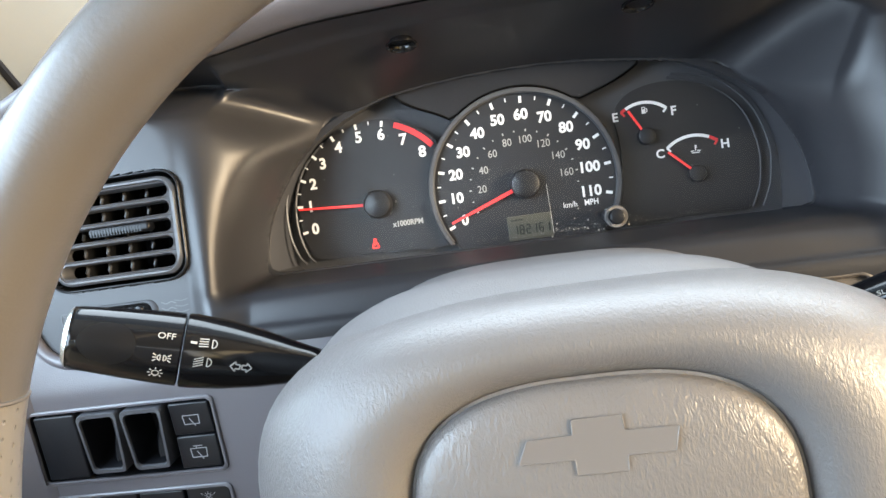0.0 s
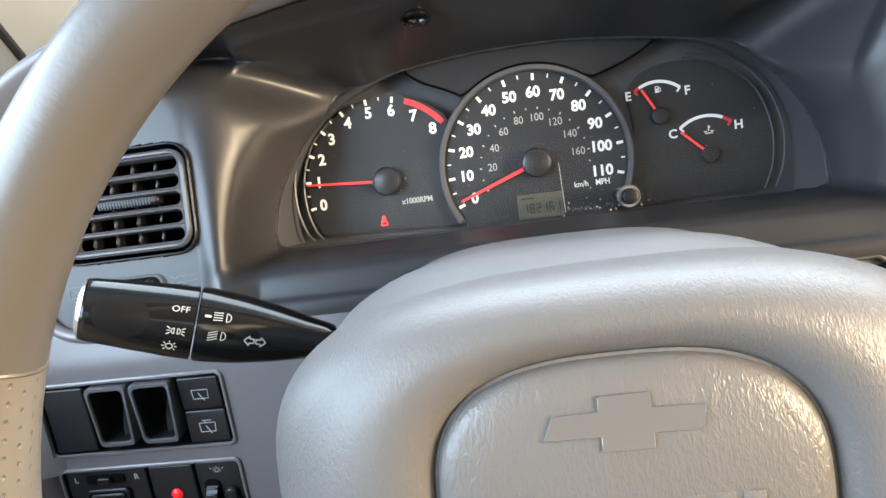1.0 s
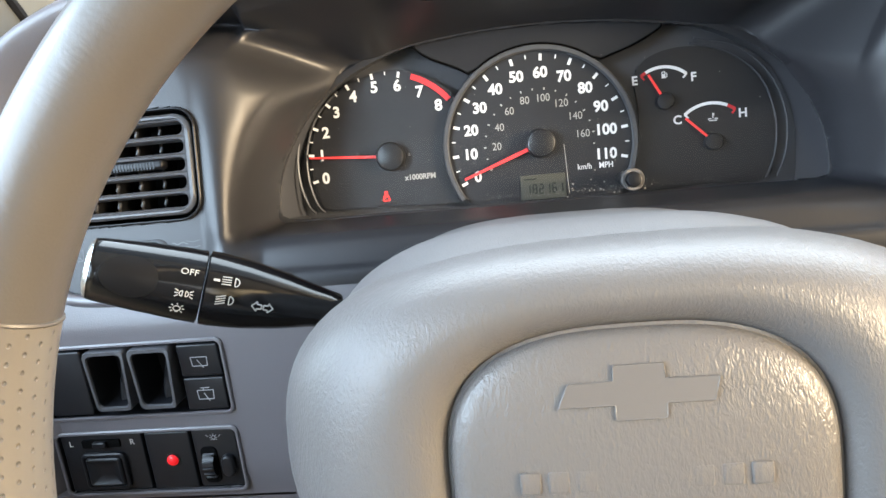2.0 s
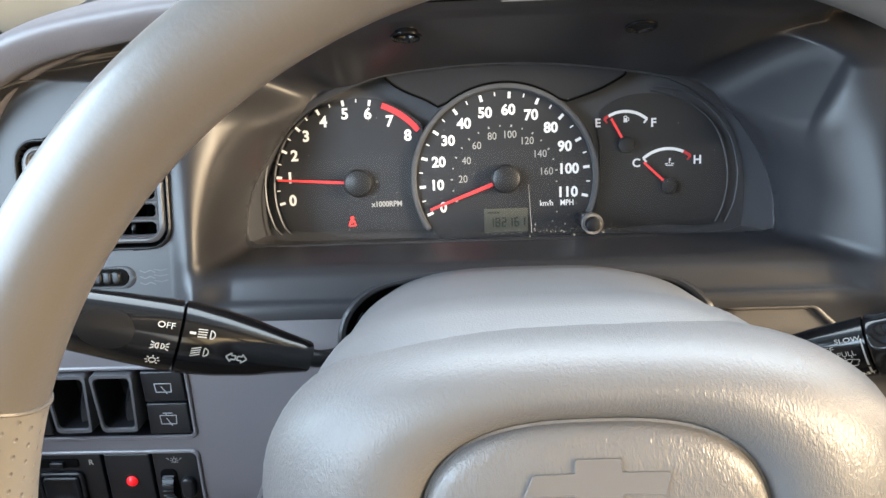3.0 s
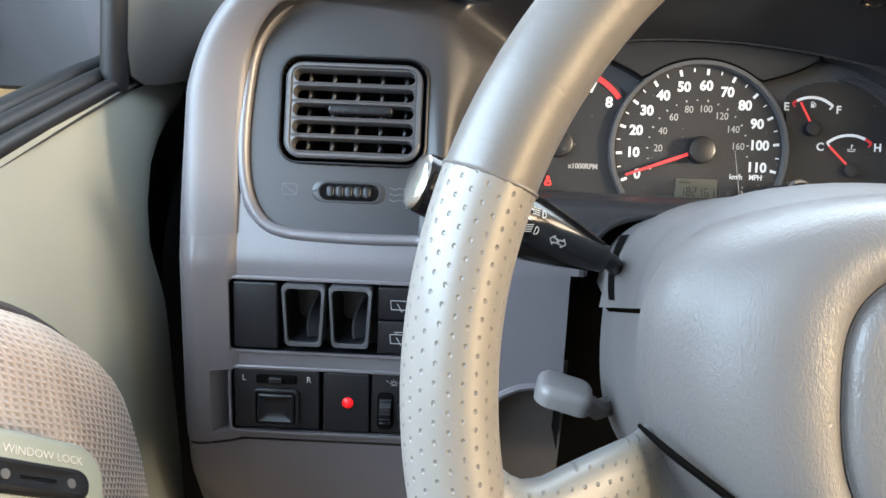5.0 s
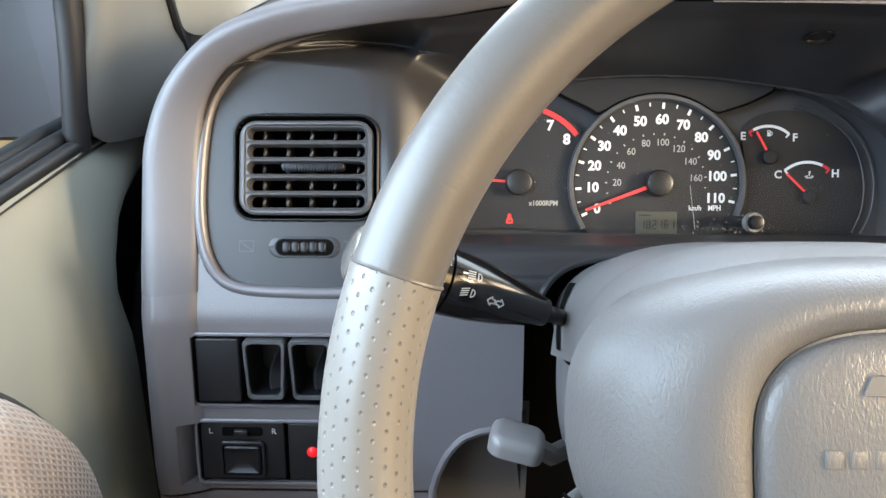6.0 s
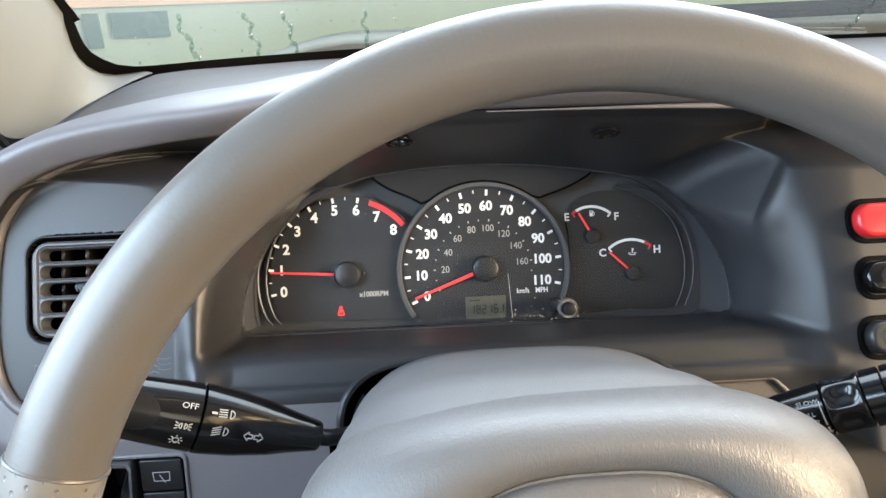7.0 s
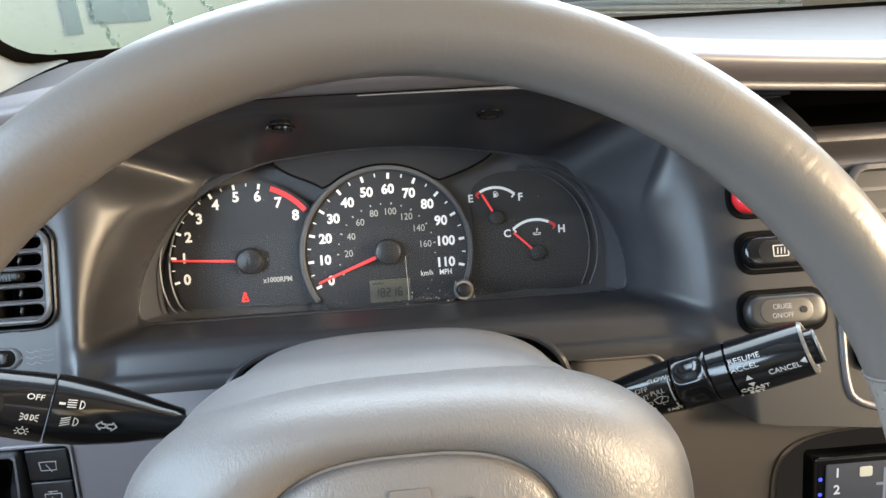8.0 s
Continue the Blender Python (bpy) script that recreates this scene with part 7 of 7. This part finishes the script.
# centre vents and radio
for cx, cz, w, h in ((0.323, 0.0235, 0.088, 0.072), (0.421, 0.0235, 0.088, 0.072)):
    cv = thing("centre_vent", plane_pose((cx, pod_right_y(cx, cz), cz), 24), "black louvred centre air vent", "air vent", "centre vents")
    part("vent_frame", collar(w, h, 0.012, w - 0.010, h - 0.010, 0.008, 0.008, -0.004, lip=0.0014), M_VENT, cv)
    part("vent_box", loft([rrect(w - 0.008, h - 0.008, 0.008, 6, 0.0), rrect(w - 0.008, h - 0.008, 0.008, 6, -0.03)], cap1=True), M_VOID, cv)
    for k in range(4):
        part("slat", bar(-w / 2 + 0.006, (k - 1.5) * h / 5.4, w / 2 - 0.006, (k - 1.5) * h / 5.4, 0.0024, 0.010, -0.009), M_VENT, cv, smooth=False)
    for k in range(5):
        part("vane", bar((k - 2) * w / 5.6, -h / 2 + 0.006, (k - 2) * w / 5.6, h / 2 - 0.006, 0.0016, 0.010, -0.020), M_VENT, cv, smooth=False)
slot = thing("vent_wheel", plane_pose((0.301, pod_right_y(0, -0.046) - 0.0005, -0.046), 24), "black ribbed thumbwheel below the centre vent", "thumbwheel")
part("slot", slab(0.062, 0.020, 0.003, 0.008, 0.001), M_VOID, slot)
for k in range(3):
    part("rib", slab(0.006, 0.012, 0.006, 0.002, 0.001), M_BLACK, slot, m=pose(-0.018 + 0.018 * k, 0, 0))
edge = spline([V(x, centre_y(x, z) + 0.0004, z) for x, z in ((0.2580, 0.020), (0.2577, -0.0245), (0.2568, -0.044), (0.2572, -0.0556), (0.260, -0.0632), (0.273, -0.0685), (0.300, -0.0705), (0.340, -0.0715))], 50)
# Dash grey on the charcoal panel's edge paints in its pale highlight.
part("vent_edge_highlight", tube(edge, 0.0022, 10), M_DASH, dashboard)
radio = thing("radio", RADIO, "black touchscreen radio showing a dark map", "radio")
rings = []
for grow, deep in ((1.03, -0.0004), (1.01, 0.0), (0.99, 0.0012), (0.965, 0.0045), (0.945, 0.010), (0.93, 0.018), (0.88, 0.022)):
    ring = []
    for k in range(72):
        a = 2 * math.pi * k / 72
        c, q = math.cos(a), math.sin(a)
        x = 0.328 + 0.1030 * grow * abs(c) ** 0.4 * (1 if c > 0 else -1)
        z = -0.148 + 0.0560 * grow * abs(q) ** 0.4 * (1 if q > 0 else -1)
        ring.append(RADIO.inverted() @ V(x, right_y(x, z) + 0.004 + deep - 0.0004, z))
    rings.append(ring)
part("recess", loft(rings), M_KNEE, radio, "brown-grey rounded surround, darkened for its shade")
part("bezel", slab(0.173, 0.100, 0.012, 0.003, 0.0015, z0=-0.012, cy=-0.002), M_GLOSS, radio, "gloss black bezel")
scr = part("screen", slab(0.160, 0.092, 0.0008, 0.001, 0.0002, z0=0.0, n=2, cy=-0.002), M_SCREEN, radio, "dark lit map screen", m=pose(0.0, 0, 0.0002))
lettering("1", 0.0080, M_SCREENTEXT, scr, -0.0735, 0.0385, 0.0010, weight=0.0001)
lettering("2", 0.0080, M_SCREENTEXT, scr, -0.0737, 0.0280, 0.0010, weight=0.0001)
for k, (x0, y0, x1, y1) in enumerate(((-0.05, 0.03, -0.02, 0.03), (-0.045, 0.04, -0.045, 0.01), (-0.03, 0.036, -0.03, -0.01), (-0.05, 0.012, 0.05, 0.02), (-0.02, 0.045, -0.015, -0.03), (0.01, 0.04, 0.02, -0.04))):
    part("map_line", bar(x0, y0, x1, y1, 0.0016, 0.0002, 0.0009), M_SCREENLINE, scr, smooth=False)
part("map_icon", slab(0.0075, 0.0062, 0.0003, 0.001, 0.0001, n=2), M_SCREENYEL, scr, m=pose(-0.0565, 0.0385, 0.0010))
for y in (0.0350, 0.0255):
    part("side_icon", disc(0.0012, 0.0003, 0.0002, 12, -0.0832, y), M_SCREENBLUE, radio, "small blue lit icon")
